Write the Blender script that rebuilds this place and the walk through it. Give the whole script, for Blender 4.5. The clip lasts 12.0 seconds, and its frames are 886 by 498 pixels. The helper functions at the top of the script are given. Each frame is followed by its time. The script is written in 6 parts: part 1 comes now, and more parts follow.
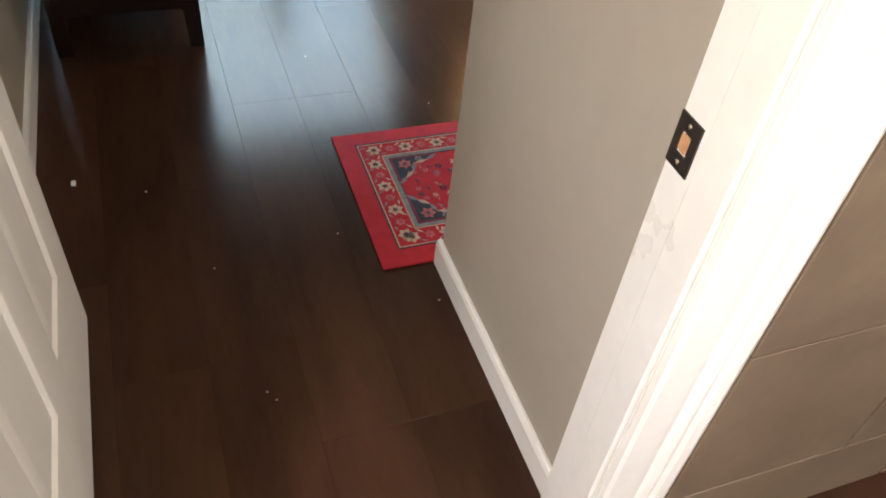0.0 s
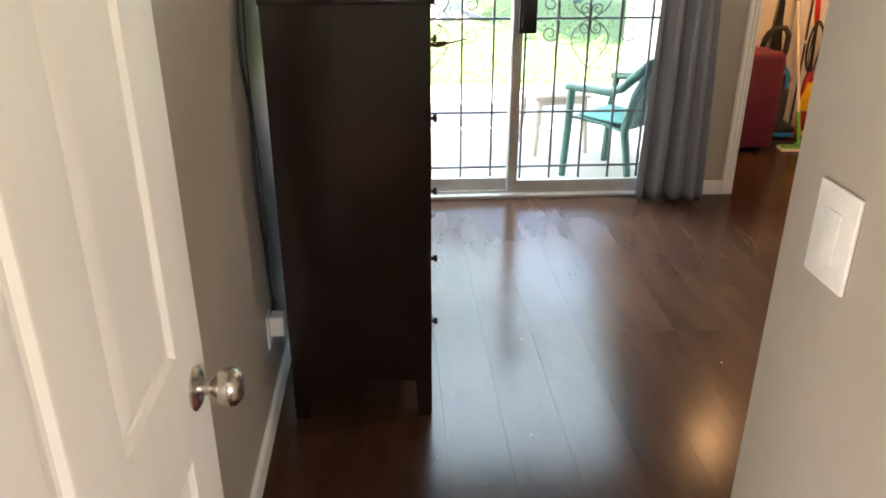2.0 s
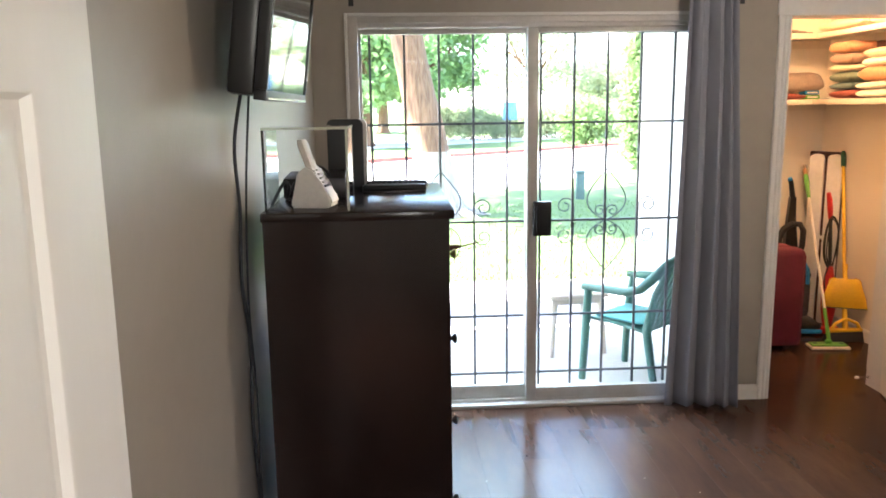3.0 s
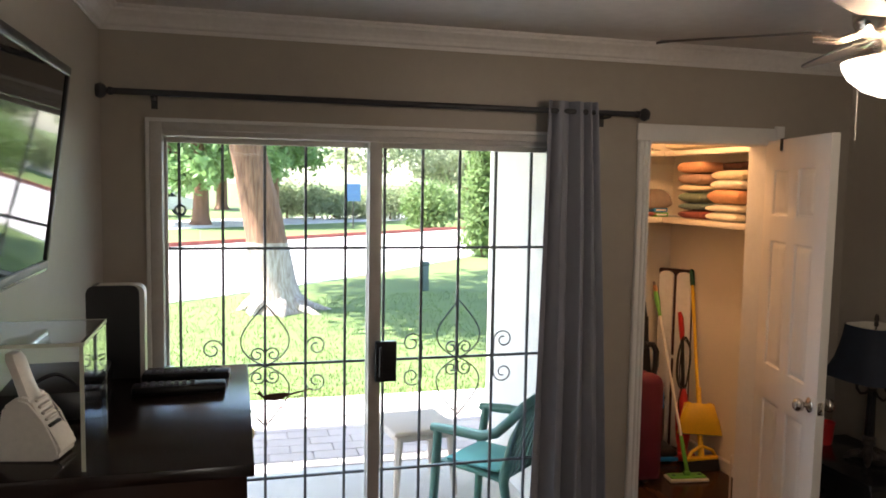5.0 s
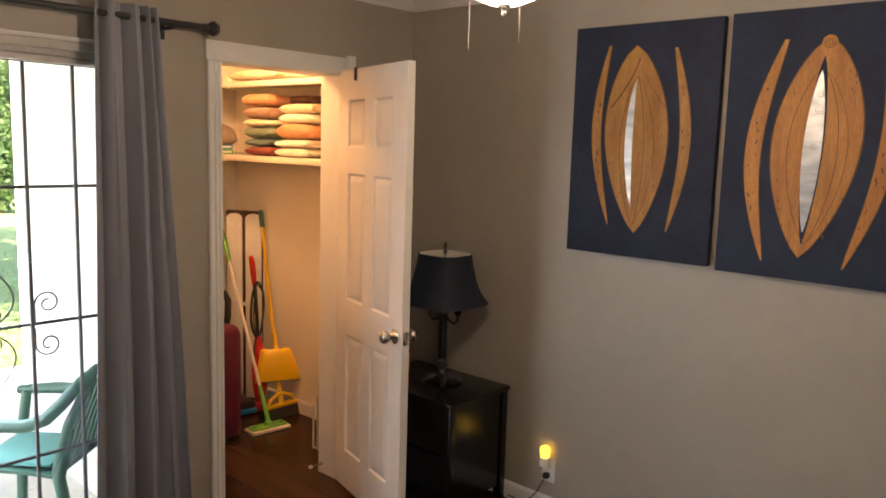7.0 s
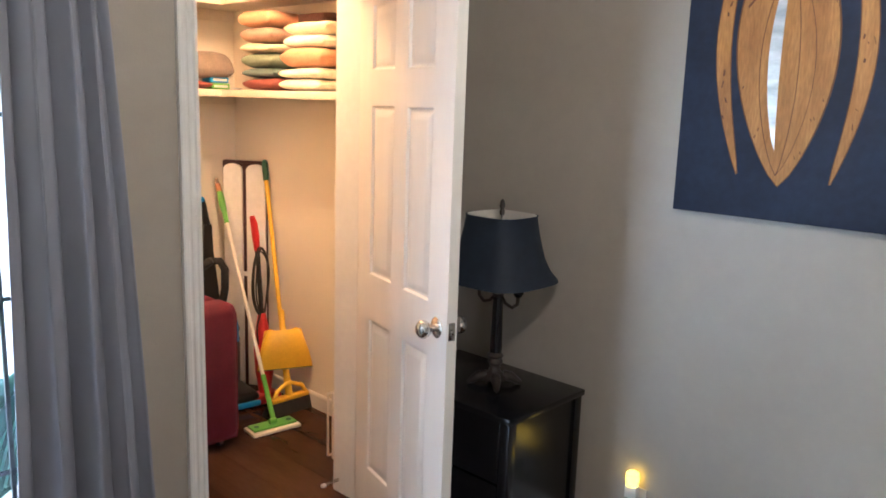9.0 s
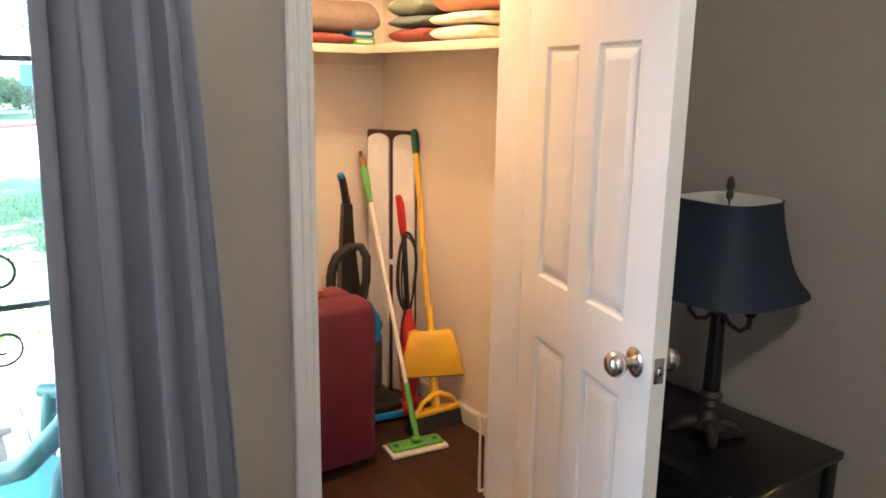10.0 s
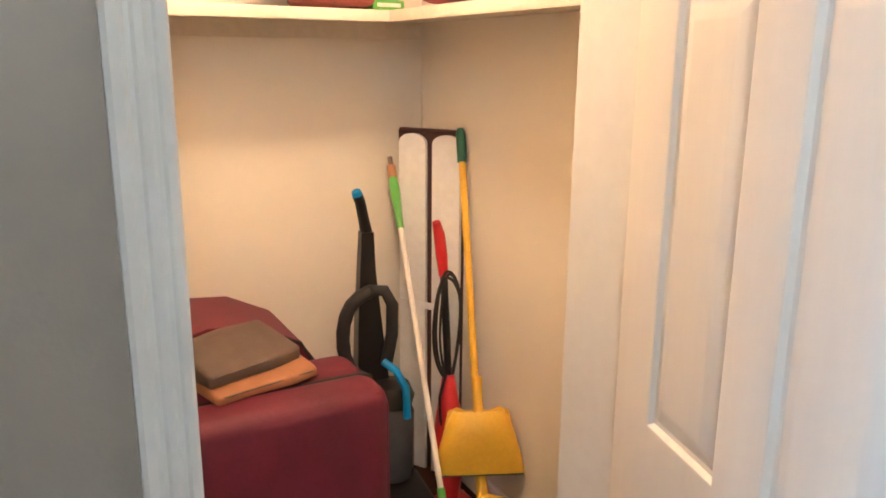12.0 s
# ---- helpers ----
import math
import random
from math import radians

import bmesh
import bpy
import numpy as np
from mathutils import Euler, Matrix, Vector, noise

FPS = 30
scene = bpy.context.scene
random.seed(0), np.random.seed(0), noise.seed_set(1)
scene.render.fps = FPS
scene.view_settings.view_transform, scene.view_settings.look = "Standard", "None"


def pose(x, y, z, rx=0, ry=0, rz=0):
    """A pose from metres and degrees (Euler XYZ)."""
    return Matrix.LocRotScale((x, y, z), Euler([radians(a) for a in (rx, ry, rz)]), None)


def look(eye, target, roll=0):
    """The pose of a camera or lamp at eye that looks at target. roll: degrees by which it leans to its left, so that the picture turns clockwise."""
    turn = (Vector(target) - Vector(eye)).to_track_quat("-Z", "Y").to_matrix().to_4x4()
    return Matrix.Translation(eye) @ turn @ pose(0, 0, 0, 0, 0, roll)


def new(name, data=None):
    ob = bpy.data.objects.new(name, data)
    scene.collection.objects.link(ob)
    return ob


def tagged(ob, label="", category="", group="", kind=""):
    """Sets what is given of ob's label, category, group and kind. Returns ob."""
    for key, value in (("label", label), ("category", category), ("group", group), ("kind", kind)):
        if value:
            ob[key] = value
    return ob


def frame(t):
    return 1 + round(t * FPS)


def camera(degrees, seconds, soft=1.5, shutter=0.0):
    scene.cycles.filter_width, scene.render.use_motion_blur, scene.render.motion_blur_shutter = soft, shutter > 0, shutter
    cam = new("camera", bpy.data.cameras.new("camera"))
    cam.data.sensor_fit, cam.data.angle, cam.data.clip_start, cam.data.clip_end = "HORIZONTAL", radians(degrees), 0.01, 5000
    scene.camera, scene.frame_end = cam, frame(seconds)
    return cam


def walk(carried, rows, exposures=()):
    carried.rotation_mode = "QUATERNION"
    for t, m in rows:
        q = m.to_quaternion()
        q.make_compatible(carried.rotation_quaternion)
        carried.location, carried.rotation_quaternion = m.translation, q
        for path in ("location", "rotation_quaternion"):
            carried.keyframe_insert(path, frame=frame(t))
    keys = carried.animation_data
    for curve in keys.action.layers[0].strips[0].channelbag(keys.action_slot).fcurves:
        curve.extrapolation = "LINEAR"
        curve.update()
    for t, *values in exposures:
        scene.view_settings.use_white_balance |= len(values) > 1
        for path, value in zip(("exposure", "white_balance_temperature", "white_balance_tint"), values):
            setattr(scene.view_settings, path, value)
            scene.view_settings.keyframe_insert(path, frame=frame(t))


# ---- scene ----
cam = camera(59.7, 12.0, soft=1.75)
PATH = [
    (0, (0.194, 0.277, 1.401), (0.783, 1.578, 0.001), 7.3),
    (0.5, (0.196, 0.318, 1.399), (0.548, 1.72, 0.016), 6.5),
    (1, (0.238, 0.354, 1.442), (0.438, 1.87, 0.152), 3.8),
    (1.5, (0.275, 0.407, 1.503), (0.399, 2.084, 0.419), 1.7),
    (2, (0.216, 0.564, 1.568), (0.337, 2.383, 0.745), 0.1),
    (2.5, (0.175, 0.724, 1.552), (0.346, 2.637, 0.992), -0.4),
    (3, (0.194, 0.837, 1.583), (0.312, 2.801, 1.223), -0.8),
    (5, (0.306, 1.446, 1.79), (0.825, 3.37, 1.625), 1.0),
    (5.5, (0.352, 1.601, 1.749), (0.984, 3.487, 1.54), 1.6),
    (6, (0.374, 1.725, 1.718), (1.326, 3.465, 1.462), 1.3),
    (6.5, (0.357, 1.859, 1.695), (1.667, 3.349, 1.438), 1.6),
    (7, (0.398, 1.859, 1.695), (1.875, 3.182, 1.43), 1.7),
    (8.8, (0.91, 2.454, 1.585), (2.38, 3.764, 1.23), 2.0),
    (9, (0.985, 2.554, 1.562), (2.417, 3.901, 1.197), 1.9),
    (9.5, (1.217, 2.775, 1.506), (2.493, 4.269, 1.136), 1.9),
    (10, (1.43, 3.095, 1.468), (2.54, 4.702, 1.04), 0.9),
    (10.5, (1.594, 3.368, 1.445), (2.675, 4.886, 0.721), 0.0),
    (11, (1.820, 3.580, 1.391), (2.790, 5.063, 0.439), 2.0),
    (11.5, (1.948, 3.723, 1.397), (2.881, 5.281, 0.533), 2.4),
    (12, (2.042, 3.861, 1.469), (2.975, 5.564, 0.989), 0.4),
]
walk(cam, [(t, look(eye, target, roll)) for t, eye, target, roll in PATH],
     exposures=[(0.0, 3.4, 6600, 12), (0.5, 3.5, 7000, 12), (1.0, 3.65, 6800, 12), (1.5, 3.6, 6800, 13), (2.0, 3.6, 6700, 14), (2.5, 3.7, 6100, 15), (3.2, 3.6, 6000, 16), (4.8, 2.45, 6400, 17), (5.5, 2.3, 6300, 18), (6.2, 2.0, 6400, 20), (6.5, 2.3, 6500, 20),
                (7.0, 3.2, 7200, 22), (8.8, 3.9, 5300, 12), (9.5, 4.0, 5400, 12), (10.0, 3.85, 5300, 10), (11.0, 4.5, 5400, 10), (11.5, 4.2, 5000, 8), (12.0, 3.85, 4850, 5)])
# ---------------------------------------------------------------- world, sun, large lights
world = bpy.data.worlds.new("sky_world")
scene.world = world
world.use_nodes = True
_wn = world.node_tree
_sky = _wn.nodes.new("ShaderNodeTexSky")
_sky.sky_type = "NISHITA"
_sky.sun_disc = False
_sky.sun_elevation = radians(52)
_sky.sun_rotation = radians(-88)
_wn.links.new(_sky.outputs[0], _wn.nodes["Background"].inputs[0])
_wn.nodes["Background"].inputs[1].default_value = 0.15


def lamp(name, kind, energy, color, m, **more):
    data = bpy.data.lights.new(name, kind)
    data.energy, data.color = energy, color
    for key, value in more.items():
        if key == "size":
            data.size = value
        elif key == "size_y":
            data.shape = "RECTANGLE"
            data.size_y = value
        elif key == "radius":
            data.shadow_soft_size = value
        elif key == "spread":
            data.spread = value
        elif key == "angle":
            data.angle = value
    ob = new(name, data)
    ob.matrix_world = m
    return ob


# sun stands to the west (towards -x) and a little beyond the lawn
SUN_AZ, SUN_EL = radians(178), radians(52)
_sd = Vector((math.cos(SUN_AZ) * math.cos(SUN_EL), math.sin(SUN_AZ) * math.cos(SUN_EL), math.sin(SUN_EL)))
lamp("sun", "SUN", 5.0, (1.0, 0.95, 0.87), look(_sd * 50, (0, 0, 0)), angle=radians(0.53))
# fill lamp added in the sliding door's opening to boost the sky light
lamp("door_daylight", "AREA", 4.6, (0.62, 0.84, 1.0), pose(0.78, 4.885, 1.10, -33, 0, 0), size=1.48, size_y=1.6, spread=radians(84))
# second added lamp, aimed sideways to brighten the east wall
lamp("door_daylight_side", "AREA", 0.90, (0.80, 0.90, 1.0), look((0.35, 4.93, 1.10), (3.31, 2.70, 0.85)), size=0.5, size_y=1.5, spread=radians(98))
# closet bulb on the closet's ceiling
lamp("closet_bulb", "POINT", 4.2, (1.0, 0.54, 0.23), pose(2.62, 5.30, 2.30), radius=0.07)
# bulb inside the fan's glass bowl
lamp("fan_bulb", "POINT", 2.8, (1.0, 0.82, 0.60), pose(1.86, 3.00, 2.075), radius=0.05)
# lamps in the unseen hall windows, placed to light passage wall and open door
lamp("hall_daylight_west", "AREA", 5.6, (1.0, 0.88, 0.76), look((-1.15, -0.45, 1.5), (0.70, 1.15, 1.1)), size=0.75, size_y=1.1)
lamp("hall_daylight_east", "AREA", 3.9, (1.0, 0.88, 0.76), look((1.40, -1.42, 1.5), (0.1, 1.0, 1.1)), size=0.75, size_y=1.1)


# ---------------------------------------------------------------- materials
def mat(name, c1, c2=None, rough=0.5, metal=0.0, scale=6.0, bump=0.0, bscale=180.0, spec=0.5, rvar=0.0, stretch=None, detail=5.0,
        fine=None, coat=0.0, rand=0.0, leafy=0.0):
    """Two colours mixed by a broad noise, a finer second noise, bump and roughness variation."""
    m = bpy.data.materials.new(name)
    m.use_nodes = True
    nt = m.node_tree
    b = nt.nodes["Principled BSDF"]
    b.inputs["Metallic"].default_value = metal
    b.inputs["Roughness"].default_value = rough
    b.inputs["Specular IOR Level"].default_value = spec
    b.inputs["Coat Weight"].default_value = coat
    co = nt.nodes.new("ShaderNodeTexCoord")
    mp = nt.nodes.new("ShaderNodeMapping")
    nt.links.new(co.outputs["Object"], mp.inputs[0])
    if stretch:
        mp.inputs["Scale"].default_value = stretch
    info = None
    if rand:
        info = nt.nodes.new("ShaderNodeObjectInfo")
        sc = nt.nodes.new("ShaderNodeVectorMath")
        sc.operation = "SCALE"
        sc.inputs[0].default_value = (7.3, 5.1, 3.7)
        nt.links.new(info.outputs["Random"], sc.inputs["Scale"])
        nt.links.new(sc.outputs[0], mp.inputs["Location"])
    if c2 is None:
        c2 = tuple(v * 0.86 for v in c1)
    n1 = nt.nodes.new("ShaderNodeTexNoise")
    n1.inputs["Scale"].default_value, n1.inputs["Detail"].default_value = scale, detail
    nt.links.new(mp.outputs[0], n1.inputs["Vector"])
    ramp = nt.nodes.new("ShaderNodeValToRGB")
    ramp.color_ramp.elements[0].position, ramp.color_ramp.elements[1].position = 0.34, 0.66
    ramp.color_ramp.elements[0].color, ramp.color_ramp.elements[1].color = (*c2, 1), (*c1, 1)
    nt.links.new(n1.outputs["Fac"], ramp.inputs[0])
    col = ramp.outputs[0]
    n2 = nt.nodes.new("ShaderNodeTexNoise")
    n2.inputs["Scale"].default_value, n2.inputs["Detail"].default_value = scale * 9, 3
    nt.links.new(mp.outputs[0], n2.inputs["Vector"])
    mx = nt.nodes.new("ShaderNodeMix")
    mx.data_type, mx.blend_type = "RGBA", "MULTIPLY"
    r2 = nt.nodes.new("ShaderNodeMapRange")
    r2.inputs[1].default_value, r2.inputs[2].default_value = 0.3, 0.7
    r2.inputs[3].default_value, r2.inputs[4].default_value = (fine or 0.92), 1.0
    nt.links.new(n2.outputs["Fac"], r2.inputs[0])
    mx.inputs["Factor"].default_value = 1.0
    nt.links.new(col, mx.inputs[6])
    nt.links.new(r2.outputs[0], mx.inputs[7])
    col = mx.outputs[2]
    if rand:
        mr = nt.nodes.new("ShaderNodeMapRange")
        mr.inputs[3].default_value, mr.inputs[4].default_value = 1 - rand, 1 + rand
        nt.links.new(info.outputs["Random"], mr.inputs[0])
        mv = nt.nodes.new("ShaderNodeMix")
        mv.data_type, mv.blend_type = "RGBA", "MULTIPLY"
        mv.inputs["Factor"].default_value = 1.0
        nt.links.new(col, mv.inputs[6])
        nt.links.new(mr.outputs[0], mv.inputs[7])
        col = mv.outputs[2]
    nt.links.new(col, b.inputs["Base Color"])
    if rvar:
        rr = nt.nodes.new("ShaderNodeMapRange")
        rr.inputs[1].default_value, rr.inputs[2].default_value = 0.3, 0.7
        rr.inputs[3].default_value, rr.inputs[4].default_value = max(0.02, rough - rvar), min(1, rough + rvar)
        nt.links.new(n1.outputs["Fac"], rr.inputs[0])
        nt.links.new(rr.outputs[0], b.inputs["Roughness"])
    if bump:
        nb = nt.nodes.new("ShaderNodeTexNoise")
        nb.inputs["Scale"].default_value, nb.inputs["Detail"].default_value = bscale, 3
        nt.links.new(mp.outputs[0], nb.inputs["Vector"])
        bp = nt.nodes.new("ShaderNodeBump")
        bp.inputs["Strength"].default_value, bp.inputs["Distance"].default_value = bump, 0.004
        nt.links.new(nb.outputs["Fac"], bp.inputs["Height"])
        nt.links.new(bp.outputs[0], b.inputs["Normal"])
    if leafy:
        tr, ms = nt.nodes.new("ShaderNodeBsdfTranslucent"), nt.nodes.new("ShaderNodeMixShader")
        ms.inputs[0].default_value = leafy
        nt.links.new(col, tr.inputs["Color"])
        nt.links.new(b.outputs[0], ms.inputs[1])
        nt.links.new(tr.outputs[0], ms.inputs[2])
        nt.links.new(ms.outputs[0], nt.nodes["Material Output"].inputs["Surface"])
    return m


def glow(name, color, strength):
    m = bpy.data.materials.new(name)
    m.use_nodes = True
    b = m.node_tree.nodes["Principled BSDF"]
    b.inputs["Base Color"].default_value = (*color, 1)
    b.inputs["Emission Color"].default_value = (*color, 1)
    b.inputs["Emission Strength"].default_value = strength
    b.inputs["Roughness"].default_value = 0.25
    return m


def clear(name, color, rough=0.0, ior=1.45):
    m = bpy.data.materials.new(name)
    m.use_nodes = True
    b = m.node_tree.nodes["Principled BSDF"]
    b.inputs["Base Color"].default_value = (*color, 1)
    b.inputs["Roughness"].default_value = rough
    b.inputs["IOR"].default_value = ior
    b.inputs["Transmission Weight"].default_value = 1.0
    return m


M_WALL = mat("taupe_wall_paint", (0.40, 0.36, 0.30), (0.37, 0.33, 0.275), 0.42, scale=2.2, bump=0.10, bscale=110, rvar=0.06, fine=0.96)
M_CEIL = mat("ceiling_paint", (0.64, 0.61, 0.57), (0.60, 0.57, 0.53), 0.7, scale=2, bump=0.3, bscale=90)
M_CLOSETWALL = mat("closet_wall_paint", (0.81, 0.76, 0.66), (0.79, 0.74, 0.64), 0.6, scale=1.2, bump=0.06, bscale=110, fine=0.985)
M_TRIM = mat("white_trim_paint", (0.80, 0.79, 0.76), (0.75, 0.74, 0.70), 0.32, scale=4, bump=0.06, bscale=60, rvar=0.06, fine=0.96)
M_CROWN = mat("crown_paint", (0.78, 0.76, 0.73), (0.73, 0.71, 0.68), 0.45, scale=5)
M_DOOR = mat("white_door_paint", (0.80, 0.77, 0.71), (0.77, 0.74, 0.68), 0.36, scale=3, bump=0.04, bscale=90, stretch=(6, 6, 0.7), rvar=0.02, fine=0.985)
M_FLOOR = mat("dark_laminate", (0.062, 0.029, 0.017), (0.040, 0.019, 0.012), 0.20, scale=2.2, spec=0.13,
              stretch=(3.5, 0.8, 1), fine=0.86, rand=0.10)
M_SUBFLOOR = mat("floor_joint", (0.012, 0.008, 0.006), None, 0.7)
M_TILE = mat("tan_wall_tile", (0.19, 0.140, 0.095), (0.145, 0.105, 0.072), 0.4, scale=5, bump=0.1, bscale=30, rand=0.06)
M_GROUT = mat("grout", (0.26, 0.215, 0.17), None, 0.8)
M_DRESSER = mat("espresso_wood", (0.022, 0.011, 0.009), (0.013, 0.007, 0.006), 0.20, scale=5, bump=0.02, bscale=40, stretch=(1.2, 6, 0.8), rvar=0.03, fine=0.9)
M_BLACKWOOD = mat("black_lacquer_wood", (0.007, 0.007, 0.009), (0.005, 0.005, 0.006), 0.22, scale=6, rvar=0.05)
M_BLACK = mat("black_plastic", (0.008, 0.008, 0.009), None, 0.35, scale=10)
M_BLACKMAT = mat("black_rubber", (0.020, 0.020, 0.022), None, 0.65, scale=12)
M_NICKEL = mat("satin_nickel", (0.62, 0.58, 0.52), (0.56, 0.52, 0.47), 0.24, metal=1, scale=20)
M_DARKMETAL = mat("dark_bronze", (0.10, 0.085, 0.075), (0.06, 0.05, 0.045), 0.42, metal=0.8, scale=30)
M_RAW = mat("bare_wood_hole", (0.55, 0.30, 0.16), (0.42, 0.22, 0.11), 0.8, scale=60)
M_IRON = mat("painted_iron", (0.075, 0.075, 0.08), (0.055, 0.055, 0.06), 0.5, scale=30)
M_ALU = mat("anodised_frame", (0.60, 0.57, 0.53), (0.53, 0.50, 0.46), 0.42, metal=0.15, scale=12)
M_GLASS = clear("window_glass", (0.97, 1.0, 0.98))
M_ACRYL = clear("clear_acrylic", (0.97, 0.99, 1.0), 0.01, 1.3)
M_CURTAIN = mat("grey_curtain_cloth", (0.290, 0.302, 0.350), (0.270, 0.281, 0.327), 0.62, scale=4, bump=0.10, bscale=700, spec=0.3, stretch=(1, 1, 0.4), fine=0.95)
M_ROD = mat("charcoal_rod", (0.035, 0.037, 0.042), None, 0.4, scale=20)
M_PLATE = mat("white_plate", (0.80, 0.78, 0.74), None, 0.3, scale=6)
M_PHONE = mat("offwhite_plastic", (0.74, 0.70, 0.64), (0.70, 0.66, 0.60), 0.38, scale=10)
M_CANVAS = mat("navy_canvas", (0.022, 0.034, 0.070), (0.014, 0.022, 0.048), 0.75, scale=5, bump=0.3, bscale=400, fine=0.8)
M_PODA = mat("ochre_paint", (0.55, 0.27, 0.065), (0.40, 0.17, 0.035), 0.55, scale=7, bump=0.2, bscale=60, stretch=(1, 3, 0.5), fine=0.72)
M_PODB = mat("orange_ochre_paint", (0.62, 0.26, 0.05), (0.46, 0.17, 0.03), 0.55, scale=7, bump=0.2, bscale=60, stretch=(1, 3, 0.5), fine=0.72)
M_PODLINE = mat("umber_paint", (0.16, 0.06, 0.015), None, 0.6, scale=30)
M_SILVER = mat("silver_leaf", (0.62, 0.63, 0.62), (0.36, 0.37, 0.37), 0.35, metal=0.5, scale=9, stretch=(1, 1, 3))
M_DECAL = mat("brown_sticker_film", (0.10, 0.035, 0.012), (0.06, 0.022, 0.010), 0.45, scale=40)
M_SHADE = mat("navy_black_shade", (0.010, 0.019, 0.036), (0.007, 0.013, 0.026), 0.72, scale=20, bump=0.2, bscale=700)
M_SHADEIN = mat("shade_lining", (0.72, 0.68, 0.60), None, 0.7)
M_SUIT = mat("burgundy_nylon", (0.150, 0.014, 0.040), (0.115, 0.010, 0.030), 0.58, scale=9, bump=0.25, bscale=900, fine=0.85)
M_YELLOW = mat("yellow_plastic", (0.80, 0.50, 0.012), (0.74, 0.44, 0.010), 0.38, scale=8)
M_GREEN = mat("green_plastic", (0.14, 0.46, 0.07), None, 0.4, scale=10)
M_DKGREEN = mat("dark_green_grip", (0.02, 0.12, 0.07), None, 0.5, scale=10)
M_PAD = mat("mop_pad_cloth", (0.78, 0.76, 0.66), (0.70, 0.68, 0.58), 0.9, scale=40, bump=0.5, bscale=300)
M_RED = mat("red_plastic", (0.62, 0.03, 0.03), (0.52, 0.02, 0.02), 0.3, scale=10)
M_BLUE = mat("blue_plastic", (0.02, 0.26, 0.66), None, 0.35, scale=10)
M_SMOKE = mat("smoky_bin_plastic", (0.10, 0.11, 0.12), (0.07, 0.075, 0.085), 0.15, scale=8)
M_WHITEBOARD = mat("white_board_laminate", (0.82, 0.83, 0.84), (0.77, 0.78, 0.79), 0.40, scale=4)
M_BURG = mat("dark_burgundy_frame", (0.05, 0.016, 0.018), None, 0.5, scale=10)
M_SHELF = mat("shelf_paint", (0.76, 0.70, 0.60), (0.72, 0.66, 0.56), 0.45, scale=5)
M_CARD = mat("bare_shelf_edge", (0.48, 0.32, 0.18), None, 0.7, scale=12)
M_LEATHER = mat("brown_leather", (0.135, 0.10, 0.08), (0.10, 0.075, 0.06), 0.5, scale=14, bump=0.3, bscale=200)
M_TAN = mat("tan_leather", (0.42, 0.20, 0.09), (0.34, 0.15, 0.06), 0.55, scale=14, bump=0.2, bscale=200)
M_RUGRED = mat("rug_red_pile", (0.52, 0.018, 0.035), (0.43, 0.012, 0.028), 0.92, scale=30, bump=0.6, bscale=500, fine=0.8)
M_RUGCREAM = mat("rug_cream_pile", (0.62, 0.50, 0.38), (0.50, 0.38, 0.28), 0.92, scale=60, bump=0.6, bscale=500, fine=0.75)
M_RUGNAVY = mat("rug_navy_pile", (0.035, 0.04, 0.07), (0.02, 0.024, 0.045), 0.92, scale=60, bump=0.6, bscale=500)
M_RUGROSE = mat("rug_rose_pile", (0.50, 0.16, 0.17), (0.38, 0.09, 0.10), 0.92, scale=60, bump=0.6, bscale=500)
M_RUGGREY = mat("rug_grey_pile", (0.25, 0.24, 0.27), (0.17, 0.16, 0.19), 0.92, scale=60, bump=0.6, bscale=500)
M_BOWL = glow("lit_frosted_glass", (1.0, 0.88, 0.70), 0.9)
M_NIGHT = glow("amber_night_light", (1.0, 0.62, 0.06), 0.35)
M_SCREEN = mat("tv_screen_glass", (0.010, 0.010, 0.012), None, 0.04, scale=4, spec=1.0)
M_CHAIR = mat("green_resin", (0.050, 0.145, 0.112), (0.042, 0.122, 0.095), 0.42, scale=6)
M_CUSHION = mat("aqua_seat_pad", (0.10, 0.31, 0.30), (0.08, 0.26, 0.25), 0.8, scale=12)
M_RESIN = mat("tan_resin", (0.60, 0.50, 0.42), None, 0.5, scale=8)
M_STUCCO = mat("white_stucco", (0.72, 0.70, 0.66), (0.66, 0.64, 0.60), 0.9, scale=6, bump=0.8, bscale=60)
M_CONC = mat("pale_concrete", (0.70, 0.67, 0.63), (0.62, 0.59, 0.55), 0.85, scale=3, bump=0.3, bscale=60, fine=0.85)
M_PAVER = mat("grey_paver", (0.60, 0.53, 0.49), (0.53, 0.46, 0.43), 0.85, scale=6, bump=0.3, bscale=60, rand=0.07)
M_ROAD = mat("sunlit_road", (0.62, 0.60, 0.57), (0.55, 0.53, 0.50), 0.9, scale=2, bump=0.3, bscale=40)
M_KERB = mat("red_kerb_paint", (0.36, 0.07, 0.05), (0.30, 0.10, 0.07), 0.8, scale=3)
M_LAWN = mat("lawn_turf", (0.175, 0.255, 0.07), (0.135, 0.20, 0.055), 0.9, scale=1.2, bump=0.8, bscale=90, fine=0.55)
M_BLADE = mat("grass_blade", (0.19, 0.28, 0.075), (0.14, 0.22, 0.06), 0.6, scale=1.0, leafy=0.45)
M_BARK = mat("furrowed_bark", (0.36, 0.19, 0.115), (0.17, 0.085, 0.052), 0.9, scale=9, bump=1.0, bscale=26, stretch=(3, 3, 0.45), fine=0.6)
M_BARKWHITE = mat("whitewashed_bark", (0.62, 0.56, 0.50), (0.34, 0.26, 0.21), 0.9, scale=9, bump=1.0, bscale=26, stretch=(3, 3, 0.5), fine=0.6)
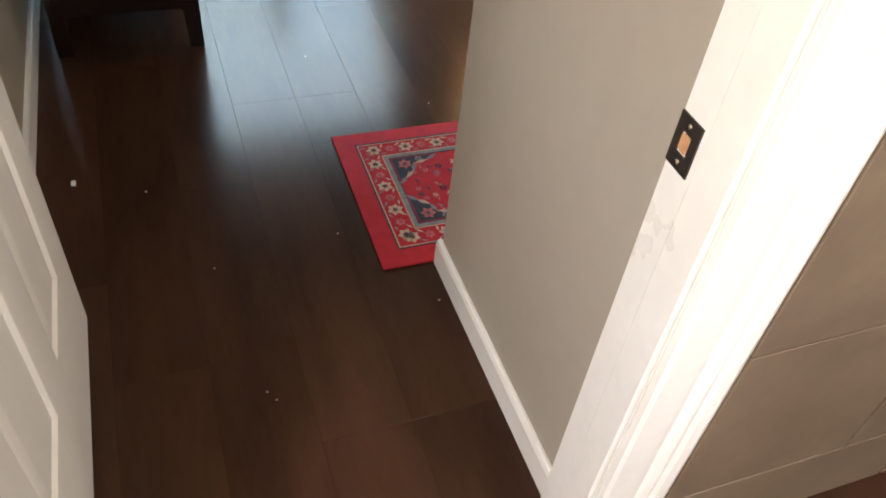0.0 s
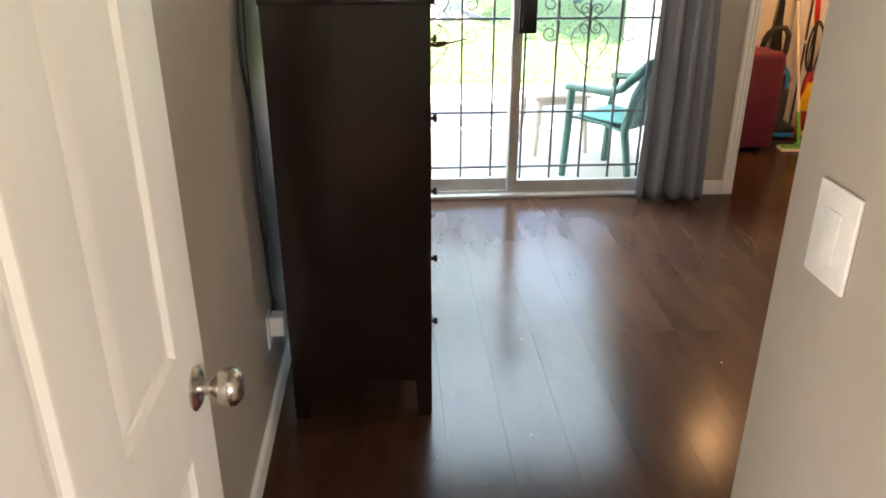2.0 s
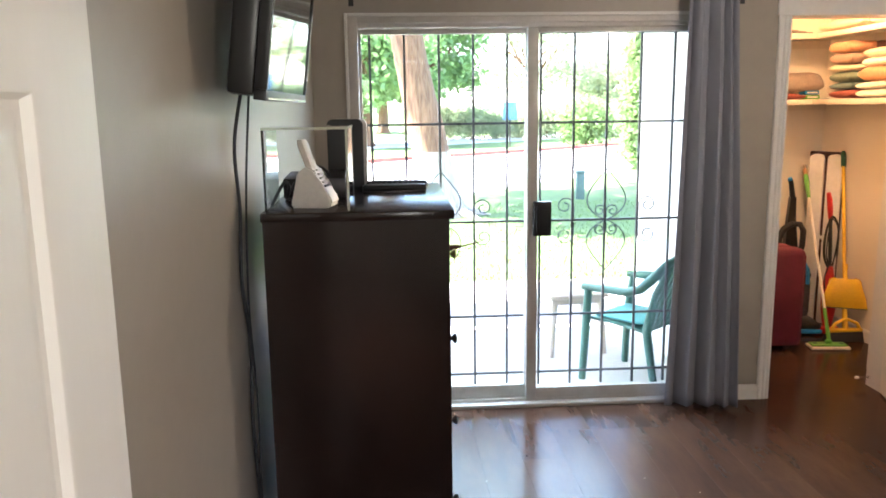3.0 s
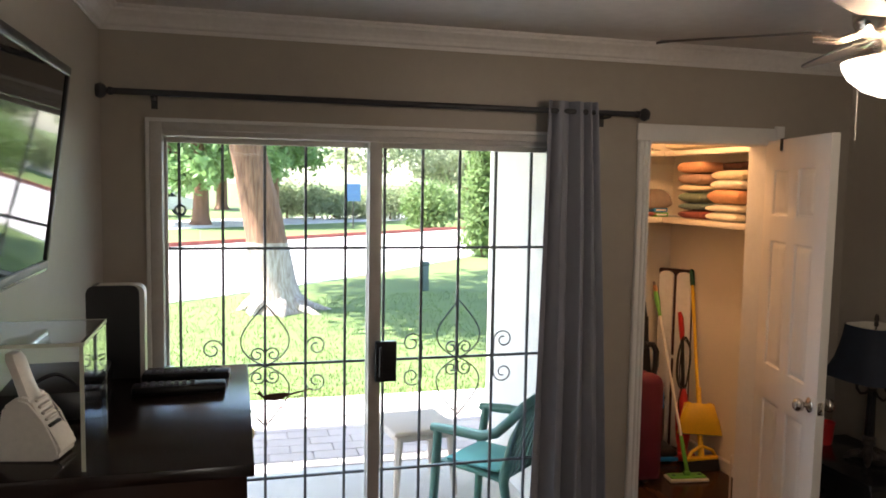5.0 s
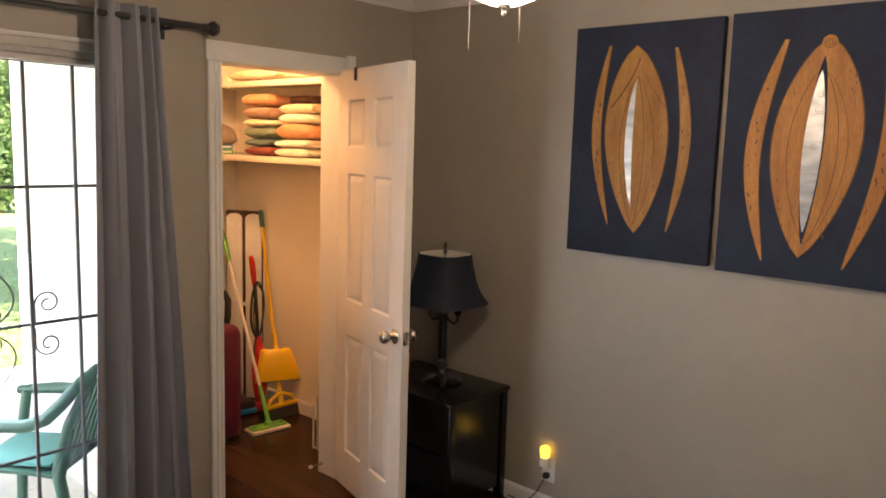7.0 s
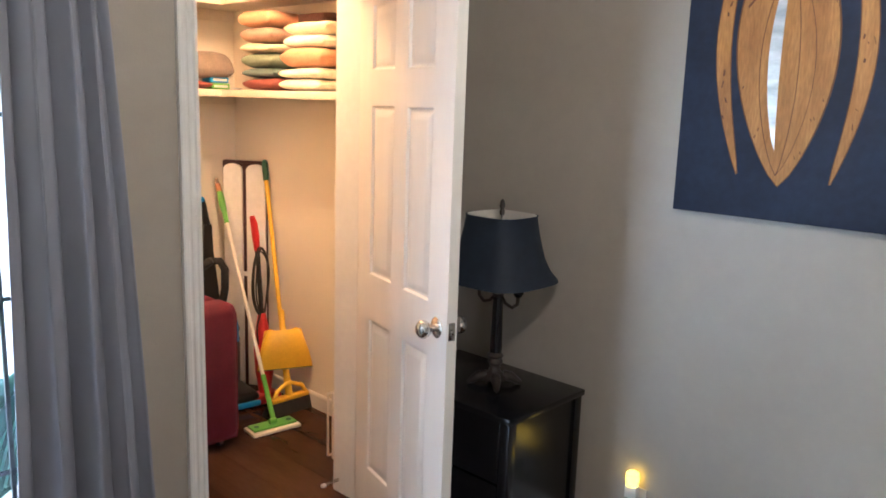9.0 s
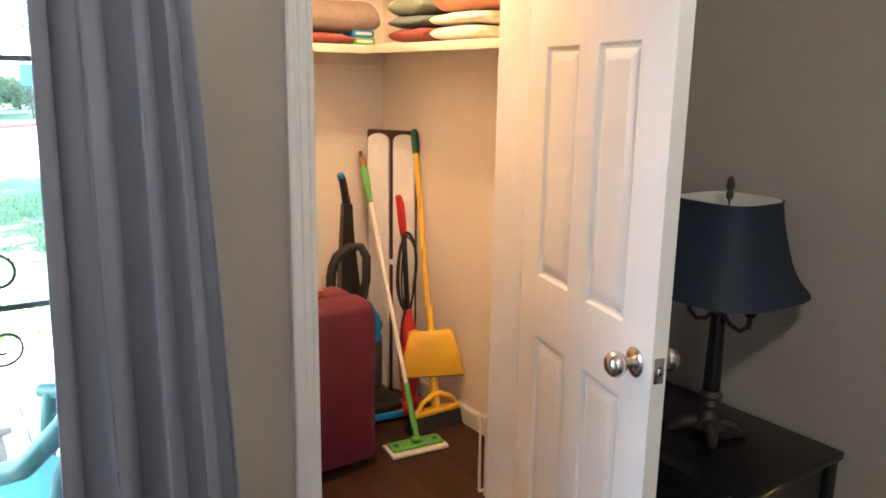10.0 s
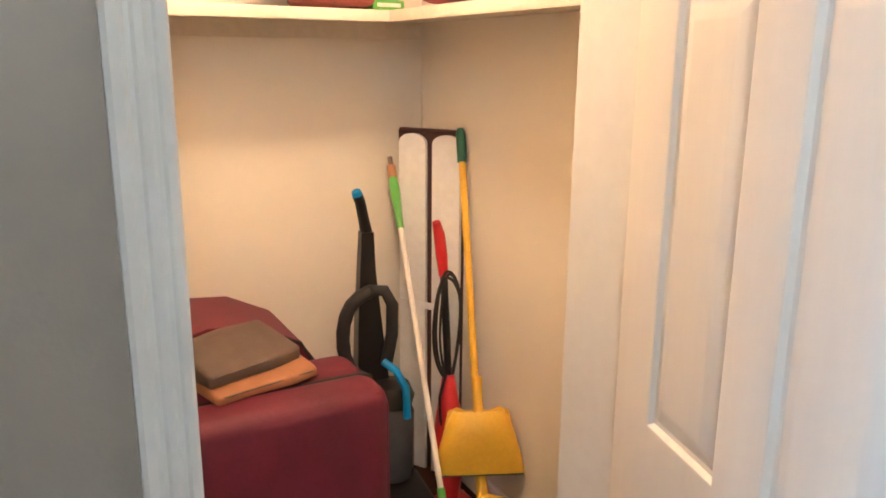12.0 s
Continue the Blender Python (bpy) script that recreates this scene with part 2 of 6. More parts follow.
M_LEAF = mat("leaf_green", (0.27, 0.42, 0.16), (0.19, 0.32, 0.11), 0.55, scale=1.0, leafy=0.45)
M_LEAFPALE = mat("pale_leaf", (0.42, 0.46, 0.28), (0.30, 0.36, 0.19), 0.6, scale=1.0, leafy=0.45)
M_CYP = mat("cypress_leaf", (0.24, 0.34, 0.13), (0.16, 0.25, 0.08), 0.6, scale=1.5, leafy=0.45)
M_BOX = mat("utility_green", (0.10, 0.15, 0.13), None, 0.5, scale=8)
M_SIGN = mat("sign_blue", (0.10, 0.22, 0.42), None, 0.5, scale=8)
M_CARPAINT = mat("white_car_paint", (0.75, 0.75, 0.75), None, 0.25, scale=3)
M_CARGLASS = mat("car_glass", (0.02, 0.025, 0.03), None, 0.08)


# ---------------------------------------------------------------- mesh helpers
def B():
    return bmesh.new()


def box(bm, x0, x1, y0, y1, z0, z1, bevel=0.0, seg=2):
    vs = [bm.verts.new((x, y, z)) for x in (x0, x1) for y in (y0, y1) for z in (z0, z1)]
    q = [(0, 1, 3, 2), (4, 6, 7, 5), (0, 4, 5, 1), (2, 3, 7, 6), (0, 2, 6, 4), (1, 5, 7, 3)]
    fs = [bm.faces.new([vs[i] for i in f]) for f in q]
    if bevel:
        es = {e for f in fs for e in f.edges}
        bmesh.ops.bevel(bm, geom=list(es), offset=bevel, segments=seg, profile=0.5, affect="EDGES")
    return bm


def ring_loft(bm, rings, caps=True):
    """Skins a list of closed rings of equally many points."""
    rows = [[bm.verts.new(p) for p in r] for r in rings]
    n = len(rows[0])
    for a, b in zip(rows, rows[1:]):
        for i in range(n):
            j = (i + 1) % n
            bm.faces.new((a[i], a[j], b[j], b[i]))
    if caps:
        bm.faces.new(rows[0][::-1])
        bm.faces.new(rows[-1])
    return bm


def tube(bm, pts, r, seg=8, caps=True):
    """A round bar along a polyline; r is one radius or one for each point."""
    pts = [Vector(p) for p in pts]
    rs = r if isinstance(r, (list, tuple)) else [r] * len(pts)
    rings, up = [], None
    for i, p in enumerate(pts):
        d = (pts[min(i + 1, len(pts) - 1)] - pts[max(i - 1, 0)]).normalized()
        if up is None:
            up = Vector((0, 0, 1)) if abs(d.z) < 0.9 else Vector((1, 0, 0))
        s = d.cross(up).normalized()
        up = s.cross(d).normalized()
        rings.append([p + (s * math.cos(a) + up * math.sin(a)) * rs[i] for a in [2 * math.pi * k / seg for k in range(seg)]])
    return ring_loft(bm, rings, caps)


def lathe(bm, profile, c=(0, 0, 0), seg=24, axis="z", caps=True):
    """Turns a profile of (radius, height) round an axis through c."""
    rings = []
    for r, h in profile:
        ring = []
        for k in range(seg):
            a = 2 * math.pi * k / seg
            u, v = r * math.cos(a), r * math.sin(a)
            ring.append({"z": (c[0] + u, c[1] + v, c[2] + h), "x": (c[0] + h, c[1] + u, c[2] + v), "y": (c[0] + v, c[1] + h, c[2] + u)}[axis])
        rings.append(ring)
    return ring_loft(bm, rings, caps)


def prism(bm, poly, axis, a, b):
    """Extrudes a polygon: its (u, v) are y, z for axis x; x, z for y; x, y for z."""
    put = {"x": lambda u, v, w: (w, u, v), "y": lambda u, v, w: (u, w, v), "z": lambda u, v, w: (u, v, w)}[axis]
    return ring_loft(bm, [[put(u, v, a) for u, v in poly], [put(u, v, b) for u, v in poly]])


def finish(name, bm, material, smooth=None):
    bmesh.ops.recalc_face_normals(bm, faces=bm.faces)
    me = bpy.data.meshes.new(name)
    bm.to_mesh(me)
    bm.free()
    me.materials.append(material)
    if smooth is not None:
        me.shade_smooth()
        me.set_sharp_from_angle(angle=radians(smooth))
    return me


def part(name, bm, material, parent, label="", smooth=40):
    ob = new(name, finish(name, bm, material, smooth))
    ob.parent = parent
    if label:
        ob["label"] = label
    return ob


def thing(name, m, label, category, group=""):
    ob = new(name)
    ob.empty_display_size = 0.1
    ob.matrix_world = m
    return tagged(ob, label, category, group)


def solid(name, bm, material, label, category, kind="", group="", smooth=40, m=None):
    ob = new(name, finish(name, bm, material, smooth))
    if m is not None:
        ob.matrix_world = m
    return tagged(ob, label, category, group, kind)


def wall(name, axis, p0, p1, u0, u1, z0, z1, holes, material, label):
    """A wall with thickness p0 to p1 across its axis, running u0 to u1, with openings (ua, ub, za, zb) cut through it."""
    us = sorted({u0, u1, *[h[0] for h in holes], *[h[1] for h in holes]})
    zs = sorted({z0, z1, *[h[2] for h in holes], *[h[3] for h in holes]})
    bm = B()
    vs = {}

    def v(p, u, z):
        key = (round(p, 4), round(u, 4), round(z, 4))
        if key not in vs:
            vs[key] = bm.verts.new((p, u, z) if axis == "x" else (u, p, z))
        return vs[key]

    full = {}
    for i, (ua, ub) in enumerate(zip(us, us[1:])):
        for k, (za, zb) in enumerate(zip(zs, zs[1:])):
            um, zm = (ua + ub) / 2, (za + zb) / 2
            full[i, k] = not any(h[0] < um < h[1] and h[2] < zm < h[3] for h in holes)
    for (i, k), on in full.items():
        if not on:
            continue
        ua, ub, za, zb = us[i], us[i + 1], zs[k], zs[k + 1]
        for p in (p0, p1):
            bm.faces.new((v(p, ua, za), v(p, ub, za), v(p, ub, zb), v(p, ua, zb)))
        for di, dk, (a, b) in ((-1, 0, ((ua, za), (ua, zb))), (1, 0, ((ub, za), (ub, zb))), (0, -1, ((ua, za), (ub, za))), (0, 1, ((ua, zb), (ub, zb)))):
            if not full.get((i + di, k + dk), False):
                bm.faces.new((v(p0, *a), v(p1, *a), v(p1, *b), v(p0, *b)))
    return solid(name, bm, material, label, "wall", "structure", smooth=None)


# ---------------------------------------------------------------- the room's shell
XL, XR, YN, H = -0.20, 3.31, 4.72, 2.455       # west face, east face, north face, ceiling
YS = 1.525                                     # south face of the room, where the entry passage opens out
XP = 0.757                                     # passage wall beside the door
DW0, DW1 = 0.73, 0.85                          # wall that holds the entry door
SL0, SL1, SLT = -0.02, 1.82, 2.02              # sliding door opening
CL0, CL1, CLT = 2.172, 2.855, 2.028             # closet opening
YB = 6.34                                      # closet back face
wall("wall_west", "x", XL - 0.14, XL, DW1, YN + 0.14, 0, H, [], M_WALL, "taupe painted wall with light orange-peel texture")
wall("wall_north", "y", YN, YN + 0.14, XL, XR, 0, H, [(SL0, SL1, 0, SLT), (CL0, CL1, 0, CLT)], M_WALL, "taupe wall pierced by sliding door and closet")
wall("wall_east", "x", XR, XR + 0.14, YS - 0.14, YN, 0, H, [], M_WALL, "taupe painted wall behind the canvases")
wall("wall_south", "y", YS - 0.14, YS, XP + 0.14, XR, 0, H, [], M_WALL, "taupe painted wall behind the rug")
wall("wall_passage", "x", XP, XP + 0.14, DW1, YS, 0, H, [], M_WALL, "short taupe wall with the light switch")
wall("wall_entry", "y", DW0, DW1, -1.2, 2.2, 0, H, [(-0.125, XP, 0, 2.06)], M_WALL, "wall around the entry door")
wall("wall_closet_west", "x", 2.00, 2.12, YN + 0.14, YB + 0.12, 0, H, [], M_CLOSETWALL, "closet side wall, white")
wall("wall_closet_north", "y", YB, YB + 0.12, 2.12, XR + 0.14, 0, H, [], M_CLOSETWALL, "closet back wall, white and smooth")
wall("wall_closet_east", "x", XR, XR + 0.14, YN, YB, 0, H, [], M_CLOSETWALL, "closet side wall, white")
wall("wall_closet_lining", "y", YN + 0.1402, YN + 0.152, 2.12, XR, 0, H, [(CL0, CL1, 0, CLT)], M_CLOSETWALL, "white closet face of the front wall")
wall("wall_hall_west", "x", -1.34, -1.2, -1.5, DW0, 0, H, [(-0.85, -0.05, 0.9, 2.1)], M_WALL, "hall wall with a window")
wall("wall_hall_east", "x", 2.2, 2.34, -1.5, DW0, 0, H, [], M_WALL, "plain hall wall")
wall("wall_hall_south", "y", -1.64, -1.5, -1.34, 2.34, 0, H, [(1.0, 1.8, 0.9, 2.1)], M_WALL, "hall wall with a window")
solid("ceiling", box(B(), -1.34, XR + 0.14, -1.64, YB + 0.12, H, H + 0.12), M_CEIL, "greyish white flat painted ceiling", "ceiling", "structure", smooth=None)


def run_profile(name, prof, a, b, inward, material, label):
    """Trim of a given (out, up) profile along a wall from a to b; inward is the way into the room."""
    bm = B()
    a, b, n = Vector(a), Vector(b), Vector(inward)
    ring_loft(bm, [[p + n * o + Vector((0, 0, u)) for o, u in prof] for p in (a, b)])
    return solid(name, bm, material, label, "trim", "structure", smooth=None)


CROWN = [(0, -0.088), (0.008, -0.088), (0.010, -0.074), (0.022, -0.068), (0.026, -0.056), (0.036, -0.040), (0.052, -0.026), (0.062, -0.022),
         (0.064, -0.012), (0.076, -0.009), (0.078, 0), (0, 0)]
for n_, a_, b_, i_ in (("trim_crown_north", (XL, YN, H), (XR, YN, H), (0, -1, 0)), ("trim_crown_west", (XL, DW1, H), (XL, YN, H), (1, 0, 0)),
                       ("trim_crown_east", (XR, YS, H), (XR, YN, H), (-1, 0, 0)), ("trim_crown_south", (XP, YS, H), (XR, YS, H), (0, 1, 0))):
    run_profile(n_, CROWN, a_, b_, i_, M_CROWN, "stepped off-white crown moulding")
BASE = [(0, 0.001), (0.013, 0.001), (0.013, 0.070), (0.009, 0.080), (0.004, 0.084), (0, 0.084)]
for n_, a_, b_, i_ in (("baseboard_west", (XL, DW1, 0), (XL, YN, 0), (1, 0, 0)), ("baseboard_north", (1.83, YN, 0), (CL0 - 0.04, YN, 0), (0, -1, 0)),
                       ("baseboard_north_east", (CL1 + 0.045, YN, 0), (XR, YN, 0), (0, -1, 0)), ("baseboard_east", (XR, YS, 0), (XR, YN, 0), (-1, 0, 0)),
                       ("baseboard_south", (XP, YS, 0), (XR, YS, 0), (0, 1, 0)), ("baseboard_passage", (XP, DW1, 0), (XP, YS + 0.013, 0), (-1, 0, 0)),
                       ("baseboard_closet_east", (XR, YN + 0.15, 0), (XR, YB, 0), (-1, 0, 0)), ("baseboard_closet_north", (2.12, YB, 0), (XR, YB, 0), (0, -1, 0)),
                       ("baseboard_closet_west", (2.12, YN + 0.15, 0), (2.12, YB, 0), (1, 0, 0))):
    run_profile(n_, BASE, a_, b_, i_, M_TRIM, "white painted baseboard")

def casing(name, x0, x1, top, y, out, width, label, profile):
    """A mitred casing round an opening on a wall face y; out is +1 or -1 along y."""
    k = width / 0.058
    bm = B()
    rings = []
    for cx, sx, z, sz in ((x0, -1, 0.0, 0), (x0, -1, top, 1), (x1, 1, top, 1), (x1, 1, 0.0, 0)):
        rings.append([(cx + sx * w * k, y + out * d, z + sz * w * k) for d, w in profile])
    ring_loft(bm, rings)
    return solid(name, bm, M_TRIM, label, "trim", "structure", smooth=None)


def closet_casing():
    """Moulded legs under a flat head board that is butted between them, its far end standing a little higher."""
    x0, x1, top = CL0 + 0.016, CL1 - 0.016, CLT - 0.016
    c = thing("trim_closet_casing", pose(0, YN, 0), "white moulded casing round the closet opening", "trim")
    c["kind"] = "structure"
    for x, s in ((x0, -1), (x1, 1)):
        prof = [(0, 0), (0.010, 0), (0.013, 0.004), (0.013, 0.012), (0.009, 0.016), (0.009, 0.021), (0.015, 0.026), (0.015, 0.034), (0.011, 0.038), (0.011, 0.043),
                (0.018, 0.049), (0.019, 0.060), (0.016, 0.066), (0, 0.066)]
        part("casing_leg", prism(B(), [(x + s * w, -d) for d, w in prof], "z", 0.001, top), M_TRIM, c, smooth=None)
    part("casing_head", box(B(), x0 - 0.074, x1 + 0.022, -0.017, 0, top + 0.001, top + 0.080, 0.003), M_TRIM, c)
    part("casing_end", box(B(), x1 + 0.0225, x1 + 0.070, -0.020, 0, top + 0.001, top + 0.092, 0.003), M_TRIM, c)
    return c


closet_casing()
CASING_WIDE = [(0, 0), (0.012, 0), (0.015, 0.008), (0.015, 0.056), (0.010, 0.062), (0.008, 0.074), (0.013, 0.080), (0.018, 0.088), (0.018, 0.094), (0.013, 0.099),
               (0.020, 0.106), (0.022, 0.122), (0.017, 0.133), (0, 0.133)]
casing("trim_entry_casing", -0.105, XP - 0.035, 2.03, DW0, -1, 0.058, "white fluted casing round the entry door", CASING_WIDE)


def jambs(name, x0, x1, top, y0, y1, t, label):
    bm = B()
    box(bm, x0, x0 + t, y0, y1, 0, top)
    box(bm, x1 - t, x1, y0, y1, 0, top)
    box(bm, x0 + t, x1 - t, y0, y1, top - t, top)
    return solid(name, bm, M_TRIM, label, "trim", "structure", smooth=None)


jambs("trim_closet_jamb", CL0, CL1, CLT, YN + 0.001, YN + 0.15, 0.0175, "white closet door jamb")
jambs("trim_entry_jamb", -0.125, XP - 0.001, 2.06, DW0 + 0.001, DW1 - 0.001, 0.034, "white painted entry door jamb with chipped paint")
_bm = B()
box(_bm, XP - 0.047, XP - 0.035, DW0 + 0.004, DW0 + 0.060, 0, 2.02, 0.002)
box(_bm, -0.091, -0.079, DW0 + 0.004, DW0 + 0.060, 0, 2.02, 0.002)
solid("trim_entry_stop", _bm, M_TRIM, "white door stop strip on the jamb", "trim", "structure", smooth=None)
# strike plate on the jamb, with the bare wood of the mortise showing
_sp = thing("strike_plate", pose(XP - 0.0352, 0.846, 0.905), "dark bronze strike plate screwed to the white jamb", "strike plate")
_bm = B()
box(_bm, -0.0025, 0.0, -0.038, 0.003, 0.014, 0.034)
box(_bm, -0.0025, 0.0, -0.038, 0.003, -0.034, -0.014)
box(_bm, -0.0025, 0.0, -0.038, -0.026, -0.014, 0.014)
box(_bm, -0.0025, 0.0, -0.008, 0.003, -0.014, 0.014)
part("plate", _bm, M_DARKMETAL, _sp)
part("mortise", lathe(B(), [(0.0, -0.0012), (0.0125, -0.0012), (0.0125, 0.0), (0.0, 0.0)], (0, -0.017, 0), 16, "x"), M_RAW, _sp, "bare splintered wood in the latch hole")
for _z in (-0.024, 0.024):
    part("screw", lathe(B(), [(0.0, -0.0045), (0.003, -0.004), (0.004, -0.0025), (0.0, -0.0024)], (0, -0.017, _z), 12, "x"), M_NICKEL, _sp)


# ---------------------------------------------------------------- doors
def panel_slab(bm, w, h, t, panels):
    """A moulded door: local x across from the hinge, y through the thickness, z up."""
    us = sorted({0, w, *[p[0] for p in panels], *[p[1] for p in panels]})
    zs = sorted({0, h, *[p[2] for p in panels], *[p[3] for p in panels]})
    for side in (0, 1):
        y0, s = (0.0, 1) if side == 0 else (t, -1)
        for ua, ub in zip(us, us[1:]):
            for za, zb in zip(zs, zs[1:]):
                if any(p[0] <= ua and ub <= p[1] and p[2] <= za and zb <= p[3] for p in panels):
                    continue
                bm.faces.new([bm.verts.new((u, y0, z)) for u, z in ((ua, za), (ub, za), (ub, zb), (ua, zb))])
        for a, b, c, d in panels:
            prev = None
            for inset, deep in ((0, 0), (0.004, 0.0015), (0.009, 0.009), (0.016, 0.010), (0.019, 0.009), (0.040, 0.002), (0.043, 0.002)):
                ring = [bm.verts.new((u, y0 + s * deep, z)) for u, z in ((a + inset, c + inset), (b - inset, c + inset), (b - inset, d - inset), (a + inset, d - inset))]
                if prev:
                    for i in range(4):
                        bm.faces.new((prev[i], prev[(i + 1) % 4], ring[(i + 1) % 4], ring[i]))
                prev = ring
            bm.faces.new(prev)
    for a, b in (((0, 0), (w, 0)), ((w, 0), (w, h)), ((w, h), (0, h)), ((0, h), (0, 0))):
        bm.faces.new([bm.verts.new(p) for p in ((a[0], 0, a[1]), (b[0], 0, b[1]), (b[0], t, b[1]), (a[0], t, a[1]))])
    bmesh.ops.remove_doubles(bm, verts=bm.verts, dist=0.0003)
    return bm


def six_panels(w, rows):
    st, mu = 0.110 * w / 0.66 if w < 0.7 else 0.115, 0.085 if w < 0.7 else 0.11
    sh = -0.010 if w < 0.7 else 0.0
    cols = [(st + sh, (w - mu) / 2 + sh), ((w + mu) / 2 + sh, w - st + sh)]
    return [(a, b, c, d) for a, b in cols for c, d in rows]


def knob_set(parent, x, z, t):
    for s, y in ((-1, 0.0), (1, t)):
        k = part("knob", lathe(B(), [(0.0, 0), (0.012, 0.0), (0.011, 0.022), (0.014, 0.028), (0.024, 0.034), (0.029, 0.046), (0.027, 0.058), (0.018, 0.066), (0.0, 0.068)],
                                 (0, 0, 0), 28, "y"), M_NICKEL, parent, "satin nickel door knob")
        k.location, k.scale = (x, y, z), (1, s, 1)
        r = part("rosette", lathe(B(), [(0.0, 0), (0.032, 0), (0.033, 0.003), (0.026, 0.008), (0.013, 0.011), (0.0, 0.011)], (0, 0, 0), 28, "y"), M_NICKEL, k)
    part("latch_plate", box(B(), x + 0.0505, x + 0.0625, t / 2 - 0.0125, t / 2 + 0.0125, z - 0.029, z + 0.029, 0.002), M_NICKEL, parent, "nickel latch plate")
    part("latch_bolt", box(B(), x + 0.0615, x + 0.0725, t / 2 - 0.007, t / 2 + 0.007, z - 0.008, z + 0.008, 0.003), M_NICKEL, parent)


def door(name, m, w, h, knob_z, rows, label):
    d = thing(name, m, label, "door")
    d["kind"] = "structure"
    t = 0.035
    part("slab", panel_slab(B(), w, h, t, six_panels(w, rows)), M_DOOR, d, smooth=25)
    knob_set(d, w - 0.062, knob_z, t)
    for hz in (0.22, 1.02, 1.80):
        part("hinge", tube(B(), [(0.001, t + 0.006, hz - 0.045), (0.001, t + 0.006, hz + 0.045)], 0.006, 10), M_NICKEL, d)
    return d


# entry door, swung fully open against the passage
door("door_1", pose(-0.072, 0.795, 0.012, 0, 0, 90), 0.762, 2.025, 0.93, ((0.25, 0.85), (1.01, 1.59), (1.70, 1.90)), "white six-panel door, open, with nickel knob")
# closet door, swung out into the room
_ang = math.degrees(math.atan2(4.085 - 4.716, 2.642 - 2.822))
_cd = door("door_2", pose(2.822, 4.716, 0.012, 0, 0, _ang), 0.656, 2.018, 0.873, ((0.185, 0.775), (0.94, 1.545), (1.66, 1.882)), "white six-panel closet door, open into the room")


# ---------------------------------------------------------------- sliding glass door, grille, curtain
def sliding_door():
    d = thing("window_1", pose(0, 0, 0), "sliding glass patio door in a grey aluminium frame", "sliding door")
    d["kind"] = "structure"
    w0, w1, top = SL0, SL1, SLT
    y0, y1 = YN - 0.012, YN + 0.135
    part("window_frame", box(B(), w0, w0 + 0.046, y0, y1, 0, top, 0.003), M_ALU, d)
    part("window_frame", box(B(), w1 - 0.046, w1, y0, y1, 0, top, 0.003), M_ALU, d)
    hd = B()
    box(hd, w0 + 0.046, w1 - 0.046, y0 + 0.03, y1, top - 0.05, top, 0.003)
    box(hd, w0 + 0.046, w1 - 0.046, y0, y0 + 0.029, top - 0.030, top, 0.003)
    part("head_rail", hd, M_ALU, d)
    for q in ((w0 - 0.016, w0 - 0.001, 0.001, top + 0.016), (w1 + 0.001, w1 + 0.016, 0.001, top + 0.016), (w0 - 0.001, w1 + 0.001, top + 0.001, top + 0.016)):
        part("flange", box(B(), q[0], q[1], YN - 0.016, YN - 0.0005, q[2], q[3], 0.003), M_TRIM, d, "pale painted edge strip")
    sl = B()
    box(sl, w0 + 0.046, w1 - 0.046, y0, y1, 0.0, 0.022, 0.003)
    box(sl, w0 + 0.046, w1 - 0.046, y0 + 0.045, y0 + 0.053, 0.022, 0.036)
    box(sl, w0 + 0.046, w1 - 0.046, y0 + 0.100, y0 + 0.108, 0.022, 0.036)
    part("track", sl, M_ALU, d, "worn aluminium floor track")

    def leaf(xa, xb, y, sl_, sr):
        p = part("panel", box(B(), xa, xa + sl_, y, y + 0.03, 0.036, top - 0.052, 0.003), M_ALU, d)
        part("stile", box(B(), xb - sr, xb, y, y + 0.03, 0.036, top - 0.052, 0.003), M_ALU, p)
        part("rail", box(B(), xa + sl_, xb - sr, y + 0.001, y + 0.029, 0.036, 0.095, 0.003), M_ALU, p)
        part("rail", box(B(), xa + sl_, xb - sr, y + 0.001, y + 0.029, top - 0.075, top - 0.052, 0.003), M_ALU, p)
        g = part("pane", box(B(), xa + sl_, xb - sr, y + 0.012, y + 0.017, 0.095, top - 0.075), M_GLASS, p, smooth=None)
        g.visible_shadow = False
        return p

    leaf(w0 + 0.046, 0.915, YN + 0.085, 0.012, 0.05)
    right = leaf(0.865, w1 - 0.046, YN + 0.030, 0.055, 0.05)
    hb = B()
    box(hb, 0.893, 0.988, YN + 0.000, YN + 0.030, 0.925, 1.105, 0.006)
    box(hb, 0.908, 0.920, YN - 0.016, YN + 0.002, 0.95, 1.08, 0.003)
    part("lock_box", hb, M_BLACK, right, "black latch box of the patio door")
    part("wall_latch", box(B(), 0.028, 0.062, YN - 0.01, YN + 0.02, 0.945, 1.035, 0.005), M_BLACK, d, "black keeper on the frame")
    return d


sliding_door()


def spiral(cx, cz, r, turn0, turns, sign, n=26):
    out = []
    for i in range(n):
        f = i / (n - 1)
        a = turn0 + sign * turns * 2 * math.pi * f
        rr = r * (1 - 0.72 * f)
        out.append((cx + rr * math.cos(a), cz + rr * math.sin(a)))
    return out


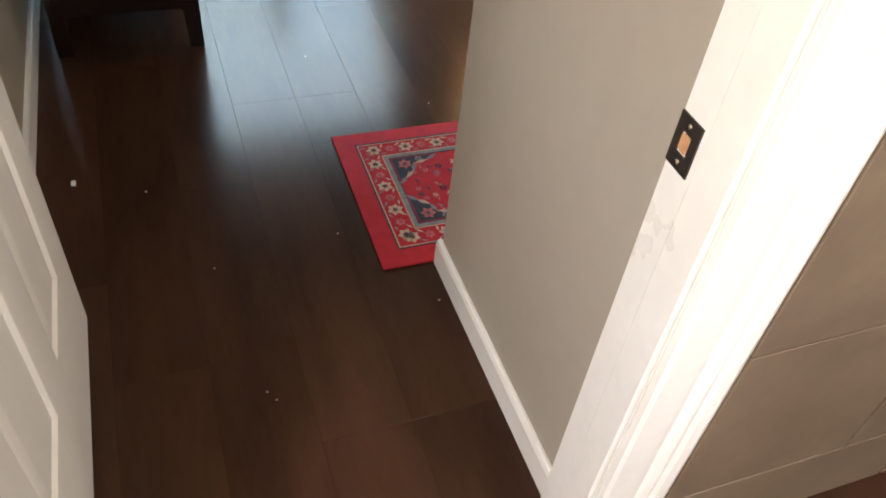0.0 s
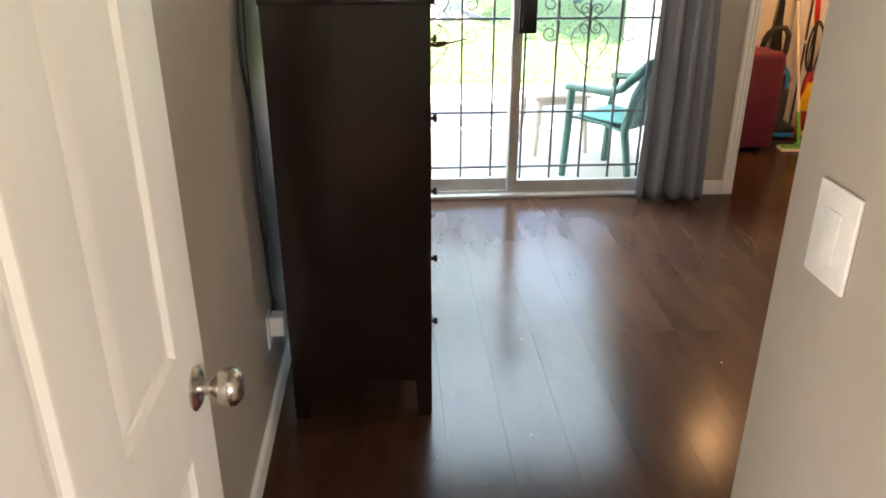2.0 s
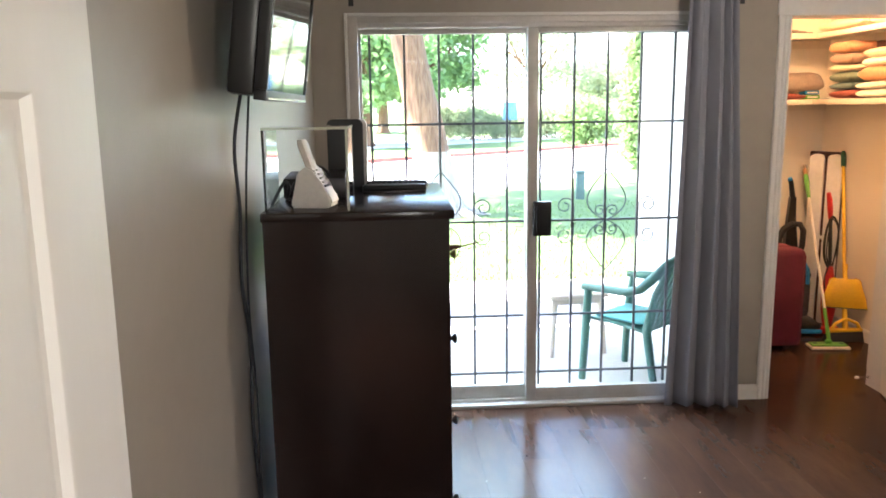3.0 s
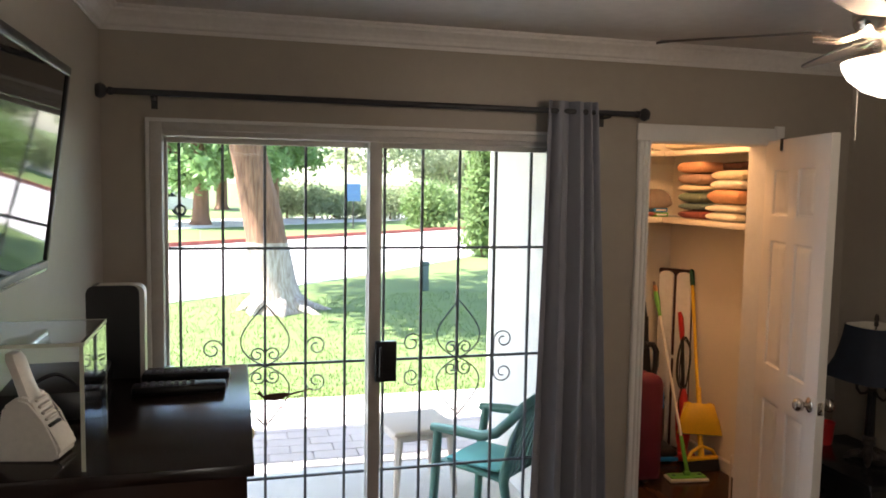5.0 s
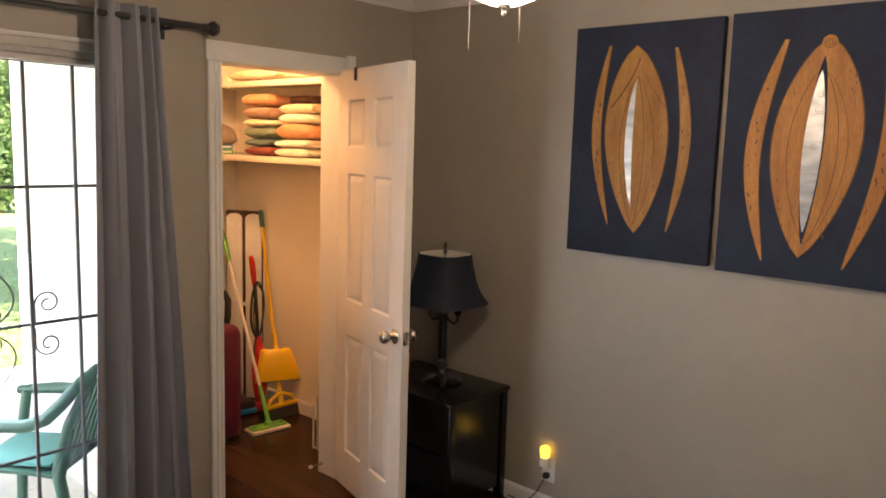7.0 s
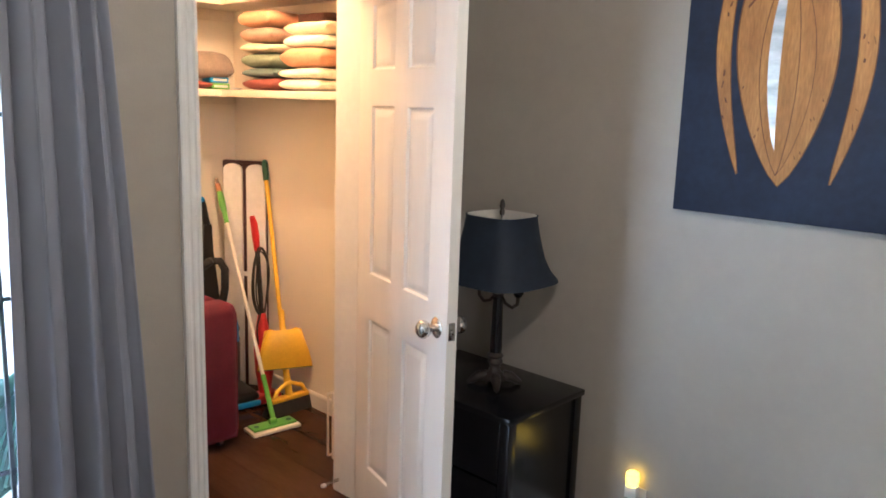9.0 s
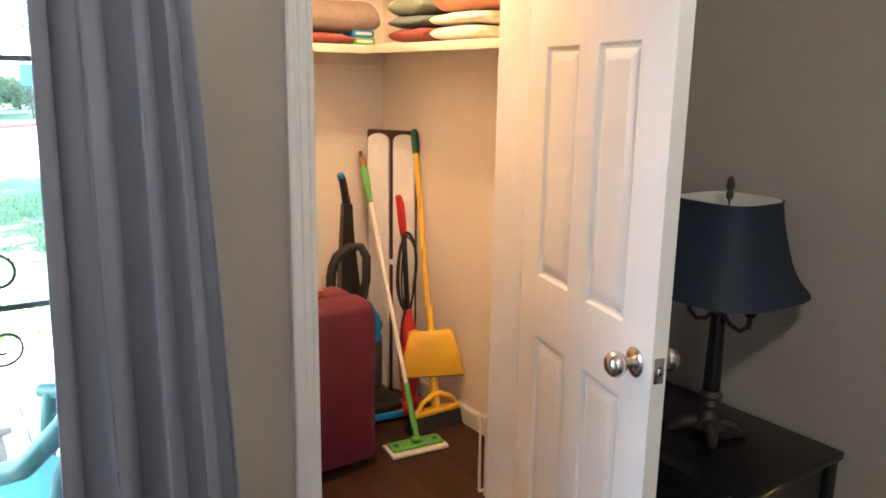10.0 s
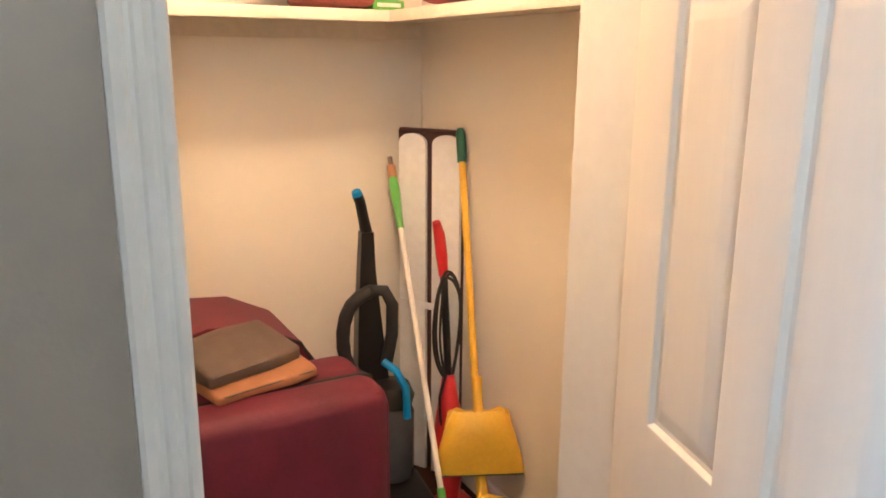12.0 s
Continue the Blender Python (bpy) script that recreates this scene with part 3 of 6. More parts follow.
def grille():
    """Security bars outside the glass, with scrolls about the middle rail."""
    g = thing("security_grille", pose(0, 4.925, 0), "dark iron security bars with scrollwork outside the glass", "window bars")
    zr = (0.12, 0.450, 0.975, 1.498, 1.96)
    xs = [0.076 + 0.1775 * i for i in range(10)]
    for x in xs:
        part("bar", box(B(), x - 0.006, x + 0.006, -0.006, 0.006, 0.05, 2.05), M_IRON, g, smooth=None)
    for z in zr:
        part("rail", box(B(), -0.06, 1.80, 0.006, 0.016, z - 0.006, z + 0.006), M_IRON, g, smooth=None)
    for x in (-0.06, 1.80):
        part("post", box(B(), x - 0.012, x + 0.012, -0.012, 0.018, 0.0, 2.08), M_IRON, g, smooth=None)

    def strap(pts):
        part("scroll", tube(B(), [(x, -0.009, z) for x, z in pts], 0.0036, 6), M_IRON, g)

    zc = 0.975
    for xc in (xs[2], xs[7] + 0.006):
        for s in (-1, 1):
            drop = []
            for i in range(19):
                f = i / 18
                w = 0.122 * math.sin(math.pi * min(1, f * 1.0)) ** 0.8 * (0.45 + 0.75 * f) if f < 1 else 0
                drop.append((xc + s * w, zc + 0.275 - 0.275 * f))
            strap(drop)
            drop = [(x, 2 * zc - z) for x, z in drop]
            strap(drop)
            for up in (1, -1):
                for cx, rad, rise in ((xc, 0.034, 0.050), (xc + s * 0.1775, 0.048, 0.080)):
                    curl = [(cx, 0.012), (cx, rise * 0.6)] + spiral(cx + s * rad, rise, rad, math.pi / 2 + s * math.pi / 2, 1.3, -s)
                    strap([(x, zc + up * v) for x, v in curl])
    return g


grille()
# brown sticker on the glass
_dec = thing("window_decal", pose(0.50, YN + 0.094, 0.862), "small brown silhouette sticker on the patio glass", "sticker")
part("body", prism(B(), [(-0.125, 0.016), (-0.104, 0.018), (-0.098, 0.028), (-0.090, 0.020), (-0.080, 0.004), (-0.050, 0.012), (0.010, 0.014), (0.034, 0.006), (0.010, -0.010),
                         (-0.020, -0.020), (-0.060, -0.018), (-0.084, -0.004), (-0.100, 0.010)], "y", 0.0, 0.002), M_DECAL, _dec, smooth=None)
part("tail", prism(B(), [(0.026, 0.008), (0.080, 0.018), (0.158, 0.036), (0.100, 0.016), (0.034, 0.000)], "y", 0.0, 0.002), M_DECAL, _dec, smooth=None)
for _a, _b, _c in (((-0.030, -0.018), (-0.044, -0.036), (-0.072, -0.040)), ((-0.012, -0.014), (0.020, -0.020), (0.050, -0.032))):
    part("leg", tube(B(), [(p_[0], 0.001, p_[1]) for p_ in (_a, _b, _c)], 0.0022, 5), M_DECAL, _dec)
part("shadow_bar", prism(B(), [(-0.062, -0.058), (0.030, -0.052), (0.034, -0.048), (-0.056, -0.053)], "y", 0.0, 0.002), M_KERB, _dec, smooth=None)
for _k in range(8):
    part("letter_bar", box(B(), 0.052 + 0.0105 * _k, 0.0575 + 0.0105 * _k, 0.0, 0.0018, -0.012 + 0.001 * _k, -0.0045 + 0.001 * _k), M_DECAL, _dec, smooth=None)


def curtain():
    c = thing("curtain", pose(0, 0, 0), "grey blackout curtain drawn aside, hanging in deep pleats", "curtain")
    bm = B()
    rows, cols = 44, 200
    grid = []
    for k in range(rows + 1):
        f = k / rows
        z = 2.168 - f * 2.146
        row = []
        for i in range(cols + 1):
            u = i / cols
            half = 0.114 + 0.058 * f ** 0.8
            cx = 1.748 + 0.010 * math.sin(f * 3.0) + 0.016 * f
            ph = (u + 0.085 * math.sin(5.1 * u + 1.3) + 0.050 * noise.noise((u * 2.5, 0.2 + f * 0.9, 7.0))) * 2 * math.pi * 4.2
            depth = 0.026 + 0.022 * f + 0.010 * noise.noise((u * 4, f * 0.8, 0.3))
            fold = math.sin(ph) + (0.30 + 0.25 * noise.noise((u * 3, f * 1.3, 5.0))) * math.sin(2 * ph + 1.1) + 0.12 * math.sin(3.3 * ph + 4 * f)
            x = cx + (u - 0.5) * 2 * half + 0.014 * math.sin(2 * ph + 0.4) * (0.35 + 0.65 * f)
            y = 4.634 - depth * fold - 0.060 * f ** 1.2 * (u - 0.25) + 0.005 * noise.noise((u * 6, f * 2.5, 8.0)) * f
            row.append(bm.verts.new((x, y, z)))
        grid.append(row)
    for a, b in zip(grid, grid[1:]):
        for i in range(cols):
            bm.faces.new((a[i], a[i + 1], b[i + 1], b[i]))
    p = part("cloth", bm, M_CURTAIN, c, smooth=80)
    so = p.modifiers.new("thick", "SOLIDIFY")
    so.thickness = 0.003
    return c


curtain()


def curtain_rod():
    r = thing("curtain_rod", pose(0, 4.632, 2.124), "charcoal metal curtain rod with ball finials", "curtain rod")
    part("rod", tube(B(), [(-0.142, 0, 0), (2.06, 0, 0)], 0.0125, 14), M_ROD, r)
    for x, s in ((-0.142, -1), (2.06, 1)):
        part("finial", lathe(B(), [(0.0, 0.0), (0.015, 0.0), (0.016, 0.012), (0.010, 0.018), (0.024, 0.028), (0.030, 0.042), (0.024, 0.058), (0.0, 0.068)] if s > 0 else
                             [(0.0, -0.068), (0.024, -0.058), (0.030, -0.042), (0.024, -0.028), (0.010, -0.018), (0.016, -0.012), (0.015, 0.0), (0.0, 0.0)], (x, 0, 0), 18, "x"), M_ROD, r)
    for x in (0.0, 1.93):
        bm = B()
        box(bm, x - 0.007, x + 0.007, 0.0, 0.086, -0.022, -0.0125)
        box(bm, x - 0.012, x + 0.012, 0.084, 0.088, -0.055, 0.02)
        part("bracket", bm, M_ROD, r)
    return r


curtain_rod()


# ---------------------------------------------------------------- dresser and what stands on it
DX0, DX1, DY0, DY1, DZ = -0.128, 0.322, 2.690, 3.385, 1.340


M_BRASS = mat("aged_brass", (0.62, 0.42, 0.14), (0.50, 0.32, 0.10), 0.3, metal=1, scale=20)


def dresser():
    d = thing("tall_dresser", pose(0, 0, 0), "tall espresso-brown wooden chest of drawers against the wall", "dresser")
    for y0, y1 in ((DY0, DY0 + 0.02), (DY1 - 0.02, DY1)):
        poly = [(DX0, 0), (DX0 + 0.045, 0), (DX0 + 0.052, 0.13), (DX0 + 0.06, 0.138), (DX1 - 0.06, 0.138), (DX1 - 0.052, 0.13), (DX1 - 0.045, 0), (DX1, 0), (DX1, DZ - 0.022), (DX0, DZ - 0.022)]
        part("side_panel", prism(B(), poly, "y", y0, y1), M_DRESSER, d, smooth=None)
    part("top", box(B(), DX0 - 0.004, DX1 + 0.012, DY0 - 0.006, DY1 + 0.006, DZ - 0.022, DZ, 0.003), M_DRESSER, d)
    part("back_panel", box(B(), DX0, DX0 + 0.006, DY0 + 0.02, DY1 - 0.02, 0.10, DZ - 0.022), M_DRESSER, d, smooth=None)
    part("bottom_panel", box(B(), DX0 + 0.006, DX1 - 0.02, DY0 + 0.02, DY1 - 0.02, 0.14, 0.155), M_DRESSER, d, smooth=None)
    n, z0, z1 = 5, 0.158, DZ - 0.030
    hh = (z1 - z0) / n
    for i in range(n):
        a = z0 + i * hh
        dr = part("drawer", box(B(), DX1 - 0.018, DX1 + 0.001, DY0 + 0.023, DY1 - 0.023, a + 0.004, a + hh - 0.004, 0.002), M_DRESSER, d)
        for y in (DY0 + 0.13, DY1 - 0.13):
            part("knob", lathe(B(), [(0.0, 0.0), (0.006, 0.0), (0.005, 0.010), (0.012, 0.016), (0.013, 0.022), (0.0, 0.026)], (DX1 + 0.001, y, a + hh * 0.55), 14, "x"), M_BRASS if i == n - 1 else M_DARKMETAL, dr, "round metal drawer knob")
    part("apron", box(B(), DX1 - 0.018, DX1 - 0.002, DY0 + 0.02, DY1 - 0.02, 0.12, 0.158), M_DRESSER, d, smooth=None)
    return d


dresser()


# ---------------------------------------------------------------- nightstand, lamp, canvases
def nightstand():
    x0, x1, y0, y1, h = 2.872, XR - 0.016, 4.005, 4.60, 0.566
    n = thing("nightstand", pose(0, 0, 0), "black lacquered wooden nightstand in the corner", "nightstand")
    part("top", box(B(), x0 - 0.012, x1, y0 - 0.012, y1 + 0.012, h - 0.022, h, 0.004), M_BLACKWOOD, n)
    for x in (x0, x1 - 0.04):
        for y in (y0, y1 - 0.04):
            part("leg", box(B(), x, x + 0.04, y, y + 0.04, 0.001, h - 0.022, 0.003), M_BLACKWOOD, n)
    for y in (y0 + 0.010, y1 - 0.028):
        part("side_panel", box(B(), x0 + 0.04, x1 - 0.04, y, y + 0.018, 0.07, h - 0.022), M_BLACKWOOD, n, smooth=None)
    part("back_panel", box(B(), x1 - 0.03, x1 - 0.02, y0 + 0.04, y1 - 0.04, 0.07, h - 0.022), M_BLACKWOOD, n, smooth=None)
    part("bottom_panel", box(B(), x0 + 0.02, x1 - 0.03, y0 + 0.03, y1 - 0.03, 0.07, 0.088), M_BLACKWOOD, n, smooth=None)
    for a, b in ((0.095, 0.31), (0.318, 0.54)):
        dr = part("drawer", box(B(), x0 + 0.004, x0 + 0.024, y0 + 0.043, y1 - 0.043, a, b, 0.003), M_BLACKWOOD, n)
        part("knob", lathe(B(), [(0.0, -0.028), (0.010, -0.026), (0.013, -0.018), (0.006, -0.010), (0.008, 0.0), (0.0, 0.0)], (x0 + 0.004, (y0 + y1) / 2, (a + b) / 2), 14, "x"), M_DARKMETAL, dr)
    return n


nightstand()


def canvas(name, y0, y1, z0, z1, pod, label, seed):
    """Stretched canvas on the east wall: one large pod between two thin slivers, painted in thick relief."""
    rnd = random.Random(seed)
    xf = XR - 0.036
    c = thing(name, pose(0, 0, 0), label, "painting", "pair of canvases")
    part("canvas", box(B(), xf, XR - 0.002, y0, y1, z0, z1, 0.003), M_CANVAS, c)
    w, h = y1 - y0, z1 - z0

    def shape(nm, left, right, material, lift, lab=""):
        """left/right: lists of (across from the far edge 0..1, down 0..1) tracing both outlines; across runs towards the viewer's right."""
        bm = B()
        rings = []
        for (ua, va), (ub, vb) in zip(left, right):
            rings.append([(xf - lift, y1 - ua * w, z1 - va * h), (xf - lift, y1 - ub * w, z1 - vb * h), (xf - 0.0002, y1 - ub * w, z1 - vb * h), (xf - 0.0002, y1 - ua * w, z1 - va * h)])
        ring_loft(bm, rings)
        return part(nm, bm, material, c, lab, smooth=None)

    def pod_side(u_mid, half, v0, v1, power, lean, n=22):
        out = []
        for i in range(n + 1):
            f = i / n
            v = v0 + (v1 - v0) * f
            s = math.sin(math.pi * f ** power)
            out.append((u_mid + lean * (f - 0.5) + half * max(0.0, s) ** 0.75, v))
        return out

    m = M_PODA if pod == "a" else M_PODB
    if pod == "a":
        um, hl, v0, v1, pw, ln = 0.475, 0.218, 0.092, 0.892, 0.90, 0.05
    else:
        um, hl, v0, v1, pw, ln = 0.505, 0.230, 0.112, 0.912, 0.90, -0.07
    shape("outline", pod_side(um, -hl - 0.008, v0 - 0.004, v1 + 0.004, pw, ln), pod_side(um, hl + 0.008, v0 - 0.004, v1 + 0.004, pw, ln), M_PODLINE, 0.0010)
    shape("pod", pod_side(um, -hl, v0, v1, pw, ln), pod_side(um, hl, v0, v1, pw, ln), m, 0.0018, "ochre painted seed pod")
    if pod == "a":
        shape("seed", pod_side(0.468, -0.066, 0.23, 0.785, 0.95, 0.005), pod_side(0.468, -0.012, 0.23, 0.785, 0.95, 0.005), M_SILVER, 0.0030)
        for q, lw in ((-0.11, 0.004), (0.06, 0.004), (0.13, 0.003)):
            shape("brush_line", pod_side(um, q, 0.22, 0.86, 0.95, 0.02), [(a + lw, b) for a, b in pod_side(um, q, 0.22, 0.86, 0.95, 0.02)], M_PODLINE, 0.0024)
        for sgn in (-1, 1):
            fold = [(um + sgn * 0.19 * f, 0.14 + 0.21 * f ** 0.7) for f in [i / 8 for i in range(9)]]
            shape("brush_line", fold, [(a + 0.004, b + 0.007) for a, b in fold], M_PODLINE, 0.0024)
    else:
        shape("slit", pod_side(0.500, -0.054, 0.175, 0.865, 0.95, -0.04), pod_side(0.500, 0.050, 0.175, 0.865, 0.95, -0.04), M_CANVAS, 0.0024, "dark opening of the pod")
        shape("seed", pod_side(0.497, -0.052, 0.225, 0.82, 0.95, -0.03), pod_side(0.497, 0.046, 0.225, 0.82, 0.95, -0.03), M_SILVER, 0.0030)
        for cu, cv, rad in ((0.515, 0.31, 0.022), (0.518, 0.365, 0.030), (0.500, 0.50, 0.020)):
            curl = [(cu + (rad * (1 - 0.8 * k / 30)) * math.cos(k * 0.42), cv + 0.66 * (rad * (1 - 0.8 * k / 30)) * math.sin(k * 0.42)) for k in range(31)]
            part("curl", tube(B(), [(xf - 0.0032, y1 - a * w, z1 - b * h) for a, b in curl], 0.0009, 5), M_RUGGREY, c)
        curl = [(0.535 + (0.030 * (1 - 0.85 * k / 30)) * math.cos(k * 0.40), 0.130 + 0.66 * (0.030 * (1 - 0.85 * k / 30)) * math.sin(k * 0.40)) for k in range(31)]
        part("curl", tube(B(), [(xf - 0.0024, y1 - a * w, z1 - b * h) for a, b in curl], 0.0012, 5), M_PODLINE, c)
        for q, lw in ((-0.145, 0.004), (0.115, 0.004), (0.165, 0.003)):
            shape("brush_line", pod_side(um, q, 0.22, 0.86, 0.9, -0.02), [(a + lw, b) for a, b in pod_side(um, q, 0.22, 0.86, 0.9, -0.02)], M_PODLINE, 0.0024)
        bm = lathe(B(), [(0.0, -0.002), (0.026, -0.002), (0.026, 0.0), (0.0, 0.0)], (xf, y1 - 0.537 * w, z1 - 0.130 * h), 20, "x")
        part("pod_cap", bm, m, c)

    def sliver(u0, bow, v0, v1, width, up_tail):
        a, b = [], []
        for i in range(17):
            f = i / 16
            uu = u0 + bow * math.sin(math.pi * f) + up_tail * f
            ww = width * math.sin(math.pi * min(0.999, 0.04 + 0.96 * f)) ** 0.7
            a.append((uu - ww / 2, v0 + (v1 - v0) * f))
            b.append((uu + ww / 2, v0 + (v1 - v0) * f))
        return a, b

    rows = ((0.262, -0.095, 0.045, 0.085, 0.865, 0.066), (0.715, 0.090, 0.005, 0.110, 0.875, 0.068)) if pod == "a" else \
           ((0.315, -0.118, -0.045, 0.110, 0.940, 0.088), (0.820, 0.105, -0.120, 0.090, 0.940, 0.086))
    for u0, bow, tail, v0, v1, wide in rows:
        a, b = sliver(u0, bow, v0, v1, wide, tail)
        shape("outline", [(p - 0.005, q) for p, q in a], [(p + 0.005, q) for p, q in b], M_PODLINE, 0.0010)
        shape("sliver", a, b, m, 0.0018, "thin ochre sliver")
        for i in range(9 if pod == "a" else 13):
            k = rnd.randrange(3, 14)
            f = rnd.uniform(0.1, 0.75)
            u, v = a[k][0] + (b[k][0] - a[k][0]) * f, a[k][1] + rnd.uniform(-0.02, 0.02)
            du, dv = rnd.uniform(0.003, 0.010), rnd.uniform(0.006, 0.024)
            sl = rnd.uniform(-0.01, 0.01)
            shape("fleck", [(u, v), (u + sl, v + dv)], [(u + du, v + 0.003), (u + du + sl, v + dv)], M_PODLINE, 0.0026)
    # scribbled dark ticks along the pod's lower flanks and shoulders
    for i in range(26 if pod == "b" else 12):
        f = rnd.uniform(0.62, 0.9) if i % 3 else rnd.uniform(0.16, 0.3)
        sgn = rnd.choice((-1, 1))
        side_ = max(0.0, math.sin(math.pi * f ** pw)) ** 0.75
        u, v = um + ln * (f - 0.5) + sgn * hl * side_ * rnd.uniform(0.72, 0.93), v0 + (v1 - v0) * f
        shape("tick", [(u, v), (u + sgn * 0.004, v + 0.010)], [(u + 0.004, v + 0.002), (u + sgn * 0.004 + 0.005, v + 0.011)], M_PODLINE, 0.0026)
    return c


canvas("canvas_painting", 3.068, 3.706, 1.262, 2.203, "a", "navy canvas with a painted ochre seed pod, unframed", 3)
canvas("canvas_painting", 2.400, 3.037, 1.254, 2.206, "b", "navy canvas with an orange pod split on silver", 5)


# ---------------------------------------------------------------- on and around the dresser
def television():
    """Flat screen on a tilting wall bracket."""
    m = Matrix.Translation((-0.070, 2.815, 1.602)) @ pose(0, 0, 0, 0, 7.5, 0)
    t = thing("television", m, "black flat-screen television tilted on a wall bracket", "television")
    w, h = 0.715, 0.415
    fr = B()
    for a in ((-w / 2, w / 2, 0, 0.022), (-w / 2, w / 2, h - 0.018, h), (-w / 2, -w / 2 + 0.018, 0.022, h - 0.018), (w / 2 - 0.018, w / 2, 0.022, h - 0.018)):
        box(fr, -0.022, 0.004, a[0], a[1], a[2], a[3], 0.002)
    part("bezel", fr, M_BLACK, t)
    part("screen", box(B(), -0.02, 0.0, -w / 2 + 0.018, w / 2 - 0.018, 0.022, h - 0.018), M_SCREEN, t, "dark glossy screen", smooth=None)
    part("back", box(B(), -0.080, -0.022, -w / 2 + 0.004, w / 2 - 0.004, 0.006, h - 0.02, 0.012), M_BLACK, t)
    br = B()
    box(br, -0.090, -0.080, -0.12, 0.12, 0.12, 0.30, 0.003)
    box(br, -0.115, -0.090, -0.05, 0.05, 0.17, 0.25, 0.003)
    part("bracket", br, M_BLACKMAT, t)
    part("chin_strip", box(B(), 0.004, 0.006, -w / 2 + 0.02, w / 2 - 0.02, 0.003, 0.008), M_NICKEL, t, "thin silver strip")
    return t


television()


def cable(name, pts, r, label, material=None):
    """A slack cable smoothed through a few points."""
    p = [Vector(q) for q in pts]
    out = []
    for i in range(len(p) - 1):
        a, b, c, d = p[max(i - 1, 0)], p[i], p[i + 1], p[min(i + 2, len(p) - 1)]
        for k in range(8):
            f = k / 8
            out.append(0.5 * ((2 * b) + (c - a) * f + (2 * a - 5 * b + 4 * c - d) * f * f + (3 * b - a - 3 * c + d) * f ** 3))
    out.append(p[-1])
    return solid(name, tube(B(), out, r, 6), material or M_BLACKMAT, label, "cable", smooth=60)


cable("power_cable", [(-0.16, 2.710, 1.64), (-0.188, 2.720, 1.50), (-0.190, 2.750, 1.34), (-0.190, 2.720, 1.17), (-0.188, 2.770, 1.00), (-0.188, 2.745, 0.80), (-0.190, 2.790, 0.55), (-0.188, 2.810, 0.34)],
      0.0045, "black power cable hanging down the wall from television")
cable("aerial_cable", [(-0.165, 2.840, 1.66), (-0.190, 2.850, 1.40), (-0.190, 2.790, 1.10), (-0.190, 2.830, 0.80), (-0.190, 2.810, 0.45), (-0.188, 2.850, 0.35)],
      0.003, "thin black cable hanging behind the dresser")
cable("loose_cable", [(-0.10, 2.92, 1.347), (-0.07, 2.95, 1.40), (-0.02, 2.98, 1.43), (0.01, 3.02, 1.40), (0.0, 3.06, 1.365)], 0.0035, "black cable looping over the set-top box")
cable("loose_cable", [(-0.115, 2.76, 1.347), (-0.09, 2.82, 1.40), (-0.085, 2.88, 1.385), (-0.10, 2.93, 1.347)], 0.0045, "black cables bunched behind the telephone")


cable("white_cable", [(-0.095, 2.745, 0.139), (-0.060, 2.742, 0.129), (-0.020, 2.742, 0.126), (0.020, 2.745, 0.139)], 0.005, "white cable drooping under the dresser", M_PLATE)


def outlet(name, m, label, amber=False):
    o = thing(name, m, label, "wall outlet")
    part("plate", box(B(), -0.006, 0, -0.035, 0.035, -0.057, 0.057, 0.002), M_PLATE, o)
    for z in (-0.022, 0.022):
        part("socket", box(B(), -0.008, -0.006, -0.015, 0.015, z - 0.013, z + 0.013, 0.001), M_PLATE, o)
        for y in (-0.006, 0.006):
            part("slot", box(B(), -0.0085, -0.008, y - 0.001, y + 0.001, z - 0.004, z + 0.005), M_BLACKMAT, o, smooth=None)
    return o


outlet("wall_outlet", pose(XL + 0.001, 2.745, 0.315, 0, 0, 180), "white duplex wall outlet above the baseboard")
_pl = thing("power_adapter", pose(XL + 0.010, 2.745, 0.335), "white plug-in power adapter in the wall outlet", "adapter")
part("body", box(B(), 0, 0.045, -0.026, 0.026, -0.035, 0.035, 0.006), M_PLATE, _pl)
outlet("wall_outlet", pose(XR - 0.001, 3.762, 0.212), "white duplex outlet with a night light plugged in")
_nl = thing("night_light", pose(XR - 0.010, 3.772, 0.29), "amber night light glowing in the wall outlet", "night light")
part("body", box(B(), -0.028, 0, -0.022, 0.022, -0.060, -0.012, 0.004), M_PLATE, _nl)
part("shade", lathe(B(), [(0.0, -0.012), (0.020, -0.012), (0.024, 0.012), (0.022, 0.034), (0.010, 0.042), (0.0, 0.043)], (-0.016, 0, 0), 18), M_NIGHT, _nl, "glowing amber cover")
cable("lamp_cord", [(XR - 0.03, 3.762, 0.19), (XR - 0.05, 3.80, 0.10), (XR - 0.03, 3.88, 0.03), (XR - 0.02, 3.98, 0.02)], 0.003, "black cord hanging from the outlet")
_pg = thing("plug", pose(XR - 0.009, 3.762, 0.19), "black plug in the lower socket", "plug")
part("body", box(B(), -0.028, 0, -0.013, 0.013, -0.012, 0.012, 0.004), M_BLACKMAT, _pg)


def light_switch():
    s = thing("light_switch", pose(XP - 0.001, 1.404, 1.192), "white rocker light switch on the taupe wall", "light switch")
    part("plate", box(B(), -0.006, 0, -0.0445, 0.0445, -0.0625, 0.0625, 0.002), M_PLATE, s)
    part("rocker", box(B(), -0.009, -0.006, -0.0165, 0.0165, -0.033, 0.033, 0.0015), M_PLATE, s)
    return s


light_switch()


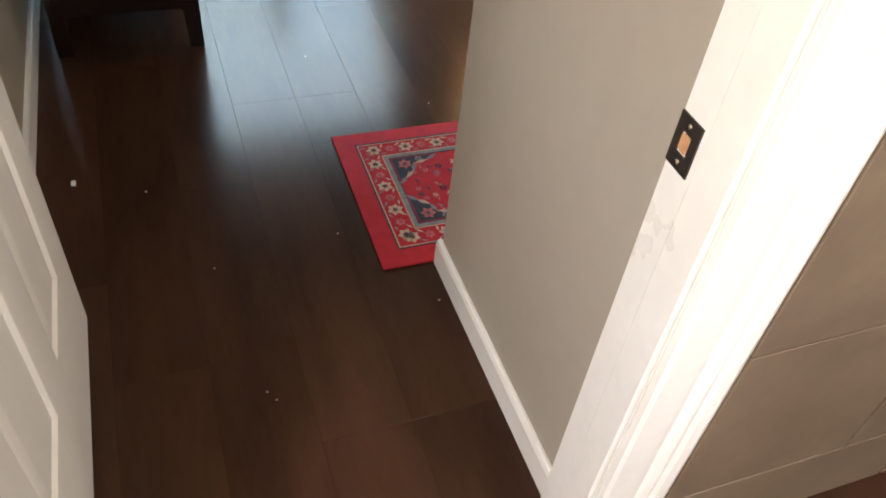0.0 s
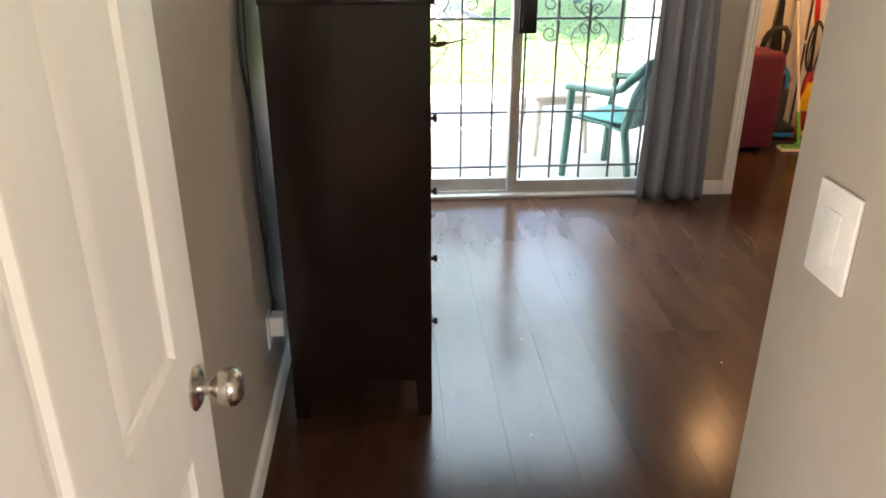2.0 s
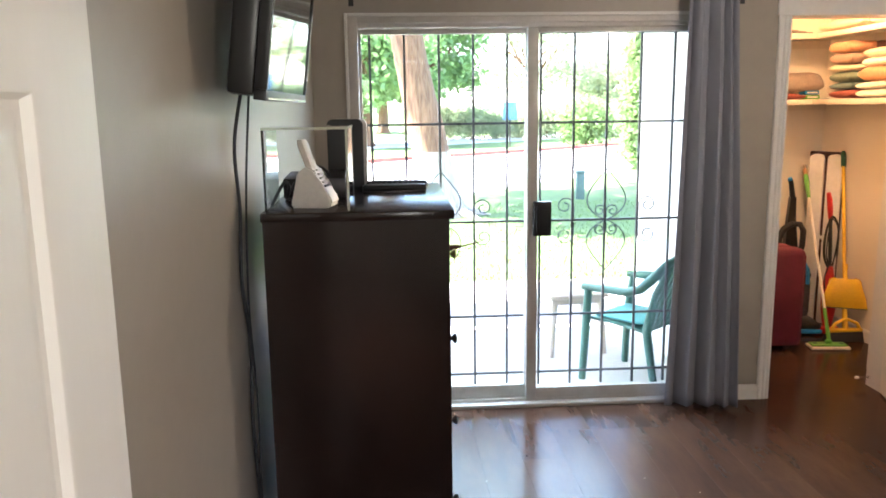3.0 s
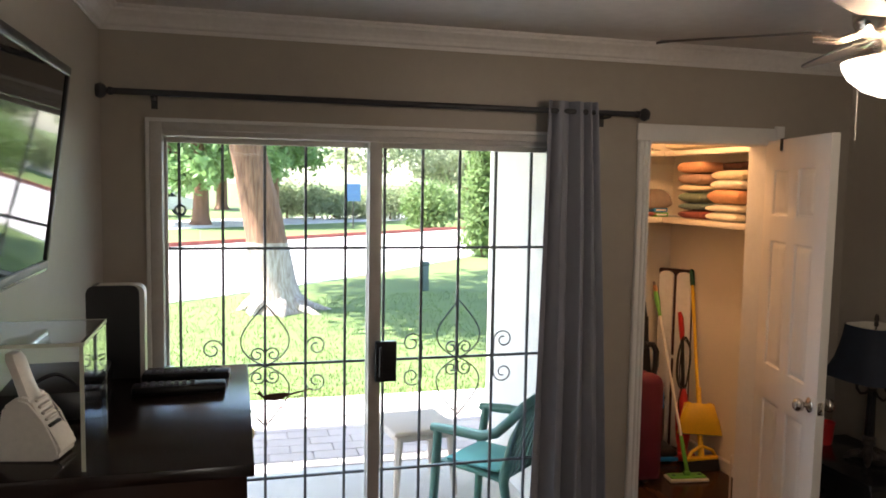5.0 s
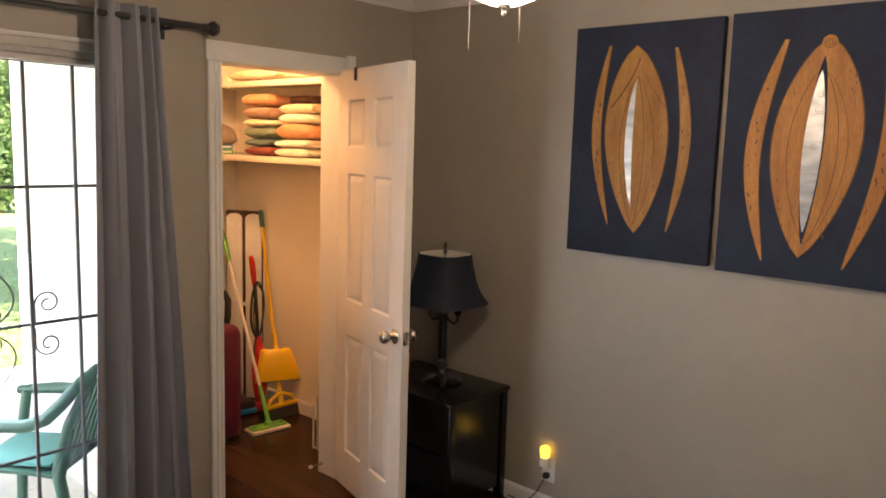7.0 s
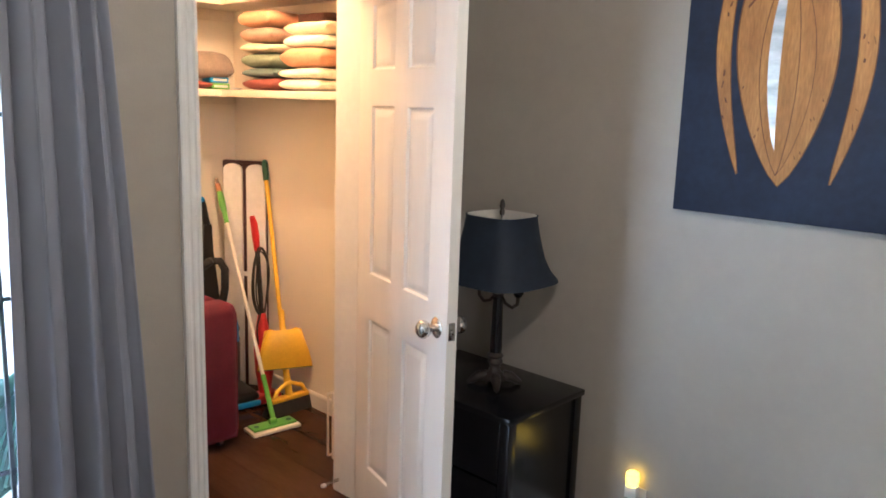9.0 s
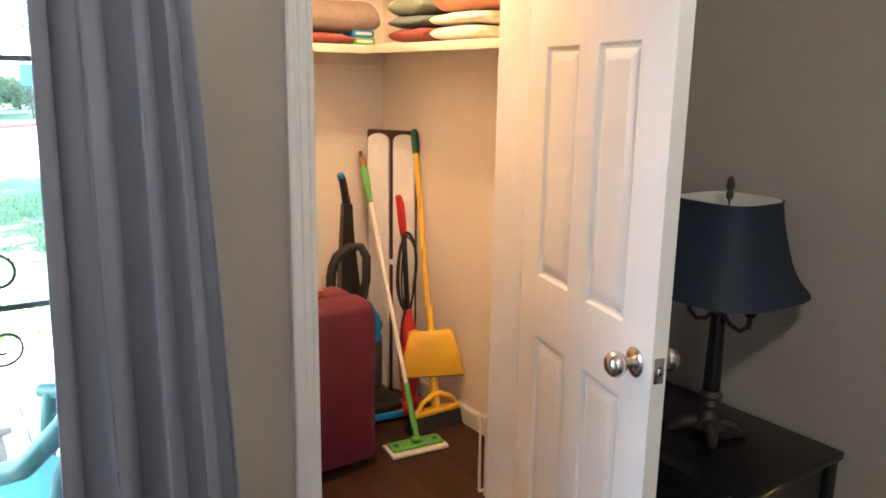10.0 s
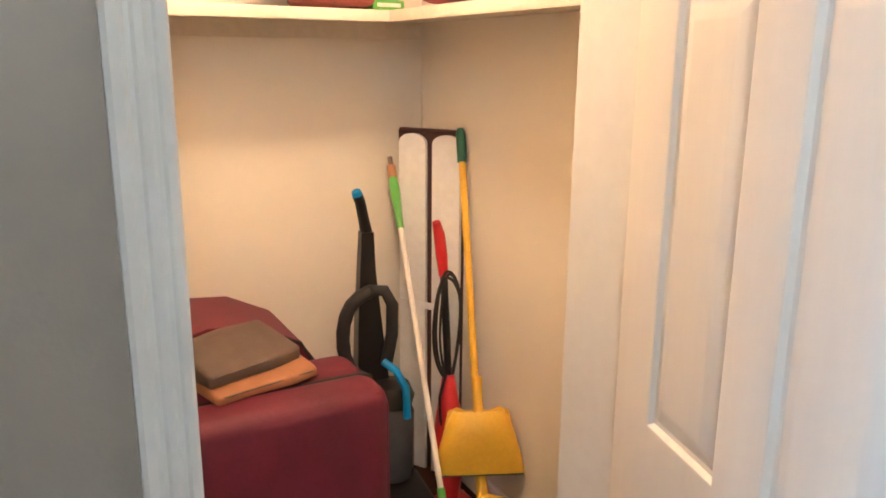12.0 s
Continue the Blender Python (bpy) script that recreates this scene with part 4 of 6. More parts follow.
def telephone():
    """Cordless handset leaning in its charging base."""
    p = thing("cordless_telephone", pose(-0.012, 2.80, DZ, 0, 0, -12), "off-white cordless telephone standing in its charging base", "telephone")
    side = [(-0.062, 0.0), (0.055, 0.0), (0.066, 0.012), (0.064, 0.030), (0.030, 0.075), (0.012, 0.118), (-0.012, 0.125), (-0.040, 0.105), (-0.058, 0.02)]
    b = prism(B(), side, "y", -0.040, 0.040)
    bmesh.ops.bevel(b, geom=list(b.edges), offset=0.006, segments=2, affect="EDGES")
    base = part("base", b, M_PHONE, p)
    for i in range(5):
        part("key", box(B(), 0.036 - 0.006 * i, 0.044 - 0.006 * i, -0.022, 0.022, 0.062 + 0.012 * i, 0.068 + 0.012 * i, 0.002), M_BLACK if i == 0 else M_PHONE, base)
    h = B()
    ring_loft(h, [[(cx + a * 0.014 * k, b_ * 0.024 * k, z) for a, b_ in ((-1, -0.6), (-0.6, -1), (0.6, -1), (1, -0.6), (1, 0.6), (0.6, 1), (-0.6, 1), (-1, 0.6))]
                  for cx, z, k in ((0.002, 0.085, 0.9), (-0.004, 0.115, 1.0), (-0.018, 0.155, 0.92), (-0.030, 0.190, 0.95), (-0.034, 0.202, 0.7))])
    part("handset", h, M_PHONE, p)
    p.scale = (0.84, 0.84, 0.84)
    return p


telephone()
# opaque pale colour that paints the light caught in the riser's edges
M_EDGE_GLINT = mat("edge_glint_paint", (0.72, 0.74, 0.62), (0.62, 0.66, 0.52), 0.2, scale=20)
_ar = thing("acrylic_riser", pose(0, 0, DZ), "clear acrylic display riser over the telephone", "display stand")
part("top", box(B(), -0.122, 0.082, 2.705, 2.915, 0.196, 0.202, 0.001), M_ACRYL, _ar, smooth=None)
part("side_panel", box(B(), 0.076, 0.082, 2.705, 2.915, 0.0005, 0.196), M_ACRYL, _ar, smooth=None)
part("side_panel", box(B(), -0.122, -0.116, 2.705, 2.915, 0.0005, 0.196), M_ACRYL, _ar, smooth=None)
# thin strips laid on the clear edges as painted glints
for _q in ((-0.122, 0.082, 2.7035, 2.705, 0.196, 0.202), (0.076, 0.082, 2.7035, 2.705, 0.0005, 0.196), (0.0821, 0.0835, 2.705, 2.915, 0.196, 0.202), (-0.122, 0.082, 2.915, 2.9165, 0.196, 0.202), (0.076, 0.082, 2.915, 2.9165, 0.0005, 0.196)):
    part("polished_edge", box(B(), *_q), M_EDGE_GLINT, _ar, "pale strip painted as the cut edge's glint", smooth=None)
for _o in _ar.children:
    _o.visible_shadow = False
_sb = thing("set_top_box", pose(-0.035, 3.10, DZ, 0, 0, 3), "flat black set-top box on the dresser", "set-top box")
part("case", box(B(), -0.085, 0.085, -0.13, 0.13, 0.004, 0.058, 0.004), M_BLACK, _sb)
part("front", box(B(), 0.085, 0.088, -0.12, 0.12, 0.010, 0.052, 0.001), M_SCREEN, _sb, "glossy dark front")
_sp2 = thing("wireless_router", pose(0.043, 3.325, DZ), "upright black wireless router with pale grey edge", "router")
_round = lambda x0, x1, z0, z1, r: ([(x0, z0), (x1, z0)] + [(x1 - r + r * math.cos(a), z1 - r + r * math.sin(a)) for a in [i * math.pi / 10 for i in range(6)]]
                                    + [(x0 + r + r * math.cos(a), z1 - r + r * math.sin(a)) for a in [math.pi / 2 + i * math.pi / 10 for i in range(6)]])
part("shell", prism(B(), _round(-0.060, 0.052, 0.0, 0.212, 0.018), "y", -0.030, 0.030), M_BLACK, _sp2)
part("edge_trim", prism(B(), _round(-0.054, 0.0625, 0.0, 0.2125, 0.02), "y", -0.024, 0.024), M_PLATE, _sp2, "pale grey edge")


def remote(x, y, rot, n, label):
    r = thing("remote_control", pose(x, y, DZ, 0, 0, rot), label, "remote control", "remotes on the dresser")
    part("case", box(B(), -0.095, 0.095, -0.024, 0.024, 0.001, 0.020, 0.006), M_BLACK, r)
    bt = B()
    for i in range(n):
        for j in (-1, 0, 1):
            box(bt, -0.075 + i * 0.016, -0.066 + i * 0.016, j * 0.013 - 0.004, j * 0.013 + 0.004, 0.020, 0.0225)
    part("keypad", bt, M_RUGGREY, r, "grey rubber keys", smooth=None)


remote(0.198, 3.262, -3, 9, "long black remote control lying on the dresser")
remote(0.190, 3.150, 2, 7, "slim black remote control lying on the dresser")


# ---------------------------------------------------------------- lamp on the nightstand
def table_lamp():
    cx, cy, z0 = 3.085, 4.250, 0.567
    l = thing("table_lamp", pose(cx, cy, z0, 0, 0, 0), "black table lamp with bell shade and candle arms", "table lamp")
    bb = B()
    lathe(bb, [(0.0, 0.024), (0.050, 0.024), (0.042, 0.036), (0.022, 0.050), (0.016, 0.070), (0.0, 0.070)], seg=16)
    base = part("base", bb, M_DARKMETAL, l, "rosy bronze cast base")
    for k in range(4):
        a = math.pi / 4 + k * math.pi / 2
        tube_pts = [(0.030 * math.cos(a), 0.030 * math.sin(a), 0.034), (0.062 * math.cos(a), 0.062 * math.sin(a), 0.030), (0.086 * math.cos(a), 0.086 * math.sin(a), 0.012), (0.098 * math.cos(a), 0.098 * math.sin(a), 0.008)]
        part("foot", tube(B(), tube_pts, [0.020, 0.018, 0.012, 0.008], 10), M_DARKMETAL, base)
    part("collar", lathe(B(), [(0.0, 0.070), (0.018, 0.070), (0.028, 0.086), (0.024, 0.100), (0.031, 0.110), (0.022, 0.122), (0.0, 0.122)], seg=18), M_DARKMETAL, l)
    col = B()
    rings = []
    for r, z in ((0.021, 0.122), (0.022, 0.14), (0.018, 0.31), (0.016, 0.33)):
        rings.append([((r - 0.002 * (k % 2)) * math.cos(2 * math.pi * k / 24), (r - 0.002 * (k % 2)) * math.sin(2 * math.pi * k / 24), z) for k in range(24)])
    ring_loft(col, rings)
    part("column", col, M_BLACKWOOD, l, "fluted black column")
    part("capital", lathe(B(), [(0.0, 0.33), (0.017, 0.33), (0.023, 0.342), (0.013, 0.36), (0.012, 0.46), (0.016, 0.47), (0.016, 0.53), (0.004, 0.54), (0.003, 0.625), (0.0, 0.625)], seg=16), M_DARKMETAL, l)
    for s in (-1, 1):
        arm = [(0, s * 0.012, 0.335), (0, s * 0.035, 0.310), (0, s * 0.065, 0.300), (0, s * 0.088, 0.318), (0, s * 0.090, 0.350)]
        ar = part("arm", tube(B(), arm, [0.007, 0.006, 0.006, 0.007, 0.008], 10), M_DARKMETAL, l)
        part("candle_cup", lathe(B(), [(0.0, 0.0), (0.012, 0.0), (0.019, 0.012), (0.016, 0.022), (0.013, 0.026), (0.013, 0.085), (0.0, 0.085)], (0, s * 0.090, 0.345), 14), M_BLACKWOOD, ar)

    def sq(r, z, p=0.62):
        out = []
        for k in range(40):
            a = 2 * math.pi * k / 40
            c, s = math.cos(a), math.sin(a)
            out.append((r * math.copysign(abs(c) ** p, c), r * math.copysign(abs(s) ** p, s), z))
        return out

    prof = [(0.186, 0.392), (0.184, 0.398), (0.160, 0.43), (0.142, 0.47), (0.129, 0.52), (0.118, 0.57), (0.111, 0.618), (0.113, 0.626)]
    sh = part("shade", ring_loft(B(), [sq(r, z) for r, z in prof] + [sq(r - 0.004, z) for r, z in prof[::-1]], caps=False), M_SHADE, l, "black cloth bell shade", smooth=60)
    part("lining", ring_loft(B(), [sq(r - 0.006, z + 0.001) for r, z in prof], caps=False), M_SHADEIN, sh, "pale inner lining")
    part("finial", lathe(B(), [(0.0, 0.625), (0.008, 0.625), (0.010, 0.638), (0.006, 0.645), (0.011, 0.655), (0.007, 0.675), (0.0, 0.682)], seg=14), M_DARKMETAL, l)
    return l


table_lamp()


_rc = thing("red_cup", pose(3.075, 4.510, 0.5662), "small red cup standing beside the lamp", "cup")
part("body", lathe(B(), [(0.0, 0.0), (0.032, 0.0), (0.036, 0.006), (0.044, 0.100), (0.046, 0.106), (0.042, 0.106), (0.034, 0.012), (0.0, 0.010)], seg=24, caps=False), M_RED, _rc)
part("rim", lathe(B(), [(0.0425, 0.103), (0.047, 0.103), (0.047, 0.109), (0.0425, 0.109), (0.0425, 0.103)], seg=24, caps=False), M_RED, _rc)


# ---------------------------------------------------------------- ceiling fan
def ceiling_fan():
    cx, cy = 1.86, 3.00
    f = thing("ceiling_fan", pose(cx, cy, 0), "ceiling fan with lit frosted bowl light and chrome blade arms", "ceiling fan")
    part("canopy", lathe(B(), [(0.0, H - 0.05), (0.05, H - 0.05), (0.066, H - 0.02), (0.066, H - 0.0005), (0.0, H - 0.0005)], seg=28), M_NICKEL, f)
    part("downrod", lathe(B(), [(0.0, 2.29), (0.012, 2.29), (0.012, H - 0.05), (0.0, H - 0.05)], seg=14), M_NICKEL, f)
    part("motor", lathe(B(), [(0.0, 2.165), (0.06, 2.165), (0.095, 2.18), (0.105, 2.205), (0.105, 2.245), (0.08, 2.275), (0.03, 2.30), (0.0, 2.30)], seg=32), M_NICKEL, f, "polished chrome motor housing")
    part("fitter", lathe(B(), [(0.0, 2.11), (0.068, 2.11), (0.072, 2.12), (0.045, 2.132), (0.04, 2.165), (0.0, 2.165)], seg=28), M_NICKEL, f)
    bowl = [(0.0, 2.0210), (0.038, 2.0240), (0.075, 2.0390), (0.108, 2.0670), (0.122, 2.0930), (0.125, 2.1070)]
    bo = part("glass_bowl", lathe(B(), bowl + [(r - 0.005, z + 0.003) for r, z in bowl[::-1][:-1]] + [(0.0, 2.0250)], seg=40, caps=False), M_BOWL, f, "frosted glass bowl, lit")
    bo.visible_shadow = False
    part("bowl_nut", lathe(B(), [(0.0, 1.9970), (0.005, 1.9990), (0.007, 2.0050), (0.005, 2.0090), (0.008, 2.0130), (0.006, 2.0160), (0.014, 2.0190), (0.016, 2.0235), (0.0, 2.0245)], seg=16), M_NICKEL, f)
    for a0, ln in ((2.6, 0.13), (0.2, 0.10)):
        x, y = 0.085 * math.cos(a0), 0.085 * math.sin(a0)
        ch = B()
        for k in range(int(ln / 0.005)):
            lathe(ch, [(0.0, -0.0019), (0.0019, 0.0), (0.0, 0.0019)], (x, y, 2.0450 - 0.005 * k), 6)
        part("pull_chain", ch, M_NICKEL, f)
    for k in range(5):
        a = math.radians(68 + 72 * k)
        u, v = Vector((math.cos(a), math.sin(a), 0)), Vector((-math.sin(a), math.cos(a), 0))
        iron = B()
        for s in (-1, 1):
            tube(iron, [u * 0.08 + v * s * 0.010 + Vector((0, 0, 2.180)), u * 0.13 + v * s * 0.024 + Vector((0, 0, 2.166)), u * 0.19 + v * s * 0.022 + Vector((0, 0, 2.172))], 0.007, 8)
        b = part("blade", ring_loft(B(), [[u * r + v * (q * wd) + Vector((0, 0, 2.186 + z - q * 0.010)) for q, z in ((-1, 0), (1, 0), (1, 0.006), (-1, 0.006))]
                                          for r, wd in ((0.17, 0.044), (0.21, 0.050), (0.44, 0.058), (0.54, 0.055), (0.57, 0.040))]), M_BLADEWOOD, f, "greyed wood fan blade", smooth=20)
        part("blade_arm", iron, M_NICKEL, b, "polished chrome blade arm")
    return f


M_BLADEWOOD = mat("greyed_blade_wood", (0.16, 0.14, 0.125), (0.13, 0.115, 0.10), 0.6, scale=6, stretch=(1, 1, 1))
ceiling_fan()


# ---------------------------------------------------------------- rug and floor specks
def rug():
    x0, x1, y0, y1 = 0.612, 1.50, 1.541, 2.098
    r = thing("small_rug", pose(0, 0, 0), "small red oriental rug with floral border", "rug")
    part("rug_base", box(B(), x0, x1, y0, y1, 0.001, 0.008, 0.003), M_RUGRED, r)
    rnd = random.Random(11)
    z0, z1 = 0.0075, 0.0088

    def frame_band(inset, w):
        bm = B()
        a, b, c, d = x0 + inset, x1 - inset, y0 + inset, y1 - inset
        for q in ((a, b, c, c + w), (a, b, d - w, d), (a, a + w, c + w, d - w), (b - w, b, c + w, d - w)):
            box(bm, *q, z0, z1)
        return bm

    part("border_line", frame_band(0.056, 0.004), M_RUGNAVY, r, smooth=None)
    part("border_line", frame_band(0.061, 0.003), M_RUGCREAM, r, smooth=None)
    part("border_line", frame_band(0.120, 0.003), M_RUGCREAM, r, smooth=None)
    part("border_band", frame_band(0.124, 0.012), M_RUGGREY, r, smooth=None)
    part("border_line", frame_band(0.137, 0.003), M_RUGNAVY, r, smooth=None)
    flowers = {m: B() for m in ("cream", "rose", "navy", "grey")}

    def flower(cx, cy, rad, petals, kind, z=0.0012):
        bm = flowers[kind]
        a0 = rnd.random() * 6
        for k in range(petals):
            a = a0 + 2 * math.pi * k / petals
            u, v = Vector((math.cos(a), math.sin(a), 0)), Vector((-math.sin(a), math.cos(a), 0))
            c = Vector((cx, cy, 0.0078))
            pts = [c + u * rad * 0.15, c + u * rad * 0.6 + v * rad * 0.32, c + u * rad, c + u * rad * 0.6 - v * rad * 0.32]
            ring_loft(bm, [pts, [p + Vector((0, 0, z)) for p in pts]])

    def leafy(cx, cy, ln, ang, kind):
        bm = flowers[kind]
        u = Vector((math.cos(ang), math.sin(ang), 0))
        v = Vector((-u.y, u.x, 0))
        c = Vector((cx, cy, 0.0078))
        pts = [c - u * ln, c + v * ln * 0.28, c + u * ln, c - v * ln * 0.28]
        ring_loft(bm, [pts, [p + Vector((0, 0, 0.0011)) for p in pts]])

    mid = 0.092
    n = 15
    for i in range(n):
        f = (i + 0.5) / n
        for yy in (y0 + mid, y1 - mid):
            xx = x0 + 0.08 + (x1 - x0 - 0.16) * f
            flower(xx, yy, 0.023 if i % 2 == 0 else 0.015, 6, "cream" if i % 2 == 0 else "rose")
            if i % 2 == 0:
                flower(xx, yy, 0.009, 5, "navy", 0.0016)
            leafy(xx + 0.027, yy + 0.018, 0.012, rnd.random() * 6, "cream")
            leafy(xx + 0.027, yy - 0.018, 0.010, rnd.random() * 6, "grey")
    for i in range(8):
        f = (i + 0.5) / 8
        for xx in (x0 + mid, x1 - mid):
            yy = y0 + 0.08 + (y1 - y0 - 0.16) * f
            flower(xx, yy, 0.023 if i % 2 == 0 else 0.015, 6, "cream" if i % 2 == 0 else "rose")
            if i % 2 == 0:
                flower(xx, yy, 0.009, 5, "navy", 0.0016)
            leafy(xx + 0.018, yy + 0.028, 0.011, rnd.random() * 6, "cream")
            leafy(xx - 0.018, yy + 0.028, 0.011, rnd.random() * 6, "grey")
    # corner spandrels and the field's scattered blossoms
    for sx, cx in ((1, x0 + 0.143), (-1, x1 - 0.143)):
        for sy, cy in ((1, y0 + 0.143), (-1, y1 - 0.143)):
            sp = [(cx, cy), (cx + sx * 0.135, cy), (cx + sx * 0.100, cy + sy * 0.022), (cx + sx * 0.060, cy + sy * 0.030), (cx + sx * 0.048, cy + sy * 0.062), (cx + sx * 0.018, cy + sy * 0.088), (cx, cy + sy * 0.105)]
            part("spandrel", prism(B(), sp, "z", z0, 0.0084), M_RUGNAVY, r, smooth=None)
            for q in range(len(sp) - 2):
                a, b = sp[q + 1], sp[q + 2]
                leafy((a[0] + b[0]) / 2, (a[1] + b[1]) / 2, 0.024, math.atan2(b[1] - a[1], b[0] - a[0]), "cream" if q % 2 else "grey")
            flower(cx + sx * 0.032, cy + sy * 0.028, 0.022, 6, "rose", 0.0016)
            flower(cx + sx * 0.078, cy + sy * 0.012, 0.013, 5, "grey", 0.0016)
    for i in range(170):
        xx, yy = rnd.uniform(x0 + 0.175, x1 - 0.175), rnd.uniform(y0 + 0.175, y1 - 0.175)
        k = rnd.choice(("rose", "rose", "cream", "grey", "navy"))
        if rnd.random() < 0.45:
            flower(xx, yy, rnd.uniform(0.008, 0.015), 5, k)
        else:
            leafy(xx, yy, rnd.uniform(0.008, 0.014), rnd.random() * 6, k)
    for kind, bm in flowers.items():
        part("floral_pattern", bm, {"cream": M_RUGCREAM, "rose": M_RUGROSE, "navy": M_RUGNAVY, "grey": M_RUGGREY}[kind], r, smooth=None)["kind"] = "stuff"
    return r


rug()
_sp3 = solid("paper_scrap", box(B(), -0.101, -0.089, 2.038, 2.058, 0.0005, 0.006, 0.002), M_PLATE, "tiny white scrap lying on the floor", "scrap")
_cr = B()
_rr = random.Random(8)
for _k in range(26):
    _x, _y, _s = _rr.uniform(-0.1, 1.5), _rr.uniform(1.2, 4.2), _rr.uniform(0.0012, 0.0028)
    box(_cr, _x - _s, _x + _s, _y - _s * 0.7, _y + _s * 0.7, 0.0004, 0.0018)
solid("floor_crumbs", _cr, M_RUGCREAM, "tiny pale crumbs scattered on dark floor", "crumbs", "stuff", smooth=None)


# ---------------------------------------------------------------- closet
def closet_shelf(name, z, dep_n, dep_e, label):
    s = thing(name, pose(0, 0, 0), label, "shelf")
    ye = YB - dep_n
    part("board", box(B(), 2.122, XR - 0.002, ye, YB - 0.001, z - 0.018, z, 0.002), M_SHELF, s)
    part("board", box(B(), XR - dep_e, XR - 0.002, YN + 0.155, ye - 0.001, z - 0.018, z, 0.002), M_SHELF, s)
    part("lip", box(B(), 2.122, XR - dep_e, ye - 0.014, ye - 0.001, z - 0.034, z - 0.001, 0.002), M_SHELF, s)
    part("lip", box(B(), XR - dep_e - 0.014, XR - dep_e - 0.001, YN + 0.155, ye - 0.001, z - 0.034, z - 0.001, 0.002), M_SHELF, s)
    part("cleat", box(B(), 2.122, XR - 0.002, YB - 0.016, YB - 0.001, z - 0.075, z - 0.019), M_SHELF, s, smooth=None)
    return s


SH1, SH2 = 1.604, 2.035
closet_shelf("closet_shelf", SH1, 0.345, 0.275, "white painted closet shelf running round the corner")
closet_shelf("closet_shelf", SH2, 0.345, 0.275, "upper white closet shelf running round the corner")


def folded(name, cx, cy, z, w, d, h, material, label, category, seed, group="", layers=1, sag=0.0):
    """A folded cloth: soft rounded layers, the fold towards the room."""
    t = thing(name, pose(cx, cy, z), label, category, group)
    for k in range(layers):
        hh = h / layers
        bm = B()
        m = 16
        rings = []
        for i in range(m + 1):
            f = 0.5 - 0.5 * math.cos(math.pi * i / m)
            v = (f - 0.5) * d
            ring = []
            for j in range(24):
                a = 2 * math.pi * j / 24
                c, s = math.cos(a), math.sin(a)
                e = 0.55
                endk = max(0.10, (1 - abs(2 * f - 1) ** 7) ** 0.5)
                ux = w / 2 * math.copysign(abs(c) ** e, c) * (0.97 + 0.03 * endk)
                uz = hh / 2 * math.copysign(abs(s) ** e, s) * endk
                nn = 1.3 * noise.noise((ux * 7 + seed * 3.1, v * 7 + k * 5.0, uz * 12 + seed)) + 0.6 * noise.noise((ux * 20 + seed, v * 20, uz * 30))
                ring.append((ux + 0.010 * nn, v + 0.006 * nn, hh * (k + 0.5) + uz * (1 + 0.25 * nn) - sag * abs(2 * f - 1) ** 2 * h + 0.004 * nn))
            rings.append(ring)
        ring_loft(bm, rings)
        lo = min(v.co.z for v in bm.verts)
        if k == 0:
            for v in bm.verts:
                v.co.z += 0.0005 - min(lo, 0.0) if lo < 0.0005 else 0
        part("layer", bm, material, t, smooth=60)
    return t


def cloth(name, c):
    return mat(name, c, tuple(q * 0.82 for q in c), 0.92, scale=14, bump=0.6, bscale=260, fine=0.82)


C_PEACH, C_MAUVE, C_CREAM = cloth("peach_terry", (0.62, 0.32, 0.17)), cloth("mauve_terry", (0.44, 0.28, 0.21)), cloth("cream_terry", (0.80, 0.68, 0.48))
C_SAGE, C_TEAL, C_BRICK = cloth("sage_terry", (0.22, 0.28, 0.21)), cloth("slate_terry", (0.13, 0.19, 0.19)), cloth("brick_terry", (0.28, 0.075, 0.06))
C_WHITE, C_TAUPE, C_PLUM = cloth("white_terry", (0.82, 0.76, 0.64)), cloth("taupe_terry", (0.28, 0.225, 0.185)), cloth("plum_cloth", (0.17, 0.09, 0.08))
G_ = "towels on the closet shelf"
z = SH1 + 0.001
for mt_, lab_, hh_, dx_, seed_ in ((C_BRICK, "brick-red towel folded at the bottom of stack", 0.055, 0.0, 1), (C_TEAL, "slate-green towel folded flat in the stack", 0.042, 0.0, 2),
                                   (C_SAGE, "sage-green towel folded thickly in the stack", 0.066, -0.005, 3), (C_CREAM, "cream towel folded in the stack", 0.045, -0.01, 4),
                                   (C_MAUVE, "mauve-brown towel loosely folded in the stack", 0.068, -0.012, 5), (C_PEACH, "peach towel loosely folded on top of stack", 0.070, -0.022, 6)):
    folded("folded_towel", 3.165 + dx_, 5.70, z, 0.265, 0.25, hh_, mt_, lab_, "towel", seed_, G_)
    z += hh_ + 0.001
z = SH1 + 0.001
for mt_, lab_, hh_, dx_, seed_ in ((C_WHITE, "white towel folded at the bottom of stack", 0.050, 0.0, 7), (C_WHITE, "white towel folded flat in the stack", 0.046, 0.0, 8),
                                   (C_PEACH, "peach towel folded thickly in the stack", 0.085, 0.008, 9), (C_WHITE, "white towel bundled on the stack", 0.055, 0.025, 10),
                                   (C_CREAM, "cream towel bundled on top of the stack", 0.060, 0.03, 12)):
    folded("folded_towel", 3.170 + dx_, 5.39, z, 0.26, 0.30, hh_, mt_, lab_, "towel", seed_, G_)
    z += hh_ + 0.001
folded("folded_cloth", 2.885, 6.10, SH1 + 0.001, 0.20, 0.22, 0.045, C_BRICK, "brick-red cloth folded on the back shelf", "cloth", 21, layers=1)
folded("pillow", 2.900, 6.14, SH1 + 0.0475, 0.42, 0.28, 0.112, C_TAUPE, "taupe cushion lying on folded cloths", "cushion", 22, layers=1, sag=0.25)
